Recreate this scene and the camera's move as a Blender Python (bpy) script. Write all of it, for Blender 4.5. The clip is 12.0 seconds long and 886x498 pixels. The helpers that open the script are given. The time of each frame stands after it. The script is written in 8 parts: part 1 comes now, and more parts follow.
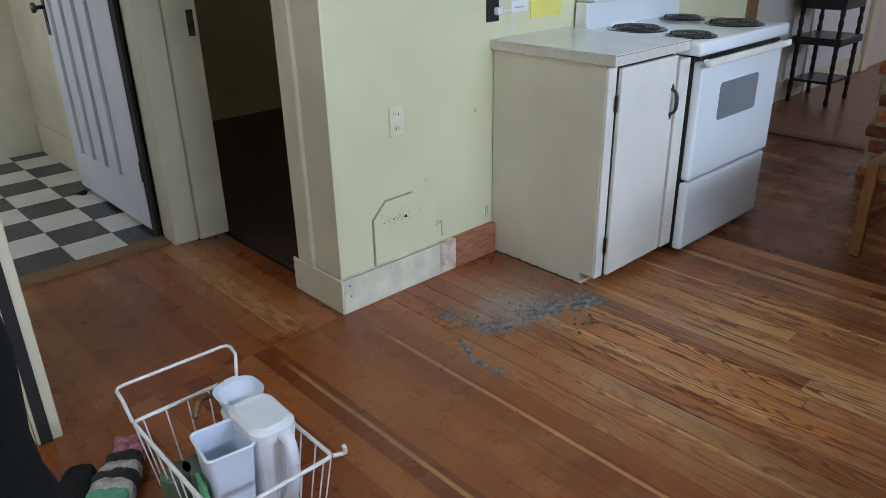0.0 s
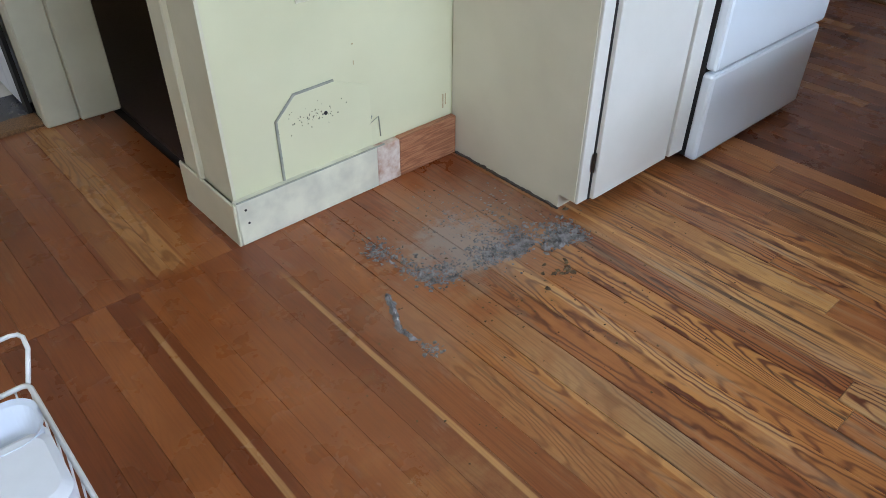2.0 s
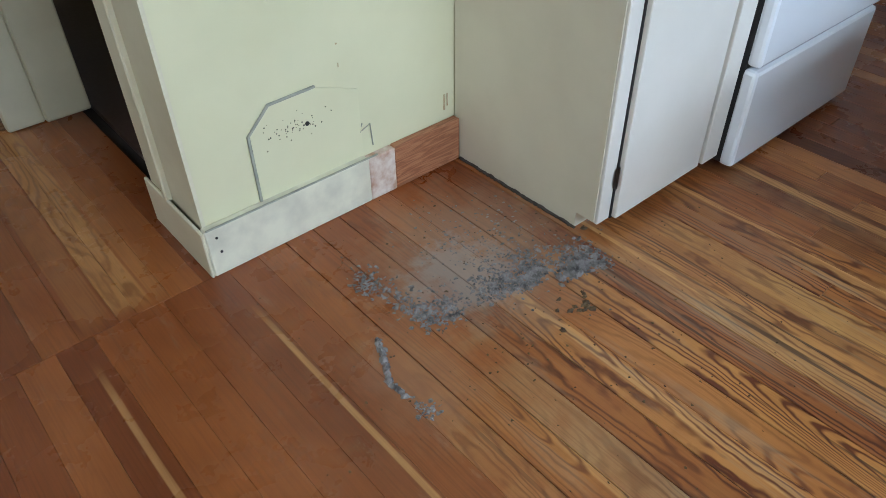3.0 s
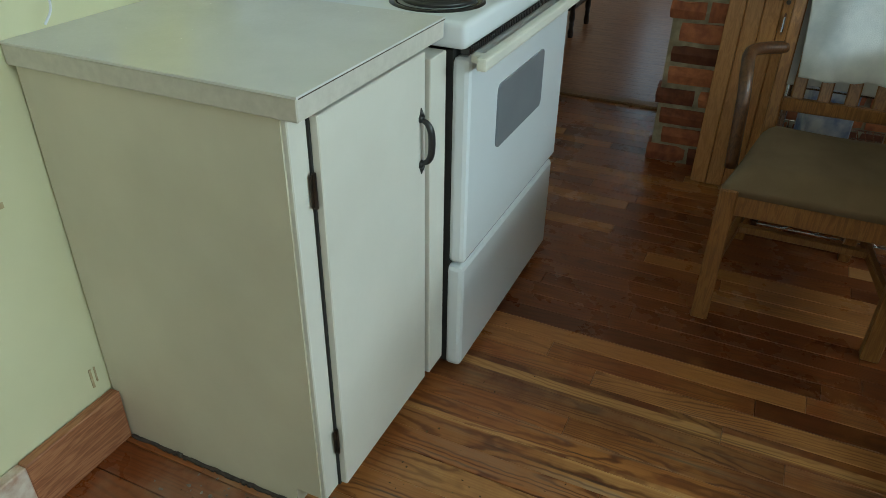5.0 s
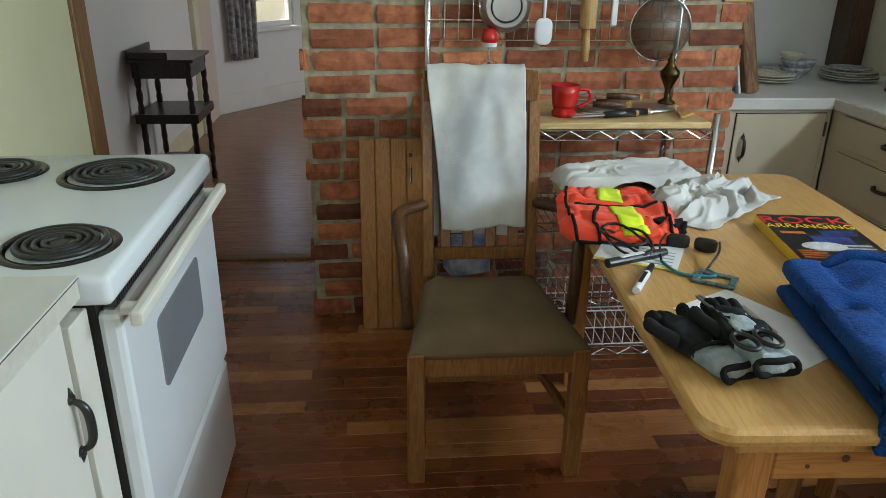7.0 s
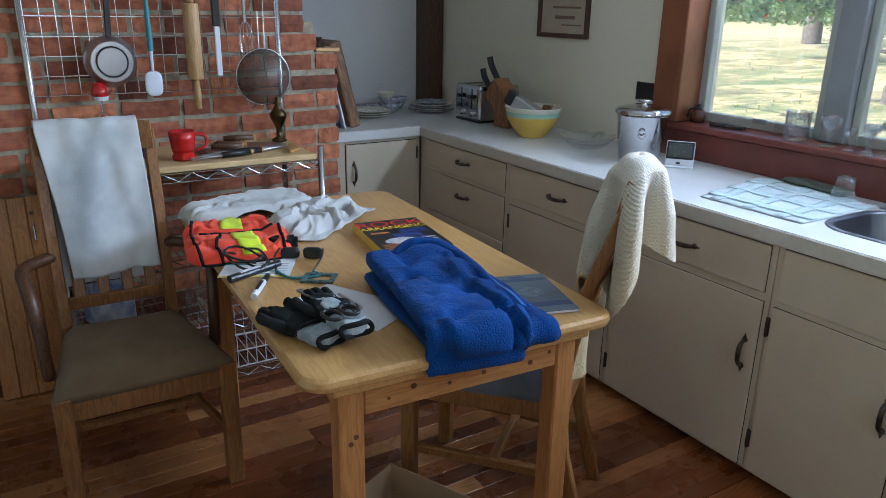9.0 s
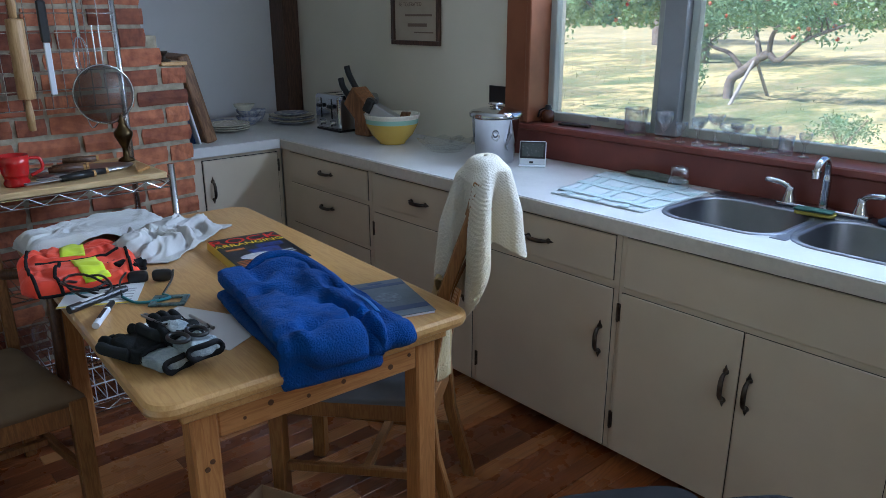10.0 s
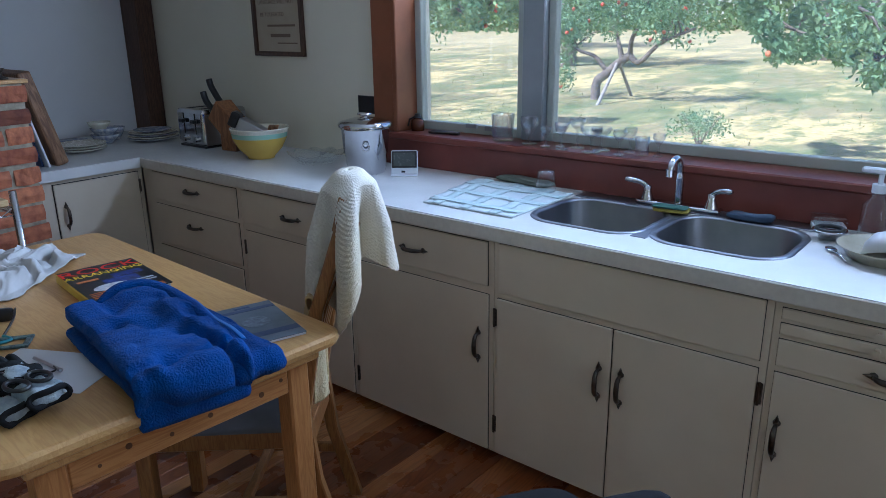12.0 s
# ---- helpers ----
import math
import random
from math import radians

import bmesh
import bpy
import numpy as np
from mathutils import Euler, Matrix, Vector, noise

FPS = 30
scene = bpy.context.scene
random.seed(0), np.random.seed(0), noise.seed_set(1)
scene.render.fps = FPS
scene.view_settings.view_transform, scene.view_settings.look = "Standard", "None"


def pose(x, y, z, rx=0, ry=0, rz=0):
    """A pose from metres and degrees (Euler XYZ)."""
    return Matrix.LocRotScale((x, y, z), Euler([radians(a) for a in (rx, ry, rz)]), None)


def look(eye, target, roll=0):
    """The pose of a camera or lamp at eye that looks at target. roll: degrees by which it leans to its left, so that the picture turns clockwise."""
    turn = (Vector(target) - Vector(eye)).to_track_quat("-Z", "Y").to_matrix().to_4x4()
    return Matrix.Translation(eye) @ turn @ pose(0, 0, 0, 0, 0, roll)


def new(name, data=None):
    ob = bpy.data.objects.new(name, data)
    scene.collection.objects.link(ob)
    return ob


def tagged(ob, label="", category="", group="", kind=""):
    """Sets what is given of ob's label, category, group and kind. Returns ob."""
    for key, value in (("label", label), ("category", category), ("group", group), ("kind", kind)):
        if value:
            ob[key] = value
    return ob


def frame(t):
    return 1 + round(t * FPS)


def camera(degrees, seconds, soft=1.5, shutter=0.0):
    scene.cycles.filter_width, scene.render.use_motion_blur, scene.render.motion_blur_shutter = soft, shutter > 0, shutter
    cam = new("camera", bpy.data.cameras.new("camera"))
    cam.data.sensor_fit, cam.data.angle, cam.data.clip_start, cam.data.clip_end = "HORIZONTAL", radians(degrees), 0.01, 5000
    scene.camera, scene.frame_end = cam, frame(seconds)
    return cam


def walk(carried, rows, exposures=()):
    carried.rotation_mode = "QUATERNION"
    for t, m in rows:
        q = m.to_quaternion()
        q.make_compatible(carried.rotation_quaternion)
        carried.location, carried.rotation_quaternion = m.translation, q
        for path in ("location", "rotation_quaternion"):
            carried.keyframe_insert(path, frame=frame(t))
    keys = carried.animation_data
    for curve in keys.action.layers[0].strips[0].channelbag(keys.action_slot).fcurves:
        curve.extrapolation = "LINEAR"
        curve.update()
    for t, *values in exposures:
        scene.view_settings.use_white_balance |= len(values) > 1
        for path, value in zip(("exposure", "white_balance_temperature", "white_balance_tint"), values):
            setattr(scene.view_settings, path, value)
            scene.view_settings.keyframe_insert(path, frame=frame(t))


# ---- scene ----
cam = camera(62.7, 12.0, soft=0.6)
PATH = [
    (0, (0.466, 0.268, 1.362), (1.7, 1.611, 0.541), -1.2),
    (0.5, (0.676, 0.375, 1.337), (1.868, 1.654, 0.366), -0.9),
    (1, (0.868, 0.509, 1.323), (2.023, 1.739, 0.249), -0.7),
    (1.5, (1.02, 0.614, 1.298), (2.136, 1.806, 0.143), 0.1),
    (2, (1.146, 0.684, 1.272), (2.209, 1.866, 0.058), 0.4),
    (2.5, (1.272, 0.773, 1.258), (2.279, 1.952, -0.005), -0.4),
    (2.7, (1.321, 0.828, 1.25), (2.307, 1.998, -0.038), -0.8),
    (4.3, (1.649, 1.062, 1.217), (2.878, 2.072, 0.004), 0.1),
    (4.5, (1.701, 1.109, 1.242), (3.028, 2.050, 0.078), 0.1),
    (5, (1.851, 1.149, 1.285), (3.401, 1.849, 0.232), 0.9),
    (5.5, (1.983, 1.161, 1.316), (3.685, 1.604, 0.364), 1.4),
    (6, (2.064, 1.212, 1.361), (3.843, 1.479, 0.487), 1.0),
    (6.5, (2.079, 1.240, 1.393), (3.907, 1.310, 0.585), 0.5),
    (7, (2.049, 1.255, 1.414), (3.892, 1.088, 0.655), 0.8),
    (7.5, (1.955, 1.229, 1.443), (3.762, 0.752, 0.73), 1.0),
    (9.3, (1.693, 1.209, 1.456), (3.248, 0.118, 0.83), 0.6),
    (9.5, (1.682, 1.19, 1.455), (3.195, 0.038, 0.835), 0.2),
    (10, (1.665, 1.157, 1.455), (3.091, -0.104, 0.843), -0.1),
    (10.5, (1.65, 1.127, 1.458), (3.007, -0.21, 0.847), -0.3),
    (11, (1.649, 1.109, 1.46), (2.948, -0.285, 0.851), -0.5),
    (11.5, (1.653, 1.103, 1.464), (2.906, -0.334, 0.861), -0.6),
    (12, (1.654, 1.098, 1.465), (2.864, -0.378, 0.867), -0.8),
]
EXPOSURES = [(0, 1.45, 6100, 19), (1, 1.7, 6100, 19), (2.5, 1.85, 6100, 18), (5.5, 1.2, 7000, -4), (6.5, 1.45, 7200, 3), (7.0, 1.52, 6900, 7), (7.5, 1.87, 6500, 12), (9.5, 1.15, 5600, 17), (12, 0.95, 5200, 20)]
walk(cam, [(t, look(eye, target, roll)) for t, eye, target, roll in PATH], EXPOSURES)

# ---- light and exposure ----
world = bpy.data.worlds.new("sky")
world.use_nodes = True
scene.world = world
wn = world.node_tree.nodes
sky = wn.new("ShaderNodeTexSky")
sky.sky_type = 'NISHITA'
sky.sun_disc = False
sky.sun_elevation, sky.sun_rotation = radians(48), radians(25)
wn["Background"].inputs[1].default_value = 0.14
world.node_tree.links.new(sky.outputs[0], wn["Background"].inputs[0])
sun_data = bpy.data.lights.new("sun", 'SUN')
sun_data.energy, sun_data.angle, sun_data.color = 5.0, radians(0.5), (1.0, 0.93, 0.82)
sun = new("sun", sun_data)
sun.matrix_world = look((2 + 20 * math.sin(radians(25)), 20 * math.cos(radians(25)), 22), (2, 0, 0))


def window_light(name, eye, target, w, h, watts, colour=(0.86, 0.93, 1.0)):
    """Daylight as an area lamp, at an opening or inside before a closed wall."""
    d = bpy.data.lights.new(name, 'AREA')
    d.shape, d.size, d.size_y, d.energy, d.color = 'RECTANGLE', w, h, watts, colour
    o = new(name, d)
    o.matrix_world = look(eye, target)
    return o


window_light("daylight_sink_window", (2.4, -1.50, 1.84), (2.4, 1.3, 2.6), 2.6, 0.40, 47, (0.70, 0.86, 1.0))
# added lamp inside the room, opposite the bay, in place of its daylight
window_light("daylight_living_room", (7.8, -1.2, 1.6), (7.8, 1.8, 0.5), 1.6, 1.2, 12)
window_light("daylight_back_hall", (-0.2, 4.6, 1.5), (1.6, 4.2, 0.9), 0.8, 1.0, 5)
# added fill light from behind the walk; the west wall has no window
window_light("unseen_west_fill", (-0.95, 0.9, 1.6), (2.4, 1.4, 0.5), 1.4, 1.0, 10)

# ---- mesh helpers ----
SPACE = {}


def thing(name, x=0.0, y=0.0, z=0.0, rz=0.0, label="", category="", group="", kind=""):
    """An Empty at a thing's base; its parts are given in its own space."""
    o = new(name)
    m = pose(x, y, z, 0, 0, rz)
    o.matrix_world = m
    o.empty_display_size = 0.05
    SPACE[o.name] = m
    return tagged(o, label, category, group, kind)


def part(name, bm, material, parent=None, label="", smooth=False, world_space=False):
    """Links a bmesh as one mesh object, under a thing or a part."""
    me = bpy.data.meshes.new(name)
    if parent is not None and world_space:
        bm.transform(SPACE[parent.name].inverted())
    bm.to_mesh(me)
    bm.free()
    if smooth:
        for p in me.polygons:
            p.use_smooth = True
    me.materials.append(material)
    o = new(name, me)
    if parent is not None:
        o.parent = parent
        SPACE[o.name] = SPACE.get(parent.name, Matrix())
    if label:
        o["label"] = label
    return o


def box(x0, y0, z0, x1, y1, z1, bevel=0.0, seg=1, bm=None, m=None):
    bm = bm or bmesh.new()
    r = bmesh.ops.create_cube(bm, size=1.0, matrix=Matrix.LocRotScale(
        ((x0 + x1) / 2, (y0 + y1) / 2, (z0 + z1) / 2), None, (abs(x1 - x0), abs(y1 - y0), abs(z1 - z0))))
    vs = r["verts"]
    if bevel:
        es = list({e for v in vs for e in v.link_edges})
        r = bmesh.ops.bevel(bm, geom=es, offset=bevel, segments=seg, affect='EDGES', profile=0.5)
        vs = list({v for f in r["faces"] for v in f.verts} | {v for v in vs if v.is_valid})
    if m is not None:
        bmesh.ops.transform(bm, matrix=m, verts=[v for v in vs if v.is_valid])
    return bm


def cyl(p, q, r0, r1=None, n=12, bm=None):
    """A closed round bar from p to q."""
    bm = bm or bmesh.new()
    p, q = Vector(p), Vector(q)
    d = q - p
    m = Matrix.Translation((p + q) / 2) @ d.to_track_quat('Z', 'Y').to_matrix().to_4x4()
    bmesh.ops.create_cone(bm, cap_ends=True, segments=n, radius1=r0, radius2=r0 if r1 is None else r1, depth=d.length, matrix=m)
    return bm


def lathe(profile, n=24, bm=None, m=None):
    """Turns (radius, height) pairs about z."""
    bm = bm or bmesh.new()
    rings = []
    for r, z in profile:
        ring = []
        for i in range(n):
            a = 2 * math.pi * i / n
            v = Vector((max(r, 1e-4) * math.cos(a), max(r, 1e-4) * math.sin(a), z))
            ring.append(bm.verts.new(m @ v if m is not None else v))
        rings.append(ring)
    for a, b in zip(rings, rings[1:]):
        for i in range(n):
            bm.faces.new((a[i], a[(i + 1) % n], b[(i + 1) % n], b[i]))
    return bm


def tube(points, r, n=6, bm=None, closed=False):
    """A bar of even thickness along a line of points."""
    bm = bm or bmesh.new()
    pts = [Vector(p) for p in points]
    rings = []
    up = None
    k = len(pts)
    for i, p in enumerate(pts):
        a = pts[(i - 1) % k] if closed or i else p
        b = pts[(i + 1) % k] if closed or i < k - 1 else p
        d = (b - a).normalized()
        if up is None:
            up = d.orthogonal().normalized()
        up = (up - d * up.dot(d)).normalized()
        side = d.cross(up)
        rr = r[i] if isinstance(r, (list, tuple)) else r
        rings.append([bm.verts.new(p + (up * math.cos(2 * math.pi * j / n) + side * math.sin(2 * math.pi * j / n)) * rr) for j in range(n)])
    pairs = list(zip(rings, rings[1:])) + ([(rings[-1], rings[0])] if closed else [])
    for a, b in pairs:
        for j in range(n):
            bm.faces.new((a[j], a[(j + 1) % n], b[(j + 1) % n], b[j]))
    if not closed:
        bm.faces.new(rings[0][::-1])
        bm.faces.new(rings[-1])
    return bm


def sheet(nx, ny, f, thick=0.0, bm=None):
    """A cloth or a curved plate: f(u, v) gives the place; thick gives it a second side."""
    bm = bm or bmesh.new()
    g = [[bm.verts.new(f(i / nx, j / ny)) for j in range(ny + 1)] for i in range(nx + 1)]
    fs = [bm.faces.new((g[i][j], g[i + 1][j], g[i + 1][j + 1], g[i][j + 1])) for i in range(nx) for j in range(ny)]
    if thick:
        bmesh.ops.recalc_face_normals(bm, faces=fs)
        bmesh.ops.solidify(bm, geom=fs, thickness=thick)
    return bm


def bez(pts, n=8):
    """A smooth line through the points."""
    p = [Vector(q) for q in pts]
    out = []
    for i in range(len(p) - 1):
        a, b, c, d = p[max(i - 1, 0)], p[i], p[i + 1], p[min(i + 2, len(p) - 1)]
        for k in range(n):
            t = k / n
            out.append(0.5 * (2 * b + (c - a) * t + (2 * a - 5 * b + 4 * c - d) * t * t + (3 * b - a - 3 * c + d) * t ** 3))
    out.append(p[-1])
    return out


def rrect(x0, x1, y0, y1, r, z, n=6):
    out = []
    for cx, cy, a0 in ((x1 - r, y1 - r, 0), (x0 + r, y1 - r, 90), (x0 + r, y0 + r, 180), (x1 - r, y0 + r, 270)):
        for k in range(n + 1):
            a = radians(a0 + 90 * k / n)
            out.append((cx + r * math.cos(a), cy + r * math.sin(a), z))
    return out


def loft(loops, cap=True):
    bm = bmesh.new()
    rs = [[bm.verts.new(p) for p in lp] for lp in loops]
    k = len(rs[0])
    for a, b in zip(rs, rs[1:]):
        for i in range(k):
            bm.faces.new((a[i], a[(i + 1) % k], b[(i + 1) % k], b[i]))
    if cap:
        bm.faces.new(rs[-1])
    return bm


# ---- materials ----
def nodes_of(name):
    m = bpy.data.materials.new(name)
    m.use_nodes = True
    t = m.node_tree
    return m, t.nodes, t.links, t.nodes["Principled BSDF"]


def ramp(N, L, source, stops):
    r = N.new("ShaderNodeValToRGB")
    e = r.color_ramp.elements
    while len(e) < len(stops):
        e.new(0.5)
    for k, (pos, col) in zip(e, stops):
        k.position, k.color = pos, (*col, 1)
    L.new(source, r.inputs[0])
    return r.outputs[0]


def noise_of(N, L, vec, scale, detail=4, rough=0.55, distortion=0.0):
    n = N.new("ShaderNodeTexNoise")
    n.inputs["Scale"].default_value, n.inputs["Detail"].default_value = scale, detail
    n.inputs["Roughness"].default_value, n.inputs["Distortion"].default_value = rough, distortion
    L.new(vec, n.inputs["Vector"])
    return n.outputs[0]


def coords(N, L, scale=(1, 1, 1), shift=False):
    """Object coordinates; shift moves the pattern from object to object."""
    c = N.new("ShaderNodeTexCoord")
    mp = N.new("ShaderNodeMapping")
    mp.inputs["Scale"].default_value = scale
    L.new(c.outputs["Object"], mp.inputs[0])
    if shift:
        info = N.new("ShaderNodeObjectInfo")
        mul = N.new("ShaderNodeMath")
        mul.operation = 'MULTIPLY'
        mul.inputs[1].default_value = 37.0
        L.new(info.outputs["Random"], mul.inputs[0])
        cx = N.new("ShaderNodeCombineXYZ")
        for i in range(3):
            L.new(mul.outputs[0], cx.inputs[i])
        L.new(cx.outputs[0], mp.inputs[1])
    return mp.outputs[0]


def bump(N, L, P, height, strength, dist=0.002):
    b = N.new("ShaderNodeBump")
    b.inputs["Strength"].default_value, b.inputs["Distance"].default_value = strength, dist
    L.new(height, b.inputs["Height"])
    L.new(b.outputs[0], P.inputs["Normal"])


def plain(name, c1, c2=None, big=3.0, fine=60.0, rough=0.5, metal=0.0, relief=0.08, wear=0.12, coat=0.0, shift=False, stretch=(1, 1, 1)):
    """Paint, plastic, metal: two colours mixed in large soft spots, fine grain in the gloss and the relief."""
    m, N, L, P = nodes_of(name)
    c2 = c2 or tuple(v * (1 - wear) for v in c1)
    v = coords(N, L, stretch, shift=shift)
    L.new(ramp(N, L, noise_of(N, L, v, big, 5), ((0.35, c1), (0.7, c2))), P.inputs["Base Color"])
    g = noise_of(N, L, v, fine, 4)
    rr = N.new("ShaderNodeMapRange")
    rr.inputs[3].default_value, rr.inputs[4].default_value = max(rough - 0.08, 0.02), min(rough + 0.1, 1)
    L.new(g, rr.inputs[0])
    L.new(rr.outputs[0], P.inputs["Roughness"])
    P.inputs["Metallic"].default_value = metal
    P.inputs["Coat Weight"].default_value = coat
    bump(N, L, P, g, relief)
    return m


def wood(name, dark, mid, light, grain=(1, 1, 1), rough=0.4, random_tone=0.0, relief=0.15, rings=14.0, coat=0.0, knots=False):
    """Wood; grain is the stretch of the pattern: small along the fibres."""
    m, N, L, P = nodes_of(name)
    v = coords(N, L, grain, shift=True)
    fig = noise_of(N, L, v, rings / 4, 3, 0.5, 0.6)
    fine = noise_of(N, L, v, rings * 3.5, 3, 0.6)
    w = N.new("ShaderNodeMath")
    w.operation = 'MULTIPLY_ADD'
    w.inputs[1].default_value, w.inputs[2].default_value = 9.0, 0.0
    L.new(fig, w.inputs[0])
    pp = N.new("ShaderNodeMath")
    pp.operation = 'PINGPONG'
    pp.inputs[1].default_value = 1.0
    L.new(w.outputs[0], pp.inputs[0])
    mix = N.new("ShaderNodeMix")
    mix.inputs["Factor"].default_value = 0.45
    L.new(pp.outputs[0], mix.inputs["A"])
    L.new(fine, mix.inputs["B"])
    val = mix.outputs["Result"]
    if random_tone:
        info = N.new("ShaderNodeObjectInfo")
        mr = N.new("ShaderNodeMapRange")
        mr.inputs[3].default_value, mr.inputs[4].default_value = -random_tone, random_tone
        L.new(info.outputs["Random"], mr.inputs[0])
        add = N.new("ShaderNodeMath")
        L.new(val, add.inputs[0])
        L.new(mr.outputs[0], add.inputs[1])
        val = add.outputs[0]
    L.new(ramp(N, L, val, ((0.15, dark), (0.5, mid), (0.85, light))), P.inputs["Base Color"])
    rr = N.new("ShaderNodeMapRange")
    rr.inputs[3].default_value, rr.inputs[4].default_value = rough - 0.08, rough + 0.12
    L.new(fine, rr.inputs[0])
    L.new(rr.outputs[0], P.inputs["Roughness"])
    P.inputs["Coat Weight"].default_value = coat
    P.inputs["Coat Roughness"].default_value = 0.25
    bump(N, L, P, fine, relief)
    return m


def cloth(name, c1, c2, weave=500.0, big=6.0, rough=0.95, relief=0.5, dist=0.002, sheen=0.12):
    m = plain(name, c1, c2, big=big, fine=weave, rough=min(rough, 0.9), relief=relief)
    m.node_tree.nodes["Bump"].inputs["Distance"].default_value = dist
    m.node_tree.nodes["Principled BSDF"].inputs["Sheen Weight"].default_value = sheen
    m.node_tree.nodes["Principled BSDF"].inputs["Specular IOR Level"].default_value = 0.15
    return m


def thin_glass(name, clear=(0.97, 0.98, 0.98), low=0.03, high=0.85):
    """Thin clear glass: mostly seen through, shining at its edges."""
    m, N, L, P = nodes_of(name)
    tr, gl, mx, lw = N.new("ShaderNodeBsdfTransparent"), N.new("ShaderNodeBsdfGlossy"), N.new("ShaderNodeMixShader"), N.new("ShaderNodeLayerWeight")
    tr.inputs[0].default_value = (*clear, 1)
    gl.inputs["Roughness"].default_value = 0.02
    lw.inputs[0].default_value = 0.35
    mr = N.new("ShaderNodeMapRange")
    mr.inputs[3].default_value, mr.inputs[4].default_value = low, high
    L.new(lw.outputs["Facing"], mr.inputs[0])
    L.new(mr.outputs[0], mx.inputs[0])
    L.new(tr.outputs[0], mx.inputs[1])
    L.new(gl.outputs[0], mx.inputs[2])
    L.new(mx.outputs[0], N["Material Output"].inputs[0])
    return m


def glass(name, colour=(1, 1, 1), rough=0.02):
    m, N, L, P = nodes_of(name)
    P.inputs["Base Color"].default_value = (*colour, 1)
    P.inputs["Roughness"].default_value, P.inputs["Transmission Weight"].default_value, P.inputs["IOR"].default_value = rough, 1.0, 1.45
    return m


M_WALL = plain("cream_wall_paint", (0.67, 0.65, 0.43), (0.58, 0.565, 0.36), 1.5, 40, 0.55, relief=0.12)
M_WALL_GREY = plain("grey_white_wall_paint", (0.72, 0.72, 0.72), (0.66, 0.66, 0.67), 1.2, 40, 0.6, relief=0.12)
M_TRIM = plain("cream_trim_paint", (0.68, 0.64, 0.47), (0.58, 0.545, 0.39), 4, 60, 0.4, relief=0.1)
M_CABW = plain("white_cabinet_paint", (0.70, 0.68, 0.61), (0.63, 0.61, 0.54), 3, 80, 0.38, relief=0.08)
M_CAB = plain("cream_cabinet_paint", (0.62, 0.54, 0.415), (0.55, 0.475, 0.36), 3, 80, 0.38, relief=0.08)
# darker copy of the cabinet paint for the side turned from the window
M_CABSHADE = plain("cabinet_shaded_paint", (0.64, 0.60, 0.48), (0.56, 0.52, 0.41), 3, 60, 0.5)
M_COUNTER = plain("white_laminate", (0.70, 0.70, 0.68), (0.64, 0.64, 0.62), 7, 150, 0.22, relief=0.02)
M_COUNTER_EDGE = plain("speckled_laminate_edge", (0.60, 0.57, 0.50), (0.53, 0.50, 0.44), 60, 200, 0.4)
# white enamel; its slight blue paints in the window sky's reflection
M_ENAMEL = plain("sky_tinted_enamel", (0.72, 0.765, 0.79), (0.68, 0.72, 0.745), 2, 120, 0.16, relief=0.01, coat=0.3)
M_BLACK = plain("black_enamel", (0.015, 0.015, 0.016), (0.03, 0.03, 0.03), 6, 90, 0.3)
M_DARK = plain("dark_gap", (0.012, 0.011, 0.01), (0.02, 0.018, 0.016), 6, 90, 0.8)
M_SINK = plain("sink_steel", (0.27, 0.28, 0.30), (0.19, 0.20, 0.22), 4, 200, 0.34, metal=1.0, relief=0.03)
M_STEEL = plain("brushed_steel", (0.55, 0.55, 0.56), (0.42, 0.42, 0.44), 5, 200, 0.3, metal=1.0, relief=0.03)
M_CHROME = plain("chrome", (0.60, 0.60, 0.62), (0.5, 0.5, 0.52), 9, 120, 0.06, metal=1.0, relief=0.02)
M_OLDMETAL = plain("tarnished_metal", (0.14, 0.12, 0.10), (0.05, 0.045, 0.04), 30, 200, 0.35, metal=1.0)
# red-brown casing varnish, its colour lightened for the sun on it
M_REDWOOD = plain("red_brown_sunlit_varnish", (0.25, 0.085, 0.036), (0.16, 0.05, 0.022), 5, 70, 0.35, relief=0.15)
M_RED = plain("red_brown_window_paint", (0.22, 0.055, 0.035), (0.15, 0.035, 0.024), 4, 70, 0.4, relief=0.15)
M_DARKWOOD = wood("dark_brown_post", (0.035, 0.015, 0.008), (0.07, 0.032, 0.018), (0.11, 0.055, 0.03), (30, 30, 2), 0.45)
M_OAK = wood("oak_post", (0.10, 0.045, 0.015), (0.19, 0.09, 0.03), (0.26, 0.13, 0.05), (30, 30, 2), 0.45)
M_TABLE = wood("lacquered_birch", (0.44, 0.230, 0.074), (0.52, 0.285, 0.094), (0.57, 0.330, 0.118), (1.6, 16, 16), 0.3, 0.12, 0.06, coat=0.3)
M_PINE = wood("pine_leg", (0.34, 0.135, 0.036), (0.43, 0.185, 0.055), (0.50, 0.235, 0.075), (18, 18, 1.5), 0.38, 0.1, 0.1)
M_PINEX = wood("pine_rail", (0.34, 0.135, 0.036), (0.43, 0.185, 0.055), (0.50, 0.235, 0.075), (18, 1.5, 18), 0.38, 0.1, 0.1)
M_CHAIR = wood("chair_oak", (0.17, 0.066, 0.018), (0.25, 0.105, 0.029), (0.31, 0.145, 0.044), (22, 22, 2), 0.35, 0.1, 0.1)
M_SUBFLOOR = plain("subfloor", (0.03, 0.02, 0.015), (0.02, 0.014, 0.01), 5, 60, 0.9)
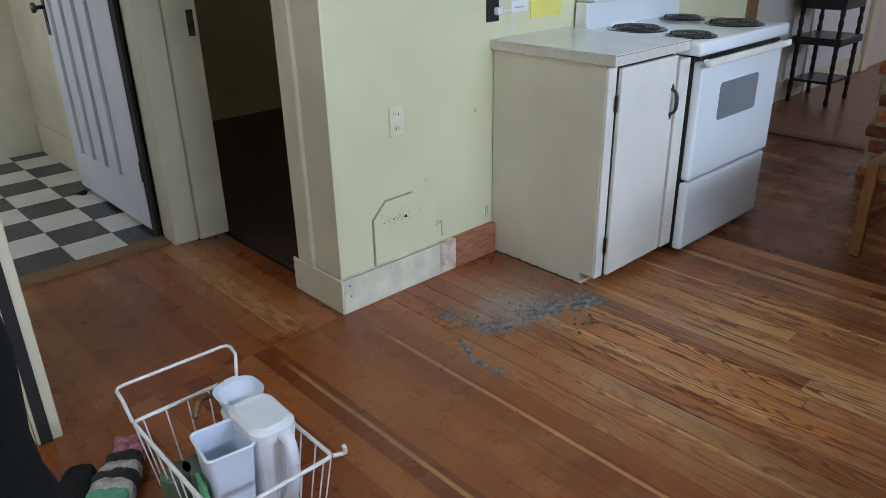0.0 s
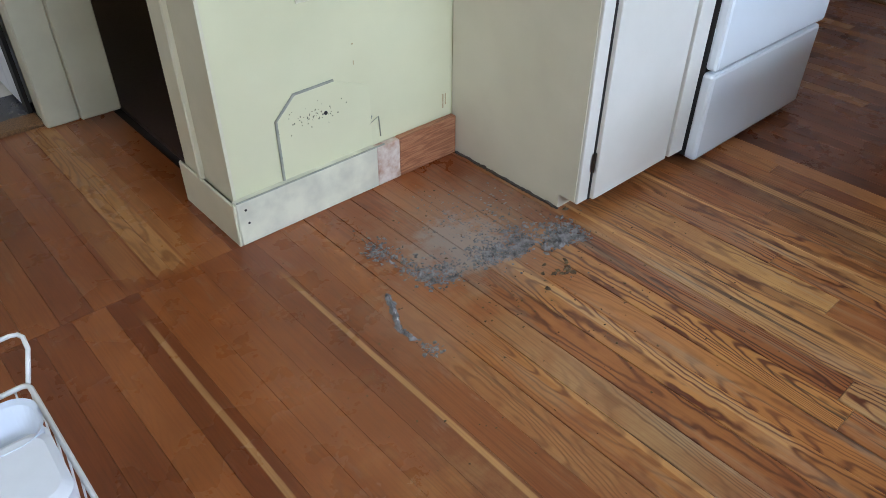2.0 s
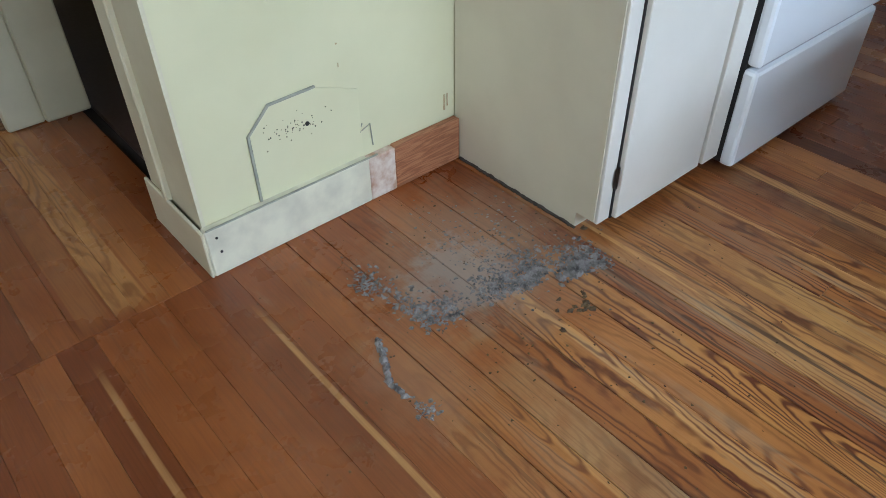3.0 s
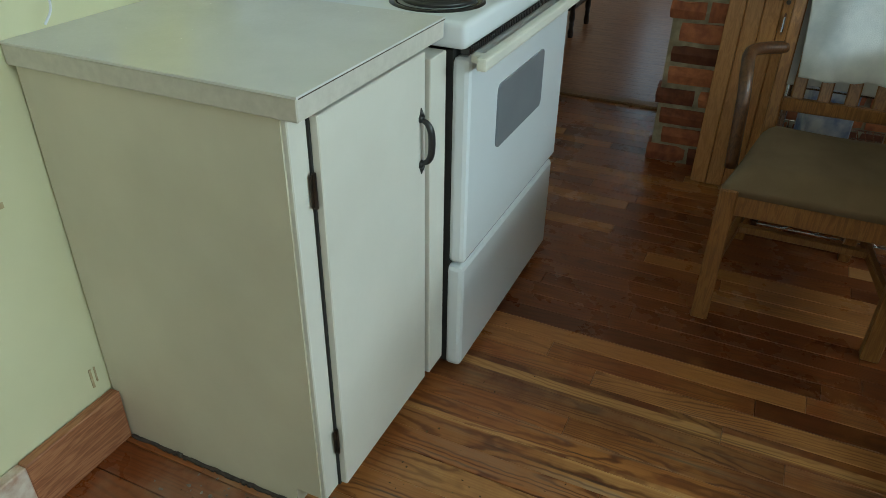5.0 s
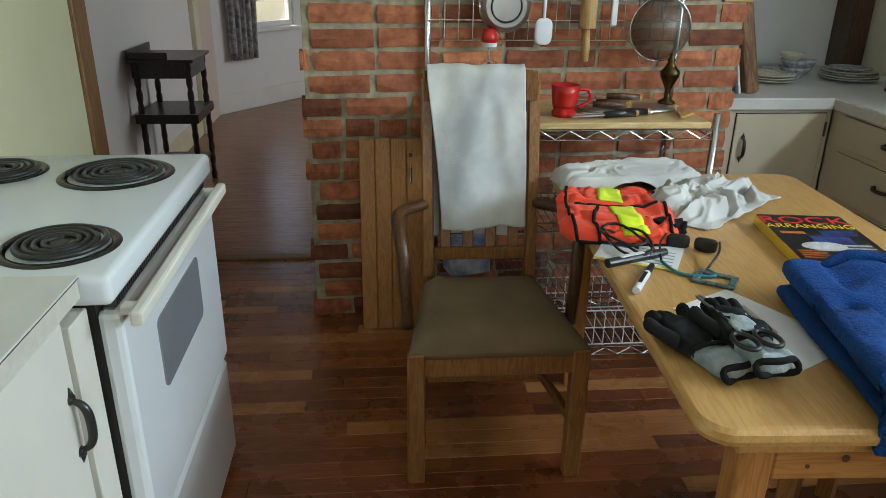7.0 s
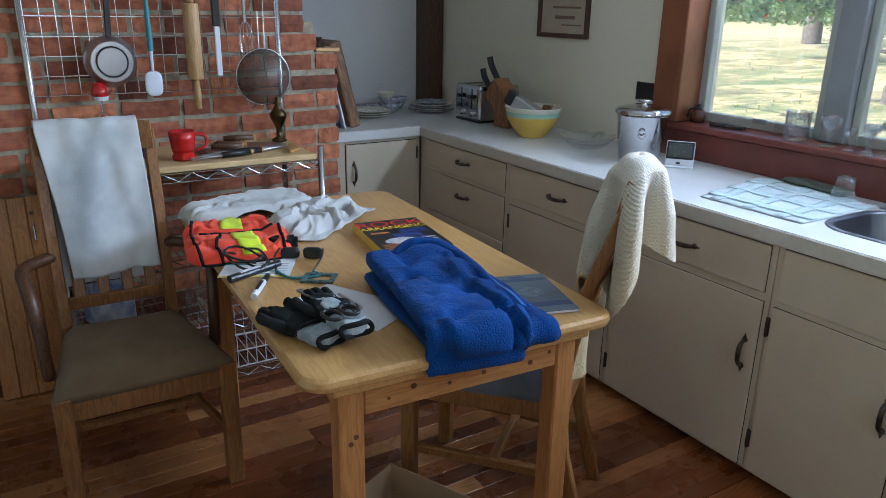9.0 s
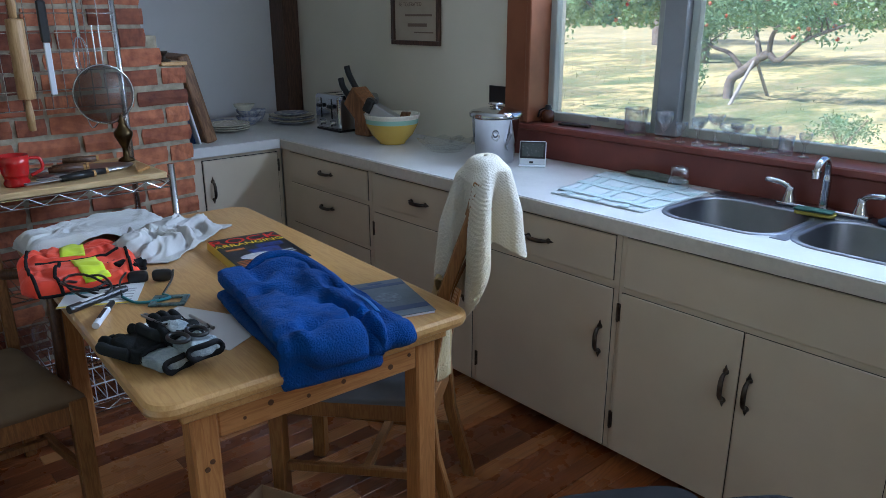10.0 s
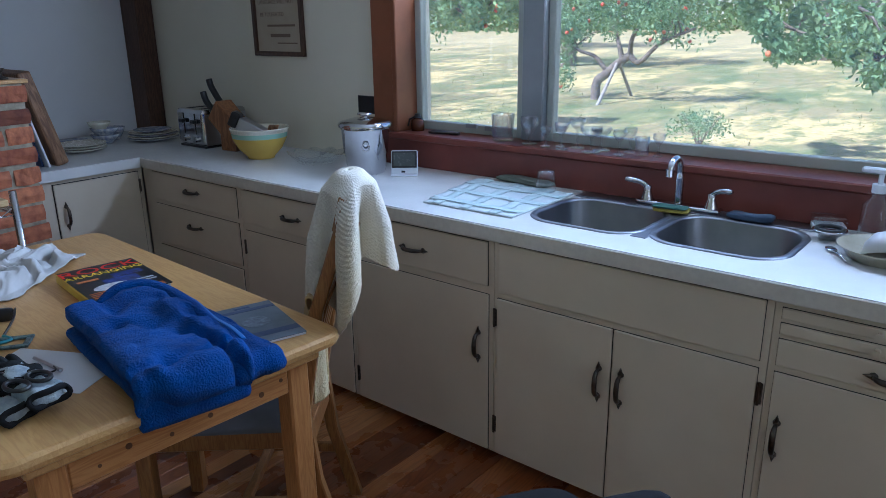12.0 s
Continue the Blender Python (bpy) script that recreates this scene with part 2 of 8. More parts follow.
M_BRICK = plain("red_brick", (0.54, 0.185, 0.085), (0.27, 0.080, 0.044), 26, 220, 0.78, relief=0.8, shift=True, stretch=(0.09, 0.21, 0.068))
M_MORTAR = plain("grey_mortar", (0.45, 0.39, 0.28), (0.22, 0.185, 0.13), 22, 220, 0.95, relief=0.7)
M_SASH = plain("pale_sash_paint", (0.44, 0.46, 0.41), (0.36, 0.38, 0.34), 4, 60, 0.4)
M_OUTTRIM = plain("grey_window_sash", (0.30, 0.31, 0.32), (0.24, 0.25, 0.26), 4, 60, 0.5)
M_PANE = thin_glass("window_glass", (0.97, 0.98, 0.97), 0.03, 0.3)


def haze_film(m, amount, colour):
    """A thin translucent film on glass that lays a bluish haze over the view, lit by the sky behind it."""
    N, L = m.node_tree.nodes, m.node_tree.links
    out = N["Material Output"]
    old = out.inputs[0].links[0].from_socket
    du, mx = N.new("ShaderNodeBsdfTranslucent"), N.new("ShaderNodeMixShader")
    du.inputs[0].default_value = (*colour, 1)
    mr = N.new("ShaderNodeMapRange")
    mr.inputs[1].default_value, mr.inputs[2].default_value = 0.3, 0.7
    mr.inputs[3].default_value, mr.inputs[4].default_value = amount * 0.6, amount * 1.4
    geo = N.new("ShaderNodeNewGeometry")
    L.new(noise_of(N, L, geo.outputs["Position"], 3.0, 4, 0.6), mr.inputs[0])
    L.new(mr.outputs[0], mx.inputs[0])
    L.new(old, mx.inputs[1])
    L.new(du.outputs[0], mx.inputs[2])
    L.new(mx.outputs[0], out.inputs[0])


haze_film(M_PANE, 0.055, (0.80, 0.88, 0.95))
def brick_tones():
    """Bricks differ in tone, and some are burnt nearly black."""
    N, L = M_BRICK.node_tree.nodes, M_BRICK.node_tree.links
    P = N["Principled BSDF"]
    col = P.inputs["Base Color"].links[0].from_socket
    info = N.new("ShaderNodeObjectInfo")
    t = ramp(N, L, info.outputs["Random"], ((0.0, (0.26, 0.25, 0.27)), (0.08, (0.50, 0.44, 0.44)), (0.25, (0.78, 0.72, 0.70)), (0.6, (0.98, 0.96, 0.92)), (1.0, (1.22, 1.30, 1.22))))
    mx = N.new("ShaderNodeMix")
    mx.data_type, mx.blend_type = 'RGBA', 'MULTIPLY'
    mx.inputs["Factor"].default_value = 1.0
    L.new(col, mx.inputs["A"])
    L.new(t, mx.inputs["B"])
    L.new(mx.outputs["Result"], P.inputs["Base Color"])


brick_tones()
M_CEIL = plain("ceiling_paint", (0.72, 0.72, 0.68), (0.66, 0.66, 0.62), 1, 40, 0.8)


def structure(name, bm, material, label, category="wall"):
    return tagged(part(name, bm, material), label, category, kind="structure")


# floor boards: dust, bare worn patches and scratches have their own places
def floor_material():
    m, N, L, P = nodes_of("fir_floor")

    def calc(op, a, b, c=None):
        n = N.new("ShaderNodeMath")
        n.operation = op
        for k, x in enumerate((a, b, c)):
            if isinstance(x, (int, float)):
                n.inputs[k].default_value = x
            elif x is not None:
                L.new(x, n.inputs[k])
        return n.outputs[0]

    def step(src, lo, hi):
        mr = N.new("ShaderNodeMapRange")
        mr.inputs[1].default_value, mr.inputs[2].default_value = lo, hi
        L.new(src, mr.inputs[0])
        return mr.outputs[0]

    def blend(base, fac, colour, kind='MIX', amount=1.0):
        mx = N.new("ShaderNodeMix")
        mx.data_type, mx.blend_type = 'RGBA', kind
        L.new(calc('MULTIPLY', fac, amount), mx.inputs["Factor"])
        L.new(base, mx.inputs["A"])
        mx.inputs["B"].default_value = (*colour, 1)
        return mx.outputs["Result"]

    geo = N.new("ShaderNodeNewGeometry")

    def spot(cx, cy, rx, ry, lo, hi, scale):
        """A worn or dust-covered place with a ragged outline."""
        mp = N.new("ShaderNodeMapping")
        mp.vector_type = 'POINT'
        mp.inputs["Location"].default_value = (-cx / rx, -cy / ry, 0)
        mp.inputs["Scale"].default_value = (1 / rx, 1 / ry, 0)
        L.new(geo.outputs["Position"], mp.inputs[0])
        ln = N.new("ShaderNodeVectorMath")
        ln.operation = 'LENGTH'
        L.new(mp.outputs[0], ln.inputs[0])
        ns = noise_of(N, L, geo.outputs["Position"], scale, 6, 0.65)
        mr = N.new("ShaderNodeMapRange")
        mr.inputs[1].default_value, mr.inputs[2].default_value = lo, hi
        mr.inputs[3].default_value, mr.inputs[4].default_value = 1.0, 0.0
        L.new(calc('MULTIPLY_ADD', ns, 1.6, ln.outputs["Value"]), mr.inputs[0])
        return mr.outputs[0]

    where = N.new("ShaderNodeSeparateXYZ")
    L.new(geo.outputs["Position"], where.inputs[0])
    info = N.new("ShaderNodeObjectInfo")
    even = ramp(N, L, info.outputs["Random"], ((0.0, (0.185, 0.046, 0.011)), (0.25, (0.258, 0.072, 0.0165)), (0.75, (0.30, 0.089, 0.0205)), (0.94, (0.33, 0.108, 0.028)), (1.0, (0.37, 0.138, 0.04))))
    # eastern boards: mixed tones, lightened in colour for the window's sheen
    mixed = ramp(N, L, info.outputs["Random"], ((0.0, (0.125, 0.035, 0.011)), (0.3, (0.235, 0.070, 0.021)), (0.6, (0.34, 0.110, 0.031)), (0.8, (0.44, 0.185, 0.058)), (1.0, (0.55, 0.275, 0.10))))
    tm = N.new("ShaderNodeMix")
    tm.data_type = 'RGBA'
    L.new(step(where.outputs[0], 2.75, 3.25), tm.inputs["Factor"])
    L.new(even, tm.inputs["A"])
    L.new(mixed, tm.inputs["B"])
    tone = tm.outputs["Result"]
    worn = spot(2.62, 1.12, 0.85, 0.90, 1.10, 1.85, 5)
    cell = N.new("ShaderNodeTexWhiteNoise")
    cell.noise_dimensions = '1D'
    L.new(info.outputs["Random"], cell.inputs["W"])
    bare = ramp(N, L, cell.outputs["Value"], ((0.0, (0.30, 0.105, 0.028)), (0.35, (0.46, 0.185, 0.046)), (0.7, (0.55, 0.260, 0.070)), (0.88, (0.44, 0.265, 0.115)), (1.0, (0.60, 0.33, 0.105))))
    wm = N.new("ShaderNodeMix")
    wm.data_type = 'RGBA'
    L.new(calc('MULTIPLY', worn, 0.85), wm.inputs["Factor"])
    L.new(tone, wm.inputs["A"])
    L.new(bare, wm.inputs["B"])
    col = wm.outputs["Result"]
    mottle = noise_of(N, L, coords(N, L, (3.2, 1.3, 1)), 1.4, 5, 0.62)
    col = blend(col, step(mottle, 0.42, 0.68), (0.70, 0.58, 0.50), 'MULTIPLY', 0.75)
    # pale sapwood edges and pale boards at their own places
    sway = noise_of(N, L, coords(N, L, (1, 1.6, 1)), 1.0, 2, 0.5)

    def sapwood(col, cx, w, y0, y1, amount, colour=(0.62, 0.34, 0.125)):
        off = calc('ABSOLUTE', calc('SUBTRACT', calc('MULTIPLY_ADD', sway, 0.014, where.outputs[0]), cx + 0.007), 0.0)
        side = step(off, w / 2, w / 2 - 0.003)
        ends = calc('MULTIPLY', step(where.outputs[1], y0 - 0.03, y0 + 0.03), step(where.outputs[1], y1 + 0.05, y1 - 0.10))
        return blend(col, calc('MULTIPLY', side, ends), colour, 'MIX', amount)

    for strip in ((1.853, 0.017, -0.7, 2.12, 0.52), (1.492, 0.018, 0.2, 2.20, 0.45), (3.04, 0.022, 0.3, 1.85, 0.7), (3.262, 0.034, 0.2, 1.8, 0.7), (2.70, 0.016, 1.2, 1.9, 0.7), (2.362, 0.030, 0.9, 1.80, 0.7), (2.12, 0.022, 0.6, 1.45, 0.5)):
        col = sapwood(col, *strip)
    for strip in ((1.632, 0.092, 2.36, 3.50, 0.75, (0.50, 0.245, 0.080)), (1.545, 0.075, 2.36, 3.50, 0.45, (0.40, 0.165, 0.050)), (1.702, 0.04, 2.36, 3.50, 0.5, (0.42, 0.18, 0.055)), (0.975, 0.10, 2.36, 3.50, 0.35, (0.44, 0.18, 0.055))):
        col = sapwood(col, *strip)
    band = noise_of(N, L, coords(N, L, (22, 0.12, 1), shift=True), 1.0, 1, 0.4)
    col = blend(col, calc('MULTIPLY', step(band, 0.36, 0.28), worn), (0.17, 0.055, 0.02), 'MIX', 0.4)
    # growth rings: closed flames where the wander is slow, straight lines elsewhere
    wander = noise_of(N, L, coords(N, L, (8, 0.85, 3), shift=True), 1.2, 1.5, 0.35, 0.15)
    jag = noise_of(N, L, coords(N, L, (40, 22, 3), shift=True), 1.0, 1.5, 0.5)
    rings = calc('PINGPONG', calc('MULTIPLY_ADD', wander, 44.0, calc('MULTIPLY', jag, 1.5)), 1.0)
    line = step(rings, 0.45, 0.88)
    deep = calc('MULTIPLY_ADD', worn, 0.72, calc('MULTIPLY_ADD', step(where.outputs[0], 1.9, 2.3), 0.22, 0.12))
    gate = step(noise_of(N, L, coords(N, L, (8, 0.8, 3), shift=True), 1.0, 2.0, 0.5), 0.34, 0.55)
    col = blend(col, calc('MULTIPLY', calc('MULTIPLY', line, deep), calc('MULTIPLY_ADD', gate, 0.75, 0.25)), (0.24, 0.10, 0.055), 'MULTIPLY', 1.0)
    flame = calc('MULTIPLY', calc('MULTIPLY', line, step(calc('ABSOLUTE', calc('SUBTRACT', where.outputs[0], 1.632), 0.0), 0.046, 0.043)), step(where.outputs[1], 2.33, 2.36))
    col = blend(col, flame, (0.45, 0.28, 0.18), 'MULTIPLY', 0.6)
    fine = noise_of(N, L, coords(N, L, (230, 4, 5), shift=True), 1.0, 3, 0.6)
    col = blend(col, step(fine, 0.45, 0.75), (0.5, 0.40, 0.35), 'MULTIPLY', 0.48)
    # old dark splits along the boards
    split = noise_of(N, L, coords(N, L, (60, 1.1, 3), shift=True), 1.0, 2, 0.5)
    col = blend(col, calc('MULTIPLY', step(split, 0.635, 0.69), calc('MULTIPLY_ADD', worn, 0.8, 0.2)), (0.045, 0.020, 0.012), 'MIX', 0.8)
    # weathered grey streaks where the varnish is gone
    grey = noise_of(N, L, coords(N, L, (26, 1.6, 3), shift=True), 1.0, 4, 0.6)
    col = blend(col, calc('MULTIPLY', step(grey, 0.52, 0.66), worn), (0.36, 0.28, 0.19), 'MIX', 0.4)
    # pale scuffs
    scuff = noise_of(N, L, coords(N, L, (14, 3.0, 3)), 1.3, 6, 0.7)
    col = blend(col, step(scuff, 0.60, 0.74), (0.42, 0.33, 0.25), 'MIX', 0.22)
    dust = spot(2.40, 1.95, 0.30, 0.33, 1.30, 1.85, 10)
    col = blend(col, dust, (0.33, 0.225, 0.155), 'MIX', 0.45)
    col = blend(col, calc('MULTIPLY', spot(2.30, 1.90, 0.26, 0.24, 1.2, 1.5, 24), dust), (0.31, 0.275, 0.25), 'MIX', 0.55)
    col = blend(col, spot(2.02, 1.72, 0.16, 0.2, 1.2, 1.8, 12), (0.34, 0.20, 0.12), 'MIX', 0.25)
    L.new(col, P.inputs["Base Color"])
    gloss = calc('MULTIPLY_ADD', noise_of(N, L, coords(N, L), 5, 5, 0.6), 0.20, 0.18)
    gloss = calc('MULTIPLY_ADD', worn, 0.12, gloss)
    L.new(calc('MULTIPLY_ADD', dust, 0.4, gloss), P.inputs["Roughness"])
    P.inputs["Coat Weight"].default_value, P.inputs["Coat Roughness"].default_value = 0.12, 0.3
    bump(N, L, P, fine, 0.08)
    return m


M_FLOOR = floor_material()

# ---- the large structure ----
H = 2.42
floor = structure("floor", box(-1.1, -1.3, -0.06, 10.2, 6.0, -0.02), M_SUBFLOOR, "worn red-brown fir strip floor with dust and scratches", "floor")
structure("ceiling", box(-1.1, -1.6, H, 10.2, 6.0, H + 0.1), M_CEIL, "plain off-white painted ceiling over the rooms", "ceiling")
YS = 2.34
structure("wall_stove", box(1.85, YS, 0, 4.845, 2.61, H), M_WALL, "cream painted plaster wall with patches and scuffs")
structure("trim_post", box(4.845, 2.325, 0, 4.97, 2.62, H, 0.004), M_OAK, "varnished brown wooden post at the end of the wall", "trim")
structure("wall_living_north", box(4.97, 2.70, 0, 8.2, 2.85, H), M_WALL_GREY, "grey-white painted living room wall")
structure("wall_passage", box(4.88, 2.62, 0, 4.97, 2.85, H), M_WALL_GREY, "short grey return of the passage wall")
WX0, WX1, WZ0, WZ1 = 0.85, 3.86, 1.0, 2.05
wb = box(-1.0, -1.52, 0, 5.95, -1.30, WZ0 - 0.03)
box(WX1, -1.52, WZ0 - 0.03, 5.95, -1.30, H, bm=wb)
box(-1.0, -1.52, WZ0 - 0.03, WX0, -1.30, H, bm=wb)
box(WX0, -1.52, WZ1, WX1, -1.30, H, bm=wb)
M_KWALL = plain("kitchen_wall_paint", (0.72, 0.67, 0.54), (0.66, 0.61, 0.48), 1.3, 40, 0.6)
structure("wall_window", wb, M_KWALL, "off-white painted kitchen wall round the sink window")
structure("wall_east", box(5.95, -1.52, 0, 6.07, 1.20, H), M_WALL_GREY, "bluish grey painted wall behind the corner counter")
structure("trim_corner_post", box(5.78, -1.296, 0.86, 5.946, -1.19, H, 0.004), M_DARKWOOD, "dark stained wooden corner post", "trim")
structure("wall_west", box(-1.1, -1.52, 0, -1.0, 6.0, H), M_WALL, "cream painted wall behind the walk")
# hall, dark room, checkered room
hw = box(-1.0, 2.33, 0, 0.74, 2.50, H)
structure("wall_hall_west", hw, M_WALL, "cream painted wall beside the hall opening")
structure("trim_hall_jamb", box(0.742, 2.315, 0, 0.812, 2.515, H, 0.004), M_TRIM, "cream painted jamb of the hall opening", "trim")
tr = box(1.836, 2.505, 0.135, 1.852, 2.62, H, 0.003)
box(1.826, 2.50, 0.135, 1.852, 2.522, H, 0.004, bm=tr)
box(1.842, 2.335, 0.135, 1.852, 2.50, H, bm=tr)
structure("trim_wall_end", tr, M_TRIM, "cream painted door casing on the wall's end", "trim")
structure("trim_hall_gap", box(0.750, 2.3105, 0, 0.782, 2.3145, H), M_DARK, "dark gap between jamb and door edge", "trim")
structure("trim_hall_casing", box(1.655, 3.41, 0, 1.775, 3.46, H, 0.006), M_TRIM, "cream moulded casing beside the panelled door", "trim")
structure("trim_hall_corner", box(1.775, 3.395, 0, 1.925, 3.47, H, 0.006), M_TRIM, "cream moulded corner casing", "trim")
structure("wall_hall_pier", box(1.665, 3.462, 0, 1.93, 3.56, H), M_TRIM, "cream painted pier between the two doorways")
structure("wall_dark_room_north", box(1.93, 5.5, 0, 3.9, 5.6, H), M_WALL, "back wall of the unlit room")
structure("wall_dark_room_east", box(3.8, 2.61, 0, 3.9, 5.5, H), M_WALL, "end wall of the unlit room")
structure("wall_back_room_north", box(-1.0, 5.60, 0, 1.83, 5.7, H), M_TRIM, "cream painted wall of the checkered room")
structure("wall_back_room_east", box(1.73, 3.56, 0, 1.83, 5.60, H), M_TRIM, "cream painted wall behind the open door")
structure("baseboard_back_room", box(1.712, 3.7, 0, 1.728, 5.59, 0.20, 0.004), M_TRIM, "tall cream painted baseboard", "baseboard")
structure("baseboard_back_room_north", box(0.0, 5.582, 0, 1.71, 5.598, 0.20, 0.004), M_TRIM, "tall cream painted baseboard", "baseboard")
structure("wall_hall_back", box(-1.0, 3.46, 0, 0.72, 3.56, H), M_TRIM, "cream painted hall wall")
# added black strip: the shadow on the jamb beside the open door
structure("door_jamb_shade", box(1.640, 3.564, 0, 1.655, 3.622, H), M_DARK, "black strip in place of the shadow on the jamb behind the open door", "trim")
structure("door_threshold", box(0.72, 3.45, -0.02, 1.66, 3.56, 0.014, 0.006), M_OAK, "worn wooden threshold", "trim")
# living room
structure("wall_living_end", box(9.95, -1.5, 0, 10.1, 1.9, H), M_WALL_GREY, "grey painted end wall of the living room")
structure("wall_living_south", box(6.07, -1.52, 0, 10.1, -1.42, H), M_WALL_GREY, "grey painted living room wall")
BAY = Matrix.Translation((8.80, 2.72, 0)) @ Matrix.Rotation(math.atan2(-0.65, 0.85), 4, 'Z')
bw = box(-0.05, 0, 0, 1.5, 0.12, 0.72)
box(-0.05, 0, 0.72, 0.40, 0.12, H, bm=bw)
box(1.07, 0, 0.72, 1.5, 0.12, H, bm=bw)
box(0.40, 0, 1.75, 1.07, 0.12, H, bm=bw)
bw.transform(BAY)
structure("wall_living_bay", bw, M_WALL_GREY, "grey painted slanting bay wall")
b2 = box(-0.04, -0.018, 0, 1.5, -0.002, 0.17, 0.004)
b2.transform(BAY)
structure("baseboard_bay", b2, plain("white_trim_paint", (0.74, 0.73, 0.71), None, 4, 60, 0.4), "white painted baseboard under the bay", "baseboard")
structure("wall_living_door_side", box(8.2, 2.70, 0, 8.9, 2.85, H), plain("pinkish_paint", (0.66, 0.55, 0.48), None, 2, 50, 0.6), "pinkish painted strip of wall")
structure("trim_living_door", box(8.05, 2.66, 0, 8.2, 2.70, H, 0.004), M_TRIM, "white door casing in the living room", "trim")
structure("baseboard_living", box(4.975, 2.684, 0, 8.05, 2.698, 0.16, 0.004), M_TRIM, "grey-white baseboard", "baseboard")
structure("trim_threshold", box(5.38, 1.55, -0.02, 5.45, 2.69, 0.012, 0.005), M_OAK, "wooden threshold strip between kitchen and living room", "trim")

# baseboard of the stove wall: painted run, then a stripped length
bb = box(1.8355, 2.311, 0, 2.33, 2.338, 0.142, 0.003)
structure("baseboard_painted", bb, plain("scuffed_baseboard_paint", (0.72, 0.70, 0.54), (0.50, 0.48, 0.38), 9, 60, 0.5), "cream painted baseboard with scuffs and flaking paint", "baseboard")
structure("baseboard_end", box(1.826, 2.311, 0, 1.835, 2.645, 0.142, 0.003), M_TRIM, "cream painted end of the baseboard", "baseboard")
m_strip = wood("stripped_fir", (0.20, 0.07, 0.03), (0.33, 0.13, 0.06), (0.42, 0.2, 0.1), (1.5, 20, 20), 0.5)
structure("baseboard_bare", box(2.42, 2.311, 0, 2.665, 2.338, 0.14, 0.003), m_strip, "bare reddish wooden length of baseboard", "baseboard")
structure("baseboard_flaked", box(2.33, 2.3105, 0, 2.42, 2.338, 0.139, 0.003), plain("flaked_paint", (0.66, 0.58, 0.5), (0.40, 0.22, 0.14), 26, 90, 0.6), "baseboard with half-stripped flaking paint", "baseboard")

# brick chimney, slightly out of square
ch = thing("brick_chimney", 4.84, 0.68, 0, math.degrees(math.atan2(0.12, 1.715)), "old red brick chimney with rough grey mortar joints", "chimney")
CH = SPACE[ch.name]
for b in ((-0.852, 0, 0.848, 1.245), (-0.75, 1.2455, 0.80, 1.3745), (-0.69, 1.375, 0.77, H)):
    part("mortar_core", box(0.008, b[0], b[1], 0.62, b[2], b[3]), M_MORTAR, ch, "rough grey mortar")

# sink window: red casing, sill and apron, grey sashes, panes
win = structure("window_1", box(3.865, -1.298, WZ0 + 0.002, 3.985, -1.27, H - 0.01, 0.003), M_REDWOOD, "wide sink window with red-brown casing and grey sashes", "window")
part("casing_bead", box(3.835, -1.30, WZ0 + 0.002, 3.863, -1.262, WZ1, 0.004), M_REDWOOD, win)
part("jamb", box(3.842, -1.44, WZ0 + 0.002, 3.859, -1.302, WZ1), M_REDWOOD, win)
part("window_sill", box(WX0 - 0.1, -1.44, 0.972, 4.0, -1.255, WZ0, 0.005), M_RED, win, "red-brown painted sill")
part("apron", box(WX0 - 0.1, -1.299, 0.856, 3.99, -1.275, 0.97, 0.003), M_RED, win, "red-brown painted board under the sill")
part("head", box(WX0, -1.44, WZ1 - 0.03, WX1, -1.302, WZ1 - 0.002), M_RED, win)


def sash(x0, x1, z0, z1, y, w):
    bm = box(x0, y - 0.02, z0, x0 + w, y + 0.02, z1, 0.003)
    box(x1 - w, y - 0.02, z0, x1, y + 0.02, z1, 0.003, bm=bm)
    box(x0 + w, y - 0.02, z0, x1 - w, y + 0.02, z0 + 0.036, 0.003, bm=bm)
    box(x0 + w, y - 0.02, z1 - 0.05, x1 - w, y + 0.02, z1, 0.003, bm=bm)
    f = part("window_frame", bm, M_SASH, win, "pale grey-green sash")
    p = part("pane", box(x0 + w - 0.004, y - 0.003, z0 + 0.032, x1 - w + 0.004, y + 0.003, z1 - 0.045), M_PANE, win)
    p.visible_shadow = False
    return f


sash(3.27, 3.845, 1.004, WZ1 - 0.03, -1.42, 0.035)
part("mullion", box(3.17, -1.45, 1.004, 3.268, -1.375, WZ1 - 0.03, 0.004), M_OUTTRIM, win, "grey painted mullion")
sash(1.60, 3.168, 1.004, WZ1 - 0.03, -1.425, 0.03)
part("mullion", box(1.50, -1.45, 1.004, 1.598, -1.375, WZ1 - 0.03, 0.004), M_OUTTRIM, win, "grey painted mullion")
sash(0.87, 1.498, 1.004, WZ1 - 0.03, -1.42, 0.035)
lat = box(3.50, -1.398, 1.028, 3.56, -1.388, 1.046, 0.003)
part("latch", lat, M_OUTTRIM, win)
part("latch", box(3.40, -1.398, 1.022, 3.46, -1.388, 1.042, 0.003), M_OUTTRIM, win)


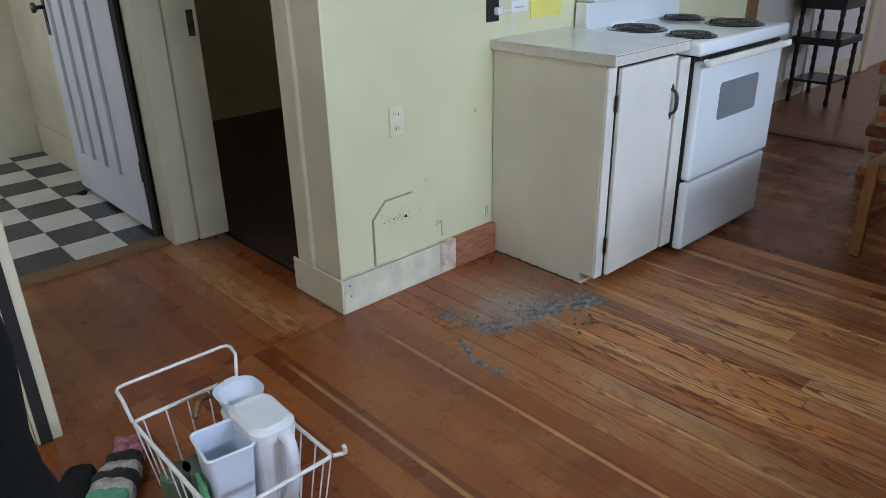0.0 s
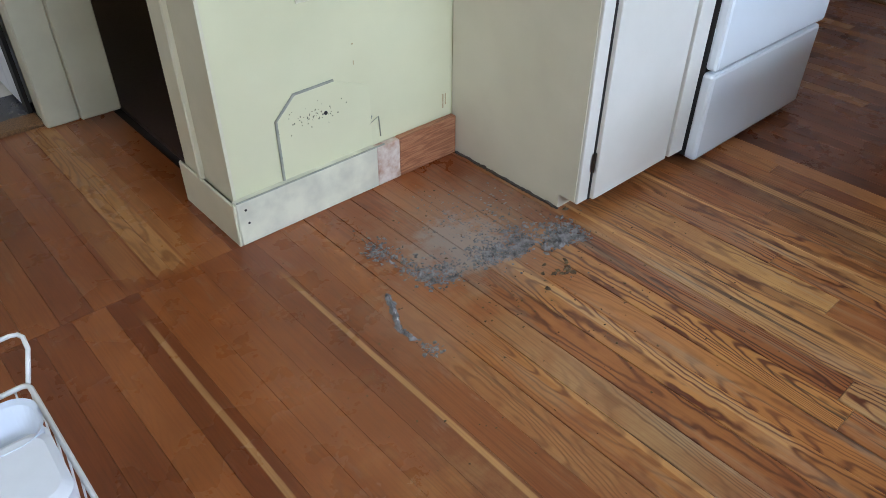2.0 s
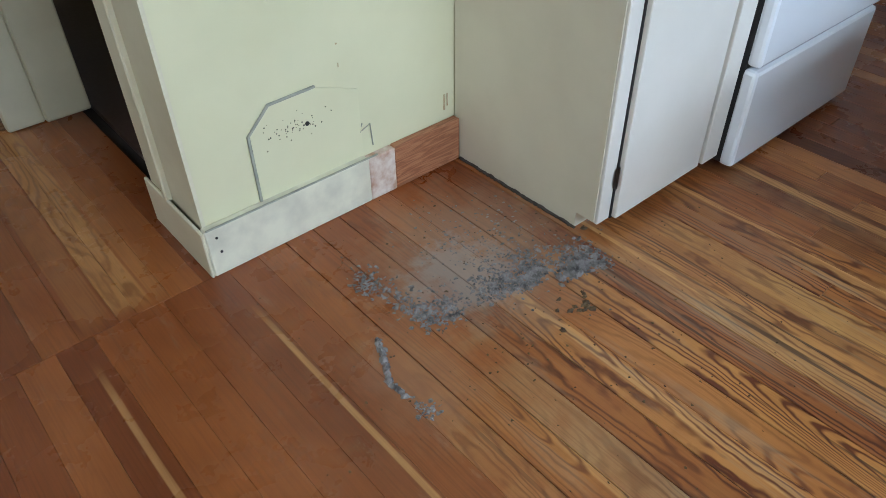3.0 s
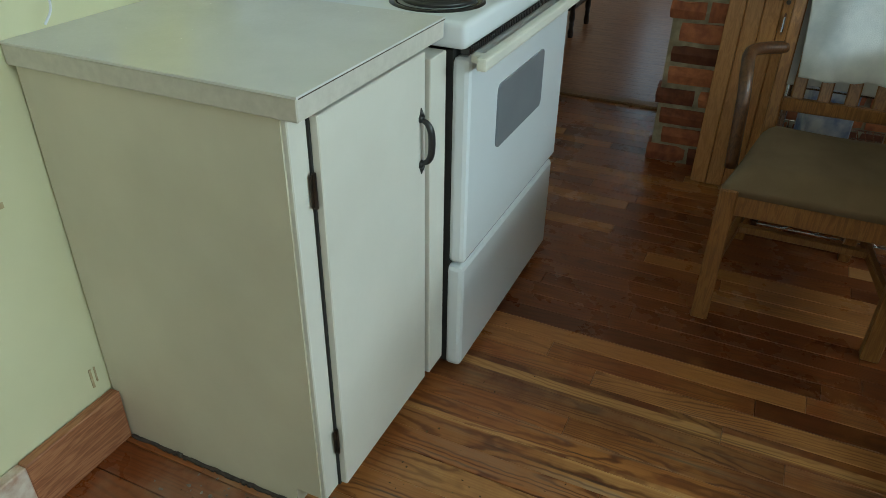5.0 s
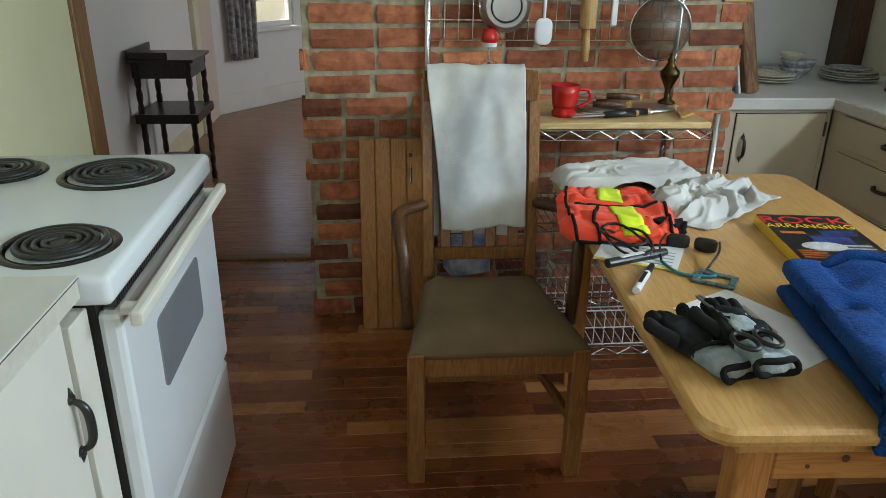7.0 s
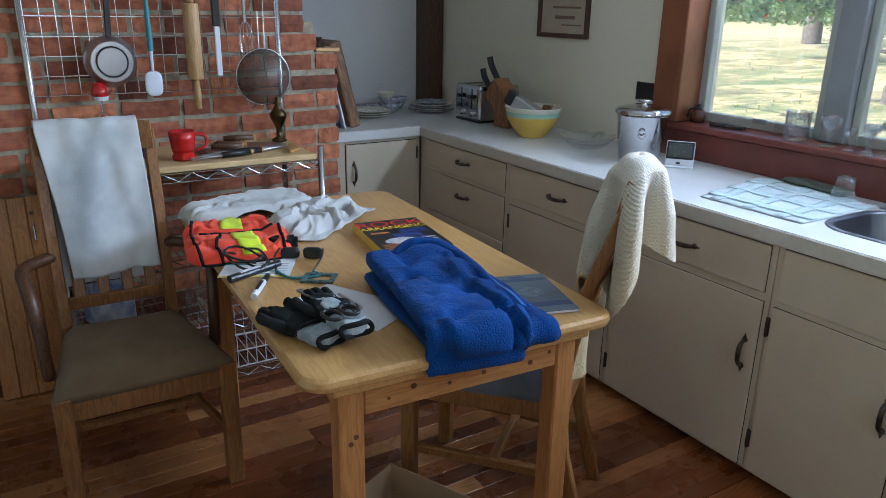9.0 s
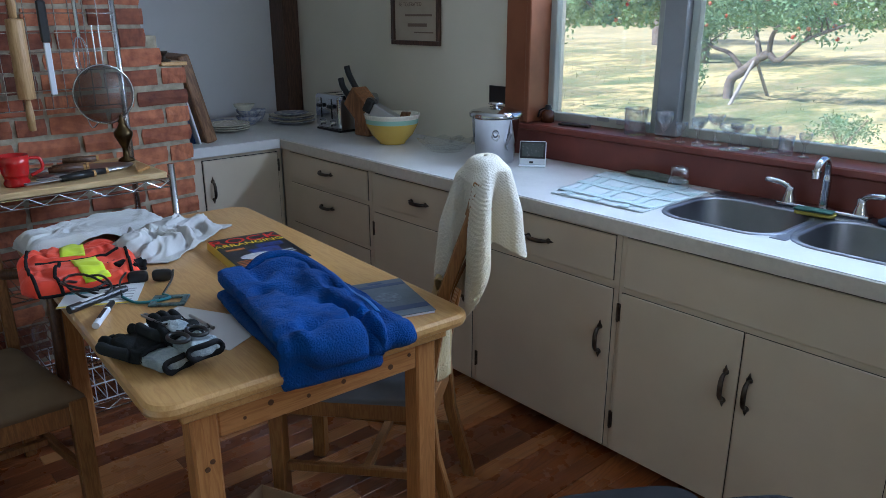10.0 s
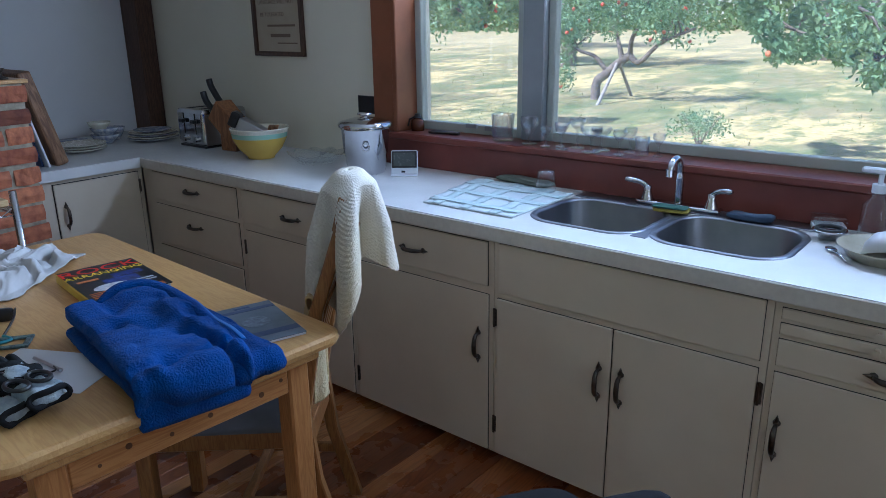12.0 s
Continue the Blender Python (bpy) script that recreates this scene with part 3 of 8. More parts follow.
# ---- cabinets ----
def pull(parent, x, y, z, facing, upright, length=0.085, m=None):
    """An old bow handle; facing is the way out of the door."""
    m = m or M_OLDMETAL
    f = Vector(facing)
    a = Vector((0, 0, 1)) if upright else Vector((-f.y, f.x, 0))
    c = Vector((x, y, z))
    pts = [c - a * length / 2 + f * 0.002, c - a * length * 0.42 + f * 0.016, c - a * length * 0.2 + f * 0.024, c + a * length * 0.2 + f * 0.024, c + a * length * 0.42 + f * 0.016, c + a * length / 2 + f * 0.002]
    bm = tube(bez(pts, 4), [0.0045 + 0.0035 * math.sin(math.pi * q / 20) for q in range(21)], 8)
    for s in (-1, 1):
        p = c + a * s * length * 0.53
        cyl(p - f * 0.001, p + f * 0.006, 0.011, 0.007, 10, bm)
        cyl(p + a * s * 0.004 + f * 0.002, p + a * s * 0.022 + f * 0.001, 0.007, 0.001, 8, bm)
    return part("handle", bm, m, parent, "dark tarnished metal handle", smooth=True, world_space=True)


def hinge(parent, x, y, z, facing):
    f = Vector(facing)
    s = Vector((-f.y, f.x, 0))
    c = Vector((x, y, z))
    lo, hi = c - s * 0.008 - Vector((0, 0, 0.03)), c + s * 0.008 + Vector((0, 0, 0.03)) + f * 0.004
    bm = box(lo.x, lo.y, lo.z, hi.x, hi.y, hi.z, 0.0015)
    cyl(c + f * 0.005 - Vector((0, 0, 0.032)), c + f * 0.005 + Vector((0, 0, 0.032)), 0.004, None, 8, bm)
    part("hinge", bm, M_OLDMETAL, parent, "dark metal hinge", world_space=True)


YF = -0.695
CL = "cream painted wooden base cabinet with dark metal handles"


def unit(x0, x1, label=CL, well=False):
    t = thing("base_cabinet", (x0 + x1) / 2, -1.0, 0, 0, label, "cabinet", "cabinets under the sink window")
    bm = box(x0 + 0.001, -1.29, 0.05, x1 - 0.001, YF - 0.002, 0.66 if well else 0.812)
    if well:
        box(x0 + 0.001, YF - 0.10, 0.66, x1 - 0.001, YF - 0.002, 0.812, bm=bm)
    box(x0 + 0.001, -1.29, 0.0, x1 - 0.001, YF - 0.06, 0.05, bm=bm)
    part("body", bm, M_CAB, t, world_space=True)
    return t


def leaf(t, name, x0, x1, z0, z1, gap=True):
    """A door or drawer front; a near-black plate draws the shadow line in the joint round it."""
    if gap:
        part("joint", box(x0 - 0.0014, YF - 0.004, z0 - 0.0014, x1 + 0.0014, YF + 0.0005, z1 + 0.0014), M_DARK, t, world_space=True)
    return part(name, box(x0, YF - 0.002, z0, x1, YF + 0.006, z1, 0.002), M_CAB, t, world_space=True)


NY = (0, 1, 0)
u = unit(4.235, 5.02, "cream painted corner cabinet with two drawers")
d = leaf(u, "drawer", 4.262, 4.93, 0.665, 0.795); pull(d, 4.60, YF + 0.006, 0.735, NY, False)
d = leaf(u, "drawer", 4.262, 4.93, 0.45, 0.64); pull(d, 4.60, YF + 0.006, 0.568, NY, False)
leaf(u, "drawer", 4.262, 4.93, 0.08, 0.43)
u = unit(3.565, 4.235)
d = leaf(u, "drawer", 3.60, 4.205, 0.655, 0.797); pull(d, 3.905, YF + 0.006, 0.72, NY, False)
d = leaf(u, "door", 3.585, 4.215, 0.05, 0.62); hinge(u, 4.222, YF + 0.002, 0.545, NY); hinge(u, 4.222, YF + 0.002, 0.16, NY); pull(d, 3.63, YF + 0.006, 0.435, NY, True)
u = unit(2.915, 3.565)
d = leaf(u, "drawer", 2.938, 3.53, 0.650, 0.797); pull(d, 3.253, YF + 0.006, 0.718, NY, False)
d = leaf(u, "door", 2.935, 3.548, 0.05, 0.62); pull(d, 2.973, YF + 0.006, 0.435, NY, True); hinge(u, 3.556, YF + 0.002, 0.15, NY); hinge(u, 3.556, YF + 0.002, 0.545, NY)
u = unit(2.075, 2.915, "cream painted sink cabinet with two doors and a fixed panel", True)
leaf(u, "panel", 2.095, 2.893, 0.637, 0.80)
d = leaf(u, "door", 2.4965, 2.90, 0.05, 0.615); pull(d, 2.532, YF + 0.006, 0.438, NY, True)
d = leaf(u, "door", 2.095, 2.4915, 0.05, 0.615); pull(d, 2.462, YF + 0.006, 0.438, NY, True)
for z in (0.548, 0.16):
    hinge(u, 2.908, YF + 0.002, z, NY); hinge(u, 2.086, YF + 0.002, z, NY)
u = unit(1.30, 2.075, "cream painted cabinet with two pull-out boards and a drawer")
for z in (0.762, 0.722):
    d = leaf(u, "pull_out_board", 1.34, 2.056, z, z + 0.028)
    part("knob", cyl((1.845, YF + 0.006, z + 0.014), (1.845, YF + 0.03, z + 0.014), 0.007, 0.010, 10), M_CAB, d, world_space=True)
d = leaf(u, "drawer", 1.34, 2.056, 0.638, 0.708); pull(d, 1.80, YF + 0.006, 0.672, NY, False)
d = leaf(u, "door", 1.34, 2.056, 0.05, 0.618); pull(d, 2.034, YF + 0.006, 0.437, NY, True)
# side cabinet next to the chimney
u = thing("side_cabinet", 5.3, -0.45, 0, 0, "cream painted cabinet with one door beside the brick chimney", "cabinet")
part("body", box(5.022, -0.69, 0.0, 5.94, -0.19, 0.812), M_CAB, u, world_space=True)
part("joint", box(5.017, -0.668, 0.05, 5.0225, -0.262, 0.79), M_DARK, u, world_space=True)
d = part("door", box(5.012, -0.665, 0.053, 5.021, -0.265, 0.787, 0.002), M_CAB, u, world_space=True)
pull(d, 5.012, -0.305, 0.64, (-1, 0, 0), True)
hinge(u, 5.016, -0.668, 0.72, (-1, 0, 0))
# worktop, an L, with the sink's hole
wt = thing("worktop", 3.5, -1.0, 0.814, 0, "white laminate worktop with a pale speckled edge", "worktop")
bm = box(1.28, -1.298, 0.816, 2.10, -0.684, 0.853)
box(2.10, -0.83, 0.816, 2.905, -0.684, 0.853, bm=bm)
box(2.10, -1.298, 0.816, 2.905, -1.18, 0.853, bm=bm)
box(2.905, -1.298, 0.816, 5.0, -0.684, 0.853, bm=bm)
box(5.0, -1.298, 0.816, 5.94, -0.18, 0.853, bm=bm)
part("core", bm, M_COUNTER_EDGE, wt, world_space=True)
for b in ((1.28, -1.298, 2.0998, -0.682), (2.10, -0.83, 2.9048, -0.682), (2.10, -1.298, 2.9048, -1.18), (2.905, -1.298, 4.9998, -0.682), (5.0, -1.298, 5.94, -0.18)):
    part("surface", box(b[0], b[1], 0.8535, b[2], b[3], 0.856), M_COUNTER, wt, "white laminate surface", world_space=True)
part("edge_strip", box(1.28, -0.683, 0.808, 5.0, -0.675, 0.8535, 0.002), M_COUNTER_EDGE, wt, "speckled grey edge", world_space=True)
part("edge_strip", box(4.992, -0.675, 0.808, 4.9995, -0.18, 0.8535, 0.002), M_COUNTER, wt, world_space=True)

# left cabinet beside the stove
lc = thing("stove_side_cabinet", 2.9, 2.05, 0, 0, "cream painted cabinet with one door beside the stove", "cabinet")
bm = box(2.667, 1.845, 0.0, 3.10, 2.335, 0.05)
box(2.667, 1.785, 0.05, 3.10, 2.335, 0.886, bm=bm)
part("body", bm, M_CABSHADE, lc, world_space=True)
part("face_frame", box(2.670, 1.775, 0.045, 3.11, 1.786, 0.886, 0.002), M_CABW, lc, world_space=True)
part("joint", box(2.717, 1.7705, 0.047, 3.088, 1.7755, 0.878), M_DARK, lc, world_space=True)
d = part("door", box(2.7225, 1.756, 0.05, 3.098, 1.774, 0.872, 0.002), M_CABW, lc, world_space=True)
pull(d, 3.078, 1.756, 0.693, (0, -1, 0), True, 0.095, M_BLACK)
for z in (0.745, 0.178):
    hinge(lc, 2.716, 1.772, z, (0, -1, 0))
part("filler_panel", box(3.113, 1.752, 0.05, 3.189, 1.84, 0.852, 0.002), M_CABW, lc, world_space=True)
m_seam = plain("brown_laminate_core", (0.06, 0.04, 0.025), None, 8, 90, 0.7)
lt = thing("stove_side_worktop", 2.9, 2.05, 0.893, 0, "white laminate worktop with a grey front edge", "worktop")
part("surface", box(2.651, 1.739, 0.924, 3.150, 2.337, 0.928), M_COUNTER, lt, world_space=True)
part("seam", box(2.656, 1.7385, 0.9228, 3.150, 1.76, 0.9246), m_seam, lt, "dark seam under the laminate", world_space=True)
part("core", box(2.653, 1.741, 0.887, 3.150, 2.338, 0.9237, 0.002), M_COUNTER_EDGE, lt, world_space=True)

# ---- stove ----
st = thing("electric_stove", 3.6, 2.03, 0, 0, "white enamel electric stove with four coil burners", "stove")
part("body", box(3.205, 1.80, 0.03, 3.925, 2.30, 0.852, 0.004), M_ENAMEL, st, world_space=True)
part("side_gap", box(3.198, 1.742, 0.03, 3.912, 1.80, 0.85), M_DARK, st, world_space=True)
part("cooktop", box(3.172, 1.702, 0.858, 3.958, 2.30, 0.915, 0.014, 3), M_ENAMEL, st, "white enamel cooktop", world_space=True, smooth=True)
od = part("oven_door", box(3.196, 1.702, 0.338, 3.918, 1.744, 0.836, 0.012, 2), M_ENAMEL, st, "white oven door", world_space=True)
bm = loft([[(x, y, z) for x, z, _ in rrect(3.366, 3.703, 0.573, 0.731, 0.018, 0.0, 4)] for y in (1.7035, 1.7000, 1.6985)])
part("window", bm, plain("oven_glass", (0.21, 0.23, 0.25), (0.17, 0.19, 0.21), 3, 100, 0.1, relief=0.0), od, "grey oven window", world_space=True)
bm = box(3.165, 1.655, 0.824, 3.895, 1.678, 0.852, 0.006, 2)
for x in (3.20, 3.85):
    box(x, 1.675, 0.828, x + 0.025, 1.704, 0.846, 0.003, bm=bm)
part("oven_handle", bm, plain("ivory_plastic", (0.74, 0.73, 0.64), None, 4, 90, 0.3), od, "ivory bar handle", world_space=True)
bm = bmesh.new()
for i in range(60):
    x = 3.21 + i * 0.0115
    box(x, 1.712, 0.840, x + 0.007, 1.730, 0.854, bm=bm)
part("vent_grille", bm, M_BLACK, st, world_space=True)
part("drawer", box(3.196, 1.704, 0.022, 3.905, 1.75, 0.328, 0.012, 2), M_ENAMEL, st, "white storage drawer", world_space=True)
for x in (3.26, 3.88):
    for y in (1.83, 2.25):
        part("foot", cyl((x, y, 0), (x, y, 0.035), 0.02, 0.016, 10), M_BLACK, st, world_space=True)
bg = box(3.185, 2.262, 0.90, 3.955, 2.332, 1.03, 0.008, 2)
part("backguard", bg, M_ENAMEL, st, world_space=True)


def prism(pts, x0, x1):
    bm = bmesh.new()
    a = [bm.verts.new((x0, y, z)) for y, z in pts]
    b = [bm.verts.new((x1, y, z)) for y, z in pts]
    n = len(pts)
    for i in range(n):
        bm.faces.new((a[i], a[(i + 1) % n], b[(i + 1) % n], b[i]))
    bm.faces.new(a[::-1]); bm.faces.new(b)
    bmesh.ops.recalc_face_normals(bm, faces=bm.faces[:])
    bmesh.ops.bevel(bm, geom=bm.edges[:], offset=0.006, segments=2, affect='EDGES')
    return bm


part("control_panel", prism(((2.225, 1.032), (2.332, 1.032), (2.332, 1.235), (2.268, 1.235)), 3.185, 3.955), M_ENAMEL, st, world_space=True)
m_knob = plain("ivory_knob", (0.62, 0.55, 0.30), None, 10, 90, 0.35)
def on_panel(x, z, lift=0.0):
    return Vector((x, 2.225 + (z - 1.032) / 0.203 * 0.043, z)) + Vector((0, -0.978, 0.207)) * lift


for x, z, m, r in ((3.757, 1.118, m_knob, 0.021), (3.335, 1.128, m_knob, 0.021), (3.235, 1.128, m_knob, 0.021), (3.60, 1.145, M_ENAMEL, 0.024)):
    k = part("knob", cyl(on_panel(x, z, -0.003), on_panel(x, z, 0.012), r, r * 0.95, 24), m, st, "yellowed ivory knob" if m is m_knob else "white dial", world_space=True)
    part("grip", cyl(on_panel(x, z - r * 0.85, 0.013), on_panel(x, z + r * 0.85, 0.013), 0.007, None, 10), m, st, world_space=True)
    part("dial_ring", lathe(((r * 1.02, 0.0), (r * 1.35, 0.0), (r * 1.35, 0.0012), (r * 1.02, 0.0012)), 28, m=Matrix.Translation(on_panel(x, z, 0.0002)) @ Matrix.Rotation(radians(78), 4, 'X')), plain("dial_print", (0.42, 0.42, 0.36), (0.60, 0.60, 0.52), 60, 90, 0.4), st, "grey printed ring", world_space=True)


def panel_plate(name, x0, x1, z0, z1, lift, m, label=""):
    g = bmesh.new()
    lo = [g.verts.new(on_panel(x, z, -0.002)) for x, z in ((x0, z0), (x1, z0), (x1, z1), (x0, z1))]
    hi = [g.verts.new(on_panel(x, z, lift)) for x, z in ((x0, z0), (x1, z0), (x1, z1), (x0, z1))]
    for i in range(4):
        g.faces.new((lo[i], lo[(i + 1) % 4], hi[(i + 1) % 4], hi[i]))
    g.faces.new(hi)
    g.faces.new(lo[::-1])
    bmesh.ops.recalc_face_normals(g, faces=g.faces[:])
    return part(name, g, m, st, label, world_space=True)


m_pbar = plain("grey_panel_print", (0.48, 0.49, 0.42), None, 10, 90, 0.4)
panel_plate("display_bezel", 3.41, 3.525, 1.10, 1.175, 0.0015, plain("grey_bezel", (0.62, 0.63, 0.56), None, 10, 90, 0.4))
panel_plate("display", 3.435, 3.505, 1.118, 1.150, 0.003, M_BLACK, "dark clock display")
for x in (3.452, 3.468, 3.484):
    panel_plate("digit_bar", x, x + 0.006, 1.126, 1.142, 0.0034, plain("pale_digits", (0.45, 0.5, 0.45), None, 10, 90, 0.4))
panel_plate("print_bar", 3.655, 3.80, 1.050, 1.058, 0.0008, m_pbar)
panel_plate("print_bar", 3.22, 3.41, 1.050, 1.058, 0.0008, m_pbar)
panel_plate("print_bar", 3.53, 3.56, 1.052, 1.058, 0.0008, m_pbar)
m_drip = plain("drip_pan", (0.012, 0.012, 0.012), (0.03, 0.028, 0.026), 20, 90, 0.16)
for x, y, r in ((3.79, 2.15, 0.098), (3.765, 1.875, 0.122), (3.335, 2.105, 0.122), (3.31, 1.83, 0.098)):
    b = part("burner", lathe(((0.0, 0.908), (r * 0.55, 0.907), (r * 0.86, 0.911), (r * 0.90, 0.9185), (r * 1.04, 0.9190), (r * 1.07, 0.9155)), 32, m=Matrix.Translation((x, y, 0))), m_drip, st, "black drip pan", world_space=True, smooth=True)
    pts = []
    for i in range(180):
        a = i / 180 * 2 * math.pi * 4.3
        q = r * (0.22 + 0.66 * i / 180)
        pts.append((x + q * math.cos(a), y + q * math.sin(a), 0.923))
    part("coil", tube(pts, 0.0058, 6), M_BLACK, b, "black heating coil", smooth=True, world_space=True)
    part("trivet", cyl((x, y, 0.912), (x, y, 0.924), r * 0.16, None, 14), M_BLACK, b, world_space=True)

# ---- table ----
tb = thing("dining_table", 3.582, 0.345, 0, -3.0, "light lacquered wooden dining table with pine legs, cluttered", "table")
TZ = 0.752
HX, HY = 0.692, 0.398
top = bmesh.new()
rings = [[top.verts.new(p) for p in rrect(-HX + i, HX - i, -HY + i, HY - i, 0.055, z, 8)] for i, z in ((0.012, TZ - 0.034), (0.003, TZ - 0.028), (0.0, TZ - 0.018), (0.002, TZ - 0.007), (0.009, TZ - 0.001), (0.016, TZ))]
for a, b in zip(rings, rings[1:]):
    for i in range(len(a)):
        top.faces.new((a[i], a[(i + 1) % len(a)], b[(i + 1) % len(a)], b[i]))
top.faces.new(rings[0][::-1])
top.faces.new(rings[-1])
part("tabletop", top, M_TABLE, tb, "lacquered birch top with rounded edge")
part("bead", box(-HX + 0.022, -0.325, TZ - 0.057, HX - 0.03, 0.335, TZ - 0.035, 0.004), M_TABLE, tb)
part("apron", box(-HX + 0.046, -0.246, TZ - 0.127, -HX + 0.068, 0.256, TZ - 0.0575, 0.003), M_PINEX, tb)
part("apron", box(HX - 0.075, -0.246, TZ - 0.127, HX - 0.053, 0.256, TZ - 0.0575, 0.003), M_PINEX, tb)
m_pinel = wood("pine_long_rail", (0.34, 0.135, 0.036), (0.43, 0.185, 0.055), (0.50, 0.235, 0.075), (1.5, 18, 18), 0.38, 0.1, 0.1)
for y in (-0.29, 0.28):
    part("apron", box(-HX + 0.1015, y, TZ - 0.127, HX - 0.1015, y + 0.022, TZ - 0.0575, 0.003), m_pinel, tb)
for x in (-HX + 0.043, HX - 0.10):
    for y in (-0.305, 0.257):
        part("leg", box(x, y, 0, x + 0.058, y + 0.058, TZ - 0.058, 0.005), M_PINE, tb)
m_peg = plain("dark_peg", (0.10, 0.04, 0.015), None, 10, 90, 0.5)
for y, z, r in ((-0.225, -0.085, 0.005), (-0.17, -0.10, 0.007), (-0.10, -0.08, 0.004), (-0.04, -0.095, 0.006), (0.05, -0.10, 0.005), (0.14, -0.085, 0.007), (0.20, -0.10, 0.004)):
    part("knot", cyl((-HX + 0.0445, y, TZ + z), (-HX + 0.0475, y, TZ + z), r, None, 10), m_peg, tb)
for z in (0.58, 0.565):
    part("knot", cyl((-HX + 0.0415, 0.278 + (0.58 - z) * 0.8, z), (-HX + 0.0445, 0.278 + (0.58 - z) * 0.8, z), 0.006, None, 10), m_peg, tb)
# ---- chairs ----
M_ARM = wood("dark_arm_oak", (0.045, 0.017, 0.007), (0.085, 0.034, 0.013), (0.12, 0.052, 0.02), (18, 18, 6), 0.35)
M_SEAT = cloth("olive_velvet", (0.20, 0.138, 0.082), (0.135, 0.092, 0.052), 300, 5, relief=0.2, sheen=0.04)
M_SEAT2 = cloth("grey_blue_seat", (0.17, 0.19, 0.22), (0.12, 0.135, 0.16), 300, 5, relief=0.2)


def bar(points, w, d, bm=None, tall=0.0):
    """A flat bar with square section along points; w across (local y), d deep (local x), or tall (z) where the bar lies flat."""
    bm = bm or bmesh.new()
    rings = []
    for p in points:
        p = Vector(p)
        rings.append([bm.verts.new(p + Vector((0 if tall else sx * d / 2, sy * w / 2, sx * tall / 2))) for sx, sy in ((-1, -1), (1, -1), (1, 1), (-1, 1))])
    for a, b in zip(rings, rings[1:]):
        for i in range(4):
            bm.faces.new((a[i], a[(i + 1) % 4], b[(i + 1) % 4], b[i]))
    bm.faces.new(rings[0][::-1]); bm.faces.new(rings[-1])
    bmesh.ops.recalc_face_normals(bm, faces=bm.faces[:])
    bmesh.ops.bevel(bm, geom=[e for e in bm.edges if len(e.link_faces) == 2 and e.calc_face_angle(0) > 0.6], offset=0.004, segments=1, affect='EDGES')
    return bm


def cushion(x0, x1, y0, y1, z0, z1, taper=0.03):
    def f(u, v):
        x = x0 + (x1 - x0) * u
        t = taper * u
        y = (y0 + t) + (y1 - y0 - 2 * t) * v
        e = min(1.0, min(u, 1 - u) * 9) ** 0.5 * min(1.0, min(v, 1 - v) * 9) ** 0.5
        return (x, y, z0 + (z1 - z0) * (0.35 + 0.65 * e) + 0.004 * math.sin(u * 5) * math.sin(v * 4))
    bm = sheet(18, 18, f)
    sk = [e for e in bm.edges if e.is_boundary]
    r = bmesh.ops.extrude_edge_only(bm, edges=sk)
    for g in r["geom"]:
        if isinstance(g, bmesh.types.BMVert):
            g.co.z = z0
    bmesh.ops.holes_fill(bm, edges=[e for e in bm.edges if e.is_boundary], sides=0)
    bmesh.ops.recalc_face_normals(bm, faces=bm.faces[:])
    return bm


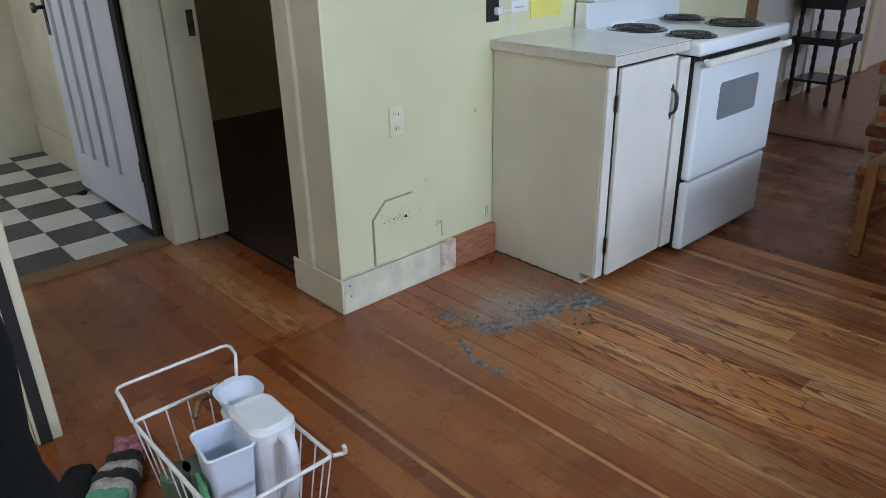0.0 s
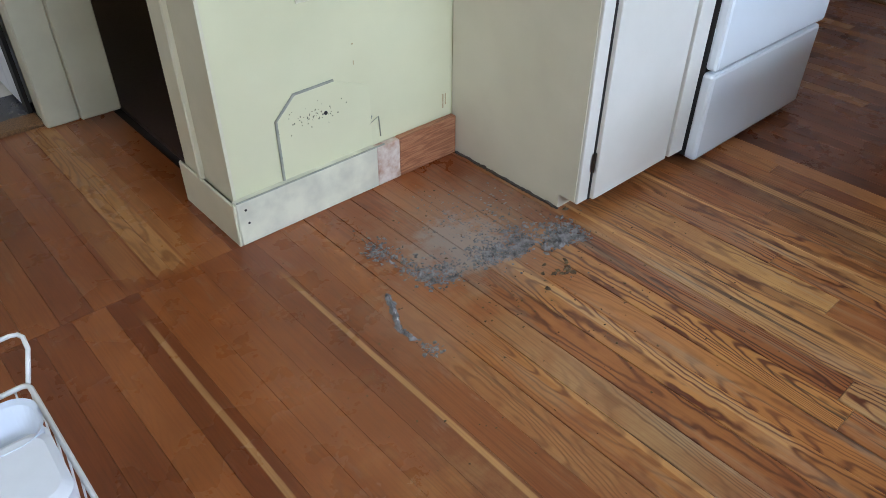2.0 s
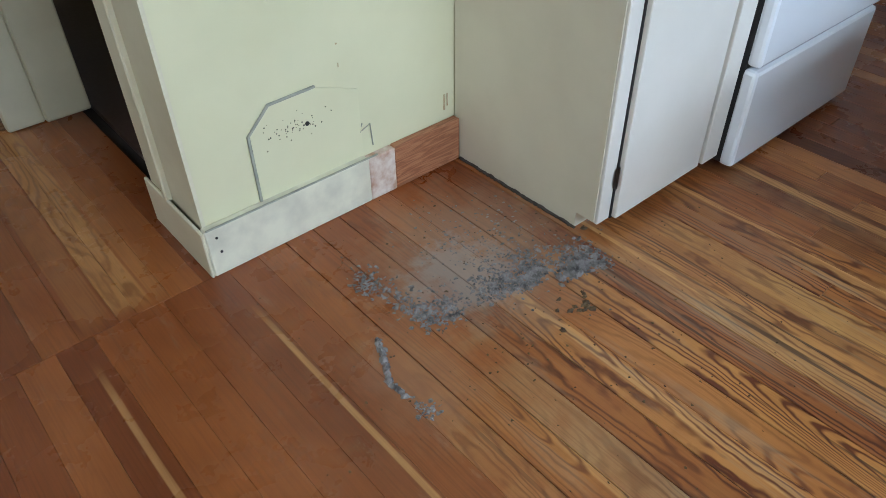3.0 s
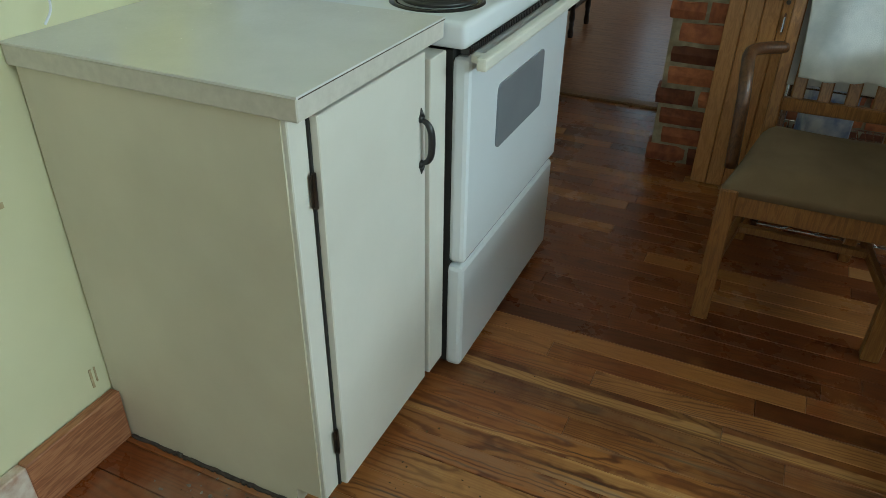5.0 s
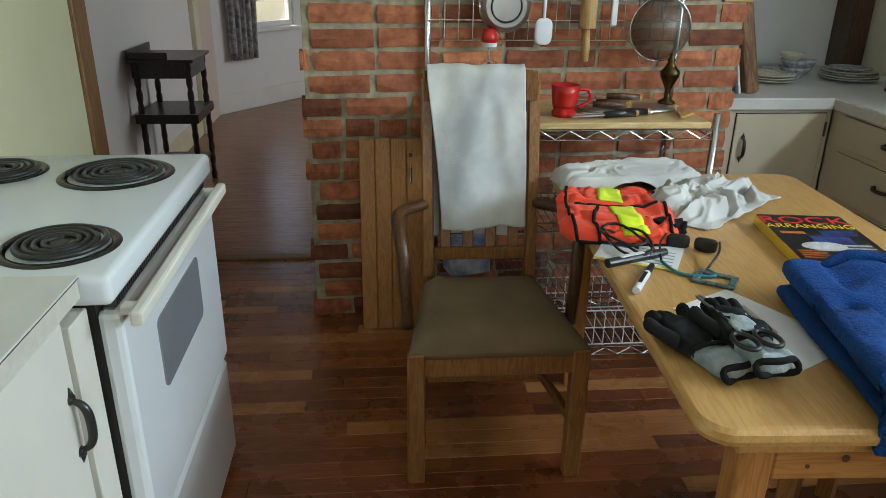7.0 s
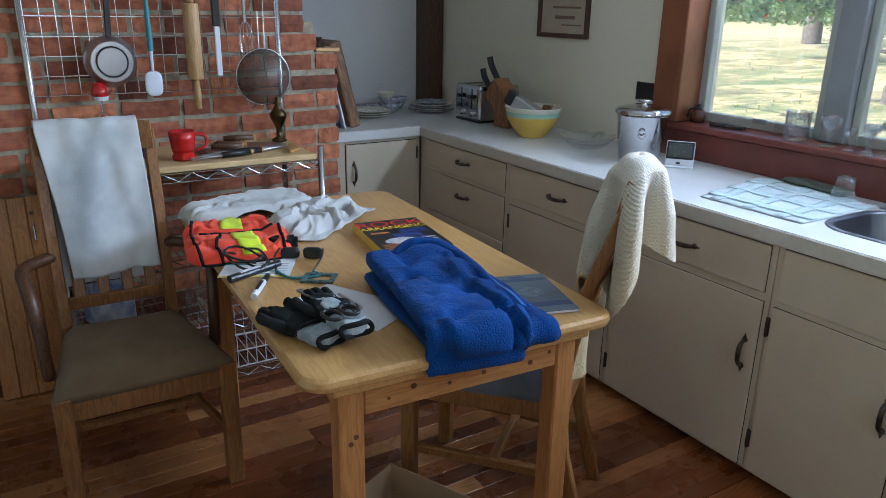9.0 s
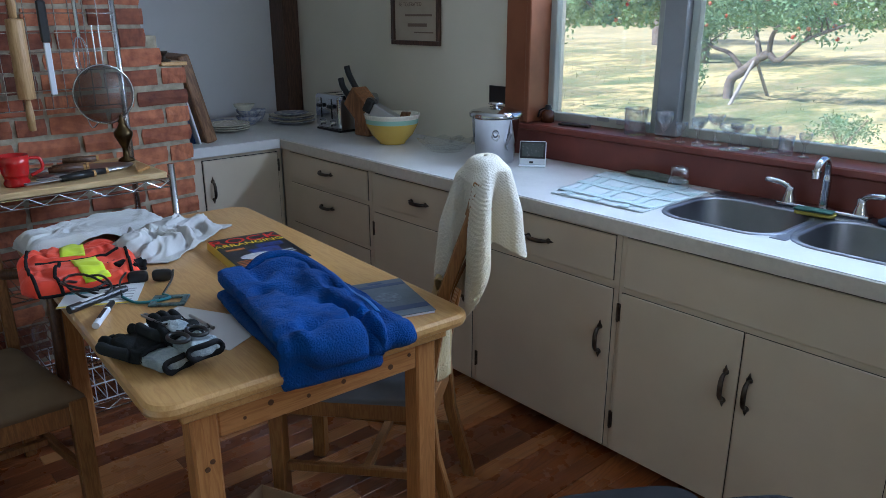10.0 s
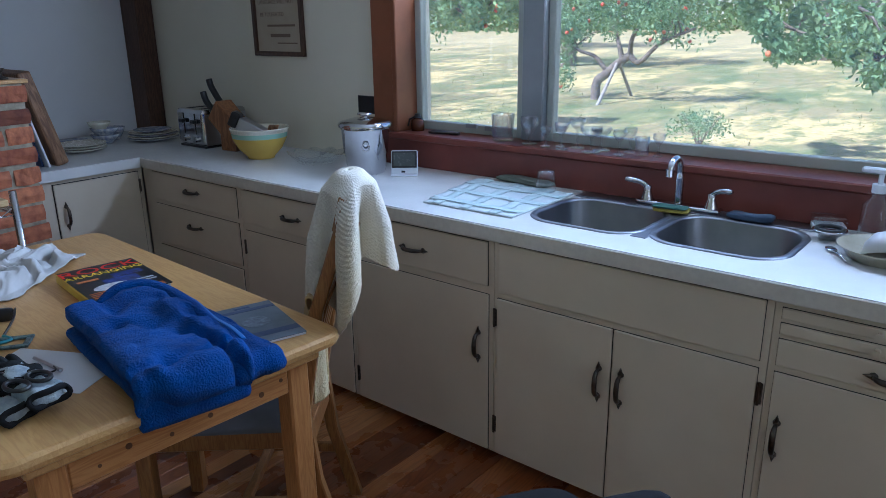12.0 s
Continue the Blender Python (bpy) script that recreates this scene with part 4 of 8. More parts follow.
def chair(name, x, y, rz, label, seat_material, arms, top=1.06, lean=0.07):
    """A slat-back chair; its front is towards local -x."""
    c = thing(name, x, y, 0, rz, label, "chair", "chairs round the table")
    W = 0.245 if arms else 0.185
    B = 0.165 if arms else 0.14
    for s in (-1, 1):
        part("leg", bar(((-0.225, s * (W - 0.02), 0), (-0.225, s * (W - 0.02), 0.42)), 0.048, 0.042), M_CHAIR, c)
        part("back_post", bar(((0.30, s * B, 0), (0.235, s * B, 0.25), (0.215, s * B, 0.45), (0.225 + lean * 0.36, s * B, 0.75), (0.245 + lean, s * B, top - 0.02)), 0.036, 0.036), M_CHAIR, c)
        part("side_rail", bar(((-0.205, s * (W - 0.025), 0.384), (0.0, s * (W + B - 0.03) / 2, 0.384), (0.215, s * (B - 0.003), 0.384)), 0.024, 0.02, None, 0.066), M_CHAIR, c)
        part("stretcher", bar(((-0.205, s * (W - 0.025), 0.175), (0.0, s * (W + B - 0.03) / 2, 0.175), (0.25, s * (B - 0.003), 0.175)), 0.022, 0.02, None, 0.03), M_CHAIR, c)
        if arms:
            part("arm", tube(bez(((0.235, s * (B + 0.01), 0.68), (0.14, s * (W + 0.012), 0.685), (0.02, s * (W + 0.014), 0.67), (-0.035, s * (W + 0.004), 0.60), (-0.045, s * (W - 0.006), 0.40)), 6), 0.018, 8), M_ARM, c, smooth=True)
    part("front_rail", box(-0.235, -W + 0.03, 0.345, -0.212, W - 0.03, 0.418, 0.003), M_CHAIR, c)
    part("back_rail", box(0.212, -B + 0.019, 0.35, 0.234, B - 0.019, 0.418, 0.003), M_CHAIR, c)
    part("cross_stretcher", box(0.02, -W + 0.045, 0.165, 0.045, W - 0.045, 0.188, 0.003), M_CHAIR, c)
    part("seat", cushion(-0.24, 0.185, -W, W, 0.405, 0.475, W - B - 0.012), seat_material, c, "upholstered seat pad", smooth=True)
    part("lower_back_rail", box(0.210, -B + 0.019, 0.50, 0.232, B - 0.019, 0.54, 0.003), M_CHAIR, c)
    bm = sheet(8, 4, lambda u, v: (0.222 + lean + 0.03 * (1 - (2 * u - 1) ** 2) + 0.022 * v, (2 * u - 1) * (B + 0.012), top - 0.085 + 0.085 * v + 0.012 * (1 - (2 * u - 1) ** 2) * v), 0.022)
    part("top_rail", bm, M_CHAIR, c)
    for i in range(4):
        yy = (-1.5 + i) * B * 0.44
        part("slat", bar(((0.225, yy, 0.535), (0.242 + lean * 0.36, yy, 0.75), (0.262 + lean, yy, top - 0.075)), 0.036, 0.010), M_CHAIR, c)
    return c


chair("dining_armchair", 3.965, 0.945, 0, "brown wooden slat-back armchair with olive velvet seat", M_SEAT, True, 1.075)
chair("dining_chair", 3.315, 0.01, 218, "brown wooden slat-back chair with grey seat, turned under the table", M_SEAT2, False, 1.05, 0.12)
# ---- soft things ----
def spow(v, e):
    return math.copysign(abs(v) ** e, v)


def slab(lx, ly, h, seed=0, amp=0.006, e=0.3, nu=48, nv=20, freq=9.0, sag=0.0, layers=0):
    """A folded cloth or soft block on z = 0, with rounded sides and creases."""
    bm = bmesh.new()
    rings = []
    for j in range(nv + 1):
        ph = -math.pi / 2 + math.pi * j / nv
        ring = []
        for i in range(nu):
            th = 2 * math.pi * i / nu
            x, y = spow(math.cos(ph), e) * spow(math.cos(th), e) * lx / 2, spow(math.cos(ph), e) * spow(math.sin(th), e) * ly / 2
            z = spow(math.sin(ph), 0.55) * h / 2 + h / 2
            p = Vector((x * freq + seed, y * freq, z * freq * 1.5))
            n = noise.noise(p) * amp + noise.noise(p * 2.3) * amp * 0.5
            up = max(0.0, z / h)
            if layers and z < h * 0.9:
                n += math.sin(z / h * math.pi * 2 * layers) * amp * 0.8
            d = Vector((x, y, 0)).normalized() if abs(math.sin(ph)) < 0.9 else Vector((0, 0, 0))
            q = Vector((x, y, z)) + d * n + Vector((0, 0, n * 1.5 * up))
            q.z = max(0.0, q.z - sag * up * (abs(x) / lx) ** 2)
            ring.append(bm.verts.new(q))
        rings.append(ring)
    for a, b in zip(rings, rings[1:]):
        for i in range(nu):
            bm.faces.new((a[i], a[(i + 1) % nu], b[(i + 1) % nu], b[i]))
    bmesh.ops.remove_doubles(bm, verts=bm.verts[:], dist=1e-5)
    bmesh.ops.recalc_face_normals(bm, faces=bm.faces[:])
    return bm


def ridged(p):
    return 1.0 - abs(noise.noise(p)) * 2.0


def crumple(lx, ly, h, seed, n=44, thick=0.003):
    """A cloth thrown down in a heap, with sharp soft-sided folds."""
    def f(u, v):
        x, y = (u - 0.5) * lx, (v - 0.5) * ly
        p = Vector((u * 2.6 + seed, v * 2.6, seed))
        wp = p + Vector((noise.noise(p * 1.3), noise.noise(p * 1.3 + Vector((5, 5, 5))), 0)) * 0.9
        a = 0.55 * max(0.0, ridged(wp * 1.1)) + 0.3 * max(0.0, ridged(wp * 2.3)) + 0.06 * ridged(wp * 4.6)
        r = math.hypot(2 * u - 1, 2 * v - 1) * (1 + 0.25 * noise.noise(p * 1.5))
        edge = max(0.0, min(1.0, (1.12 - r) * 2.2))
        sh = 1 - 0.16 * max(0.0, r - 0.75)
        return (x * sh + 0.02 * noise.noise(p * 2), y * sh + 0.02 * noise.noise(p * 2 + Vector((3, 0, 0))), 0.003 + h * (0.10 + 0.9 * edge) * max(a, 0.02))
    return sheet(n, n, f, thick)


def heap_surface(lx, ly, h, seed, amp=0.02, power=5.0, fuzz=0.0):
    """The upper side of a thick folded cloth: a rounded plateau with wandering creases, down to z = 0."""
    def f(u, v):
        a, b = 2 * u - 1, 2 * v - 1
        p = Vector((u * 3 + seed, v * 2.2, seed * 0.7))
        wob = 1 + 0.07 * noise.noise(p * 1.2)
        r = (abs(a) ** power + abs(b) ** power) ** (1 / power) / wob
        e = max(0.0, 1 - max(0.0, (r - 0.80) / 0.20) ** 2) ** 0.5 if r < 1 else 0.0
        wp = p + Vector((noise.noise(p), noise.noise(p + Vector((4, 1, 0))), 0)) * 0.7
        crease = 0.6 * abs(noise.noise(wp * 1.2)) + 0.35 * abs(noise.noise(wp * 2.6)) + 0.12 * noise.noise(wp * 6)
        if r > 1:
            a, b = a / r, b / r
        z = max(0.0, e * (h + amp * (crease * 2.4 - 0.6)))
        if fuzz:
            q = Vector((a * lx * 90, b * ly * 90, seed))
            z += fuzz * e * (noise.noise(q) + 0.7 * noise.noise(q * 2.1))
        return (a * lx / 2, b * ly / 2, max(0.0, z))
    return f


def heap(lx, ly, h, seed, amp=0.02, nu=90, nv=60, power=5.0, fuzz=0.0):
    return sheet(nu, nv, heap_surface(lx, ly, h, seed, amp, power, fuzz), 0.0)


def folded(width, thick, reach, edge, hang_down, seed, amp=0.007, n=120, k=64, groove=0.0, relief=None):
    """A thick folded towel lying from x = reach to a table's edge at x = -edge, where it bends and hangs down."""
    rad = thick * 0.55
    flat, arc = reach + edge, rad * math.pi / 2
    total = flat + arc + hang_down
    bm = bmesh.new()
    rings = []
    for i in range(n + 1):
        t = i / n
        s = total * t
        if s < flat:
            c, nrm = Vector((reach - s, 0, thick / 2)), Vector((0, 0, 1))
        elif s < flat + arc:
            a = (s - flat) / rad
            c, nrm = Vector((-edge - rad * math.sin(a), 0, thick / 2 - rad * (1 - math.cos(a)))), Vector((-math.sin(a), 0, math.cos(a)))
        else:
            c, nrm = Vector((-edge - rad, 0, thick / 2 - rad - (s - flat - arc))), Vector((-1, 0, 0))
        end = min(s, total - s)
        cap = max(0.03, min(1.0, end / (thick * 0.55))) if end < thick * 0.55 else 1.0
        cap = (1 - (1 - cap) ** 2) ** 0.5
        ring = []
        for j in range(k):
            th = 2 * math.pi * j / k
            y, h = spow(math.cos(th), 0.42) * width / 2 * (0.93 + 0.07 * cap), spow(math.sin(th), 0.6) * thick / 2 * cap
            p = Vector((s * 5 + seed, y * 6, seed + h * 4))
            wv = noise.noise(p) * amp + noise.noise(p * 2.2) * amp * 0.6 + 0.0016 * noise.noise(Vector((s * 95, y * 95, h * 95)))
            side = abs(math.cos(th)) ** 6
            y += side * (groove * math.sin(h / thick * 4 * math.pi) + wv) * (1 if y > 0 else -1)
            up = h + (wv + (relief(t, 2 * y / width) if relief else 0.0) if h > 0 else 0)
            ring.append(bm.verts.new(c + nrm * up + Vector((0, y + 0.010 * noise.noise(Vector((s * 4, seed, 0))), 0))))
        rings.append(ring)
    for a, b in zip(rings, rings[1:]):
        for j in range(k):
            bm.faces.new((a[j], a[(j + 1) % k], b[(j + 1) % k], b[j]))
    bm.faces.new(rings[0])
    bm.faces.new(rings[-1])
    bmesh.ops.recalc_face_normals(bm, faces=bm.faces[:])
    return bm


def solo(name, bm, material, m, label, category, smooth=True, group=""):
    """A thing of one mesh at the pose m."""
    o = part(name, bm, material, None, smooth=smooth)
    o.matrix_world = m
    SPACE[o.name] = m
    return tagged(o, label, category, group)


def lettering(text, size, material, parent, m, name="lettering", label="", stretch=1.0):
    c = bpy.data.curves.new(name, 'FONT')
    c.body, c.size, c.extrude, c.align_x, c.align_y = text, size, 0.0003, 'CENTER', 'CENTER'
    c.materials.append(material)
    o = new(name, c)
    o.parent = parent
    o.matrix_basis = m @ Matrix.Diagonal((stretch, 1, 1, 1))
    if label:
        o["label"] = label
    return o


ZT = TZ + 0.001
M_WHITE_TOWEL = cloth("white_terry", (0.62, 0.62, 0.60), (0.50, 0.50, 0.48), 260, 5, relief=0.7, dist=0.004)
M_WHITE_COTTON = cloth("white_cotton", (0.56, 0.55, 0.53), (0.42, 0.41, 0.39), 700, 5, relief=0.15)
M_BLUE_TOWEL = cloth("blue_terry", (0.003, 0.066, 0.285), (0.002, 0.034, 0.16), 220, 14, relief=1.0, dist=0.006, sheen=0.05)
M_ORANGE = cloth("safety_orange", (0.95, 0.10, 0.045), (0.80, 0.06, 0.03), 350, 6, relief=0.5)
M_LIME = cloth("reflective_lime", (0.72, 0.85, 0.03), (0.60, 0.74, 0.02), 350, 8, relief=0.2)
M_BLACKCLOTH = cloth("black_binding", (0.010, 0.010, 0.011), (0.02, 0.019, 0.019), 400, 9, relief=0.4, sheen=0.0)
M_PAPER = plain("white_paper", (0.74, 0.74, 0.76), None, 5, 90, 0.6, relief=0.02)
M_BLACKPL = plain("black_plastic", (0.012, 0.012, 0.013), (0.02, 0.02, 0.02), 9, 120, 0.3)
M_WHITEPL = plain("white_plastic", (0.72, 0.74, 0.78), (0.62, 0.64, 0.68), 6, 120, 0.35)
M_REDPL = plain("red_glaze", (0.55, 0.012, 0.012), (0.42, 0.01, 0.01), 5, 100, 0.12, relief=0.02, coat=0.4)
M_GREYKNIT = cloth("grey_knit", (0.22, 0.26, 0.29), (0.05, 0.06, 0.065), 240, 22, relief=0.8, dist=0.004, sheen=0.03)
M_GLOVE = cloth("black_rubber_glove", (0.010, 0.011, 0.011), (0.022, 0.024, 0.025), 300, 12, relief=0.5, sheen=0.0)
M_TEAL = plain("teal_plastic", (0.03, 0.22, 0.26), None, 5, 90, 0.4)

# ---- on the table ----
solo("folded_towel", heap(0.47, 0.20, 0.048, 3, 0.012), M_WHITE_TOWEL, pose(4.175, 0.49, ZT, 0, 0, -85), "white folded terry towel lying on the table", "towel")
solo("crumpled_cloth", crumple(0.46, 0.28, 0.072, 21, 96), M_WHITE_COTTON, pose(3.955, 0.335, ZT, 0, 0, -52), "white crumpled cotton cloth on the table", "cloth")
v = thing("safety_vest", 3.852, 0.628, ZT, -10, "folded orange safety vest with lime stripes and black binding", "vest")
VEST = (0.40, 0.31, 0.036, 7, 0.020, 4.0)
part("body", heap(*VEST[:5], 70, 60, VEST[5]), M_ORANGE, v, smooth=True)


def on_vest(x, y, lift):
    p = heap_surface(*VEST)(x / VEST[0] + 0.5, y / VEST[1] + 0.5)
    return (p[0], p[1], p[2] + lift)


def vest_strip(x0, y0, x1, y1, w):
    d = Vector((x1 - x0, y1 - y0))
    s = Vector((-d.y, d.x)).normalized() * w / 2
    return sheet(24, 6, lambda u, q: on_vest(x0 + d.x * u + s.x * (2 * q - 1), y0 + d.y * u + s.y * (2 * q - 1), 0.0025), 0.001)


part("reflective_stripe", vest_strip(0.215, 0.0, 0.015, 0.012, 0.066), M_LIME, v, "lime reflective stripe", smooth=True)
part("reflective_stripe", vest_strip(-0.012, -0.012, -0.185, -0.03, 0.066), M_LIME, v, "lime reflective stripe", smooth=True)
for pts in (((0.205, 0.115), (0.0, 0.132), (-0.205, 0.115)), ((-0.205, 0.115), (-0.217, 0.0), (-0.205, -0.115)), ((0.0, 0.11), (-0.004, 0.0), (0.01, -0.11)), ((-0.20, 0.06), (-0.12, 0.07), (-0.02, 0.05)), ((0.205, -0.115), (0.05, -0.130), (-0.2, -0.115))):
    path = bez([(x, y, 0.0) for x, y in pts], 12)
    part("binding", tube([on_vest(p[0], p[1], 0.002) for p in path], 0.0048, 6), M_BLACKCLOTH, v, "black binding tape", smooth=True)
solo("faux_fur_trim", slab(0.10, 0.05, 0.03, 4, 0.014, 0.6, freq=40), M_BLACKCLOTH, pose(3.74, 0.53, ZT, 0, 0, 50), "black fuzzy bundle beside the vest", "cloth")

# cable, glasses strap
crng = random.Random(3)
pts = []
for i in range(70):
    a = i / 70 * 2 * math.pi * 3.5
    r = 0.055 + 0.012 * math.sin(i * 0.7)
    pts.append((r * 1.25 * math.cos(a), r * math.sin(a) * 0.85, 0.008 + 0.028 * (0.5 + 0.5 * math.sin(a + i * 0.1)) + i * 0.0001))
solo("cable_coil", tube(pts, 0.0035, 6), M_BLACKPL, pose(3.63, 0.665, ZT, 0, 0, 20), "black coiled cable on the table", "cable")
sg = thing("sunglasses", 3.62, 0.51, ZT, 60, "black sunglasses with a strap lying on the table", "sunglasses")
for s in (-1, 1):
    part("lens", slab(0.055, 0.02, 0.034, s, 0.0005, 0.5, 20, 8), M_BLACKPL, sg, smooth=True).matrix_basis = pose(s * 0.032, 0, 0, 0, 0, s * 6)
    part("temple", tube(bez(((s * 0.062, 0, 0.03), (s * 0.066, 0.06, 0.024), (s * 0.05, 0.12, 0.004)), 6), 0.003, 6), M_BLACKPL, sg, smooth=True)
part("strap", tube(bez(((0.05, 0.12, 0.005), (0.0, 0.17, 0.004), (-0.07, 0.15, 0.004), (-0.05, 0.12, 0.005)), 8), 0.004, 6), M_TEAL, sg, smooth=True)
lf = thing("leaflet", 3.60, 0.645, ZT, 62, "printed leaflet with yellow and teal edge under the cable", "leaflet")
part("sheet", box(-0.095, -0.075, 0, 0.095, 0.075, 0.0015), M_PAPER, lf)
part("coloured_band", box(-0.095, 0.065, 0.0016, 0.095, 0.075, 0.0022), plain("yellow_print", (0.75, 0.55, 0.05), None, 6, 90, 0.5), lf, "yellow printed band")
part("coloured_band", box(0.025, -0.075, 0.0016, 0.095, -0.02, 0.0022), M_TEAL, lf, "teal printed band")
for k in range(5):
    part("print_line", box(-0.08, 0.045 - k * 0.02, 0.0016, 0.0, 0.05 - k * 0.02, 0.002), plain("grey_print", (0.35, 0.35, 0.36), None, 6, 90, 0.6), lf)


def marker(x, y, rz, length, r, body, cap, label):
    t = thing("marker_pen", x, y, ZT + r, rz, label, "pen", "pens on the table")
    part("barrel", cyl((-length / 2, 0, 0), (length * 0.18, 0, 0), r, None, 14), body, t)
    part("cap", cyl((length * 0.18, 0, 0), (length / 2, 0, 0), r * 1.08, r * 0.8, 14), cap, t)
    part("print_bar", box(-length * 0.3, -r * 0.5, r * 0.86, length * 0.1, r * 0.5, r * 1.03), M_PAPER if body is M_BLACKPL else M_BLACKPL, t)


marker(3.552, 0.668, -69, 0.17, 0.011, M_BLACKPL, M_BLACKPL, "thick black marker pen")
marker(3.446, 0.688, -32, 0.15, 0.0085, M_WHITEPL, M_BLACKPL, "white marker pen with black cap")
# little frame
pf = thing("small_photo_frame", 3.44, 0.53, ZT, 55, "tiny ornate picture frame lying flat", "frame")
m_orn = plain("mottled_frame", (0.12, 0.20, 0.20), (0.02, 0.03, 0.03), 90, 200, 0.5)
for b in ((-0.045, -0.035, 0.045, -0.02), (-0.045, 0.02, 0.045, 0.035), (-0.045, -0.02, -0.03, 0.02), (0.03, -0.02, 0.045, 0.02)):
    part("rail", box(b[0], b[1], 0, b[2], b[3], 0.006, 0.0015), m_orn, pf)
# paper with pen
sp = thing("sheet_of_paper", 3.23, 0.535, ZT, 28, "white sheet of paper on the table", "paper")
part("sheet", box(-0.14, -0.085, 0, 0.14, 0.085, 0.0012), M_PAPER, sp)
pn = thing("ballpoint_pen", 3.25, 0.53, ZT + 0.0012, 5, "silver ballpoint pen on the paper", "pen", "pens on the table")
part("barrel", cyl((-0.06, 0, 0.006), (0.05, 0, 0.006), 0.0045, 0.004, 10), M_STEEL, pn)
part("clip", tube(bez(((-0.04, 0.004, 0.012), (-0.062, 0.012, 0.012), (-0.05, 0.03, 0.006)), 6), 0.002, 6), M_BLACKPL, pn, smooth=True)


# gloves: each finger swells from a knitted back over a dipped rubber palm
M_PALEKNIT = cloth("pale_grey_knit", (0.40, 0.45, 0.47), (0.20, 0.25, 0.28), 240, 26, relief=0.8, dist=0.004, sheen=0.03)


def glove(x, y, z, rz, seed, label, palm_up):
    t = thing("work_glove", x, y, z, rz, label, "glove", "work gloves on the table")
    t.matrix_world = t.matrix_world @ Matrix.Diagonal((0.84, 0.84, 1, 1))
    rg = random.Random(seed)
    part("cuff", slab(0.105, 0.085, 0.034, seed, 0.009, 0.5, 36, 14, 24), M_PALEKNIT, t, "pale grey knitted cuff", smooth=True).matrix_basis = pose(-0.10, 0, 0)
    part("palm", slab(0.125, 0.098, 0.046, seed + 2, 0.010, 0.6, 36, 14, 20), M_GLOVE, t, "black rubber palm", smooth=True)
    if not palm_up:
        part("knit_back", sheet(16, 12, lambda u, v: (-0.055 + 0.095 * u, -0.030 + 0.060 * v, 0.043 + 0.009 * math.sin(math.pi * u) * math.sin(math.pi * v) + 0.003 * noise.noise(Vector((u * 6, v * 6, seed)))), 0.003), M_PALEKNIT, t, "pale knitted back", smooth=True)
    for i in range(4):
        yy = -0.036 + i * 0.024
        bend, lift = rg.uniform(-0.022, 0.022), rg.uniform(-0.004, 0.016)
        reach = 0.105 - abs(i - 1.5) * 0.012
        part("finger", tube(bez(((0.03, yy, 0.022), (0.07, yy + bend * 0.5, 0.028 + lift), (reach, yy + bend, 0.018 + lift * 0.5)), 5), [0.0115, 0.0125, 0.0128, 0.0125, 0.0118, 0.0116, 0.0122, 0.0124, 0.0118, 0.0095, 0.004], 12), M_GLOVE, t, smooth=True)
    part("thumb", tube(bez(((-0.02, 0.040, 0.022), (0.03, 0.066, 0.034), (0.062, 0.070, 0.040)), 5), [0.014, 0.0145, 0.0142, 0.0135, 0.013, 0.013, 0.0136, 0.0138, 0.0128, 0.010, 0.004], 12), M_GLOVE, t, smooth=True)
    part("hem", tube([(-0.150 + 0.007 * math.sin(a * 3), 0.046 * math.cos(a), 0.018 + 0.015 * math.sin(a)) for a in [k * 2 * math.pi / 24 for k in range(24)]], 0.0065, 8, closed=True), M_BLACKCLOTH, t, "black hem", smooth=True)
    part("hem", tube([(-0.066 + 0.006 * math.sin(a * 2 + 1), 0.043 * math.cos(a), 0.022 + 0.016 * math.sin(a)) for a in [k * 2 * math.pi / 24 for k in range(24)]], 0.005, 8, closed=True), M_BLACKCLOTH, t, "black wrist band", smooth=True)


glove(3.165, 0.705, ZT, 20, 1, "grey knitted work glove with black rubber palm", True)
glove(3.150, 0.628, ZT + 0.020, 6, 5, "grey knitted work glove lying on the other one", False)
sc = thing("scissors", 3.09, 0.635, ZT + 0.062, 10, "scissors with black loop handles on the gloves", "scissors")
for s in (-1, 1):
    part("blade", bar(((0.10, s * 0.004, 0), (0.10, s * 0.004, 0.004)), 0.006, 0.11), M_STEEL, sc)
    part("loop", tube([(-0.02 + 0.028 * math.cos(a), s * 0.022 + 0.018 * math.sin(a), 0.002) for a in [k * 2 * math.pi / 20 for k in range(20)]], 0.0045, 8, closed=True), M_BLACKPL, sc, smooth=True)
# blue towel
bt = thing("blue_towel", 3.125, 0.312, ZT, -9, "thick royal blue terry towel folded in a heap", "towel")


def trough(p, centre, width):
    return math.exp(-((p - centre) / width) ** 2)


def towel_top(t, w):
    """Creases of the upper layer: two long ones that run slantwise, dimples, a puffed far edge."""
    n = noise.noise(Vector((t * 5.5, w * 2.3, 1.7)))
    long_a = -0.020 * trough(w, 0.45 - 1.25 * t + 0.15 * math.sin(t * 7), 0.10) * min(1.0, t * 5)
    long_b = -0.015 * trough(w, -0.15 - 0.55 * t, 0.09)
    across = -0.016 * trough(t, 0.80 + 0.05 * w, 0.022) - 0.006 * trough(t, 0.30 + 0.12 * w, 0.03)
    dimple = -0.020 * max(0.0, abs(n) - 0.22) / 0.4 - 0.008 * trough(t, 0.46, 0.05) * trough(w, -0.2, 0.16) - 0.008 * trough(t, 0.62, 0.05) * trough(w, -0.45, 0.16)
    return long_a + long_b + across + dimple + 0.012 * trough(t, 0.07, 0.06) * trough(w, -0.15, 0.45)


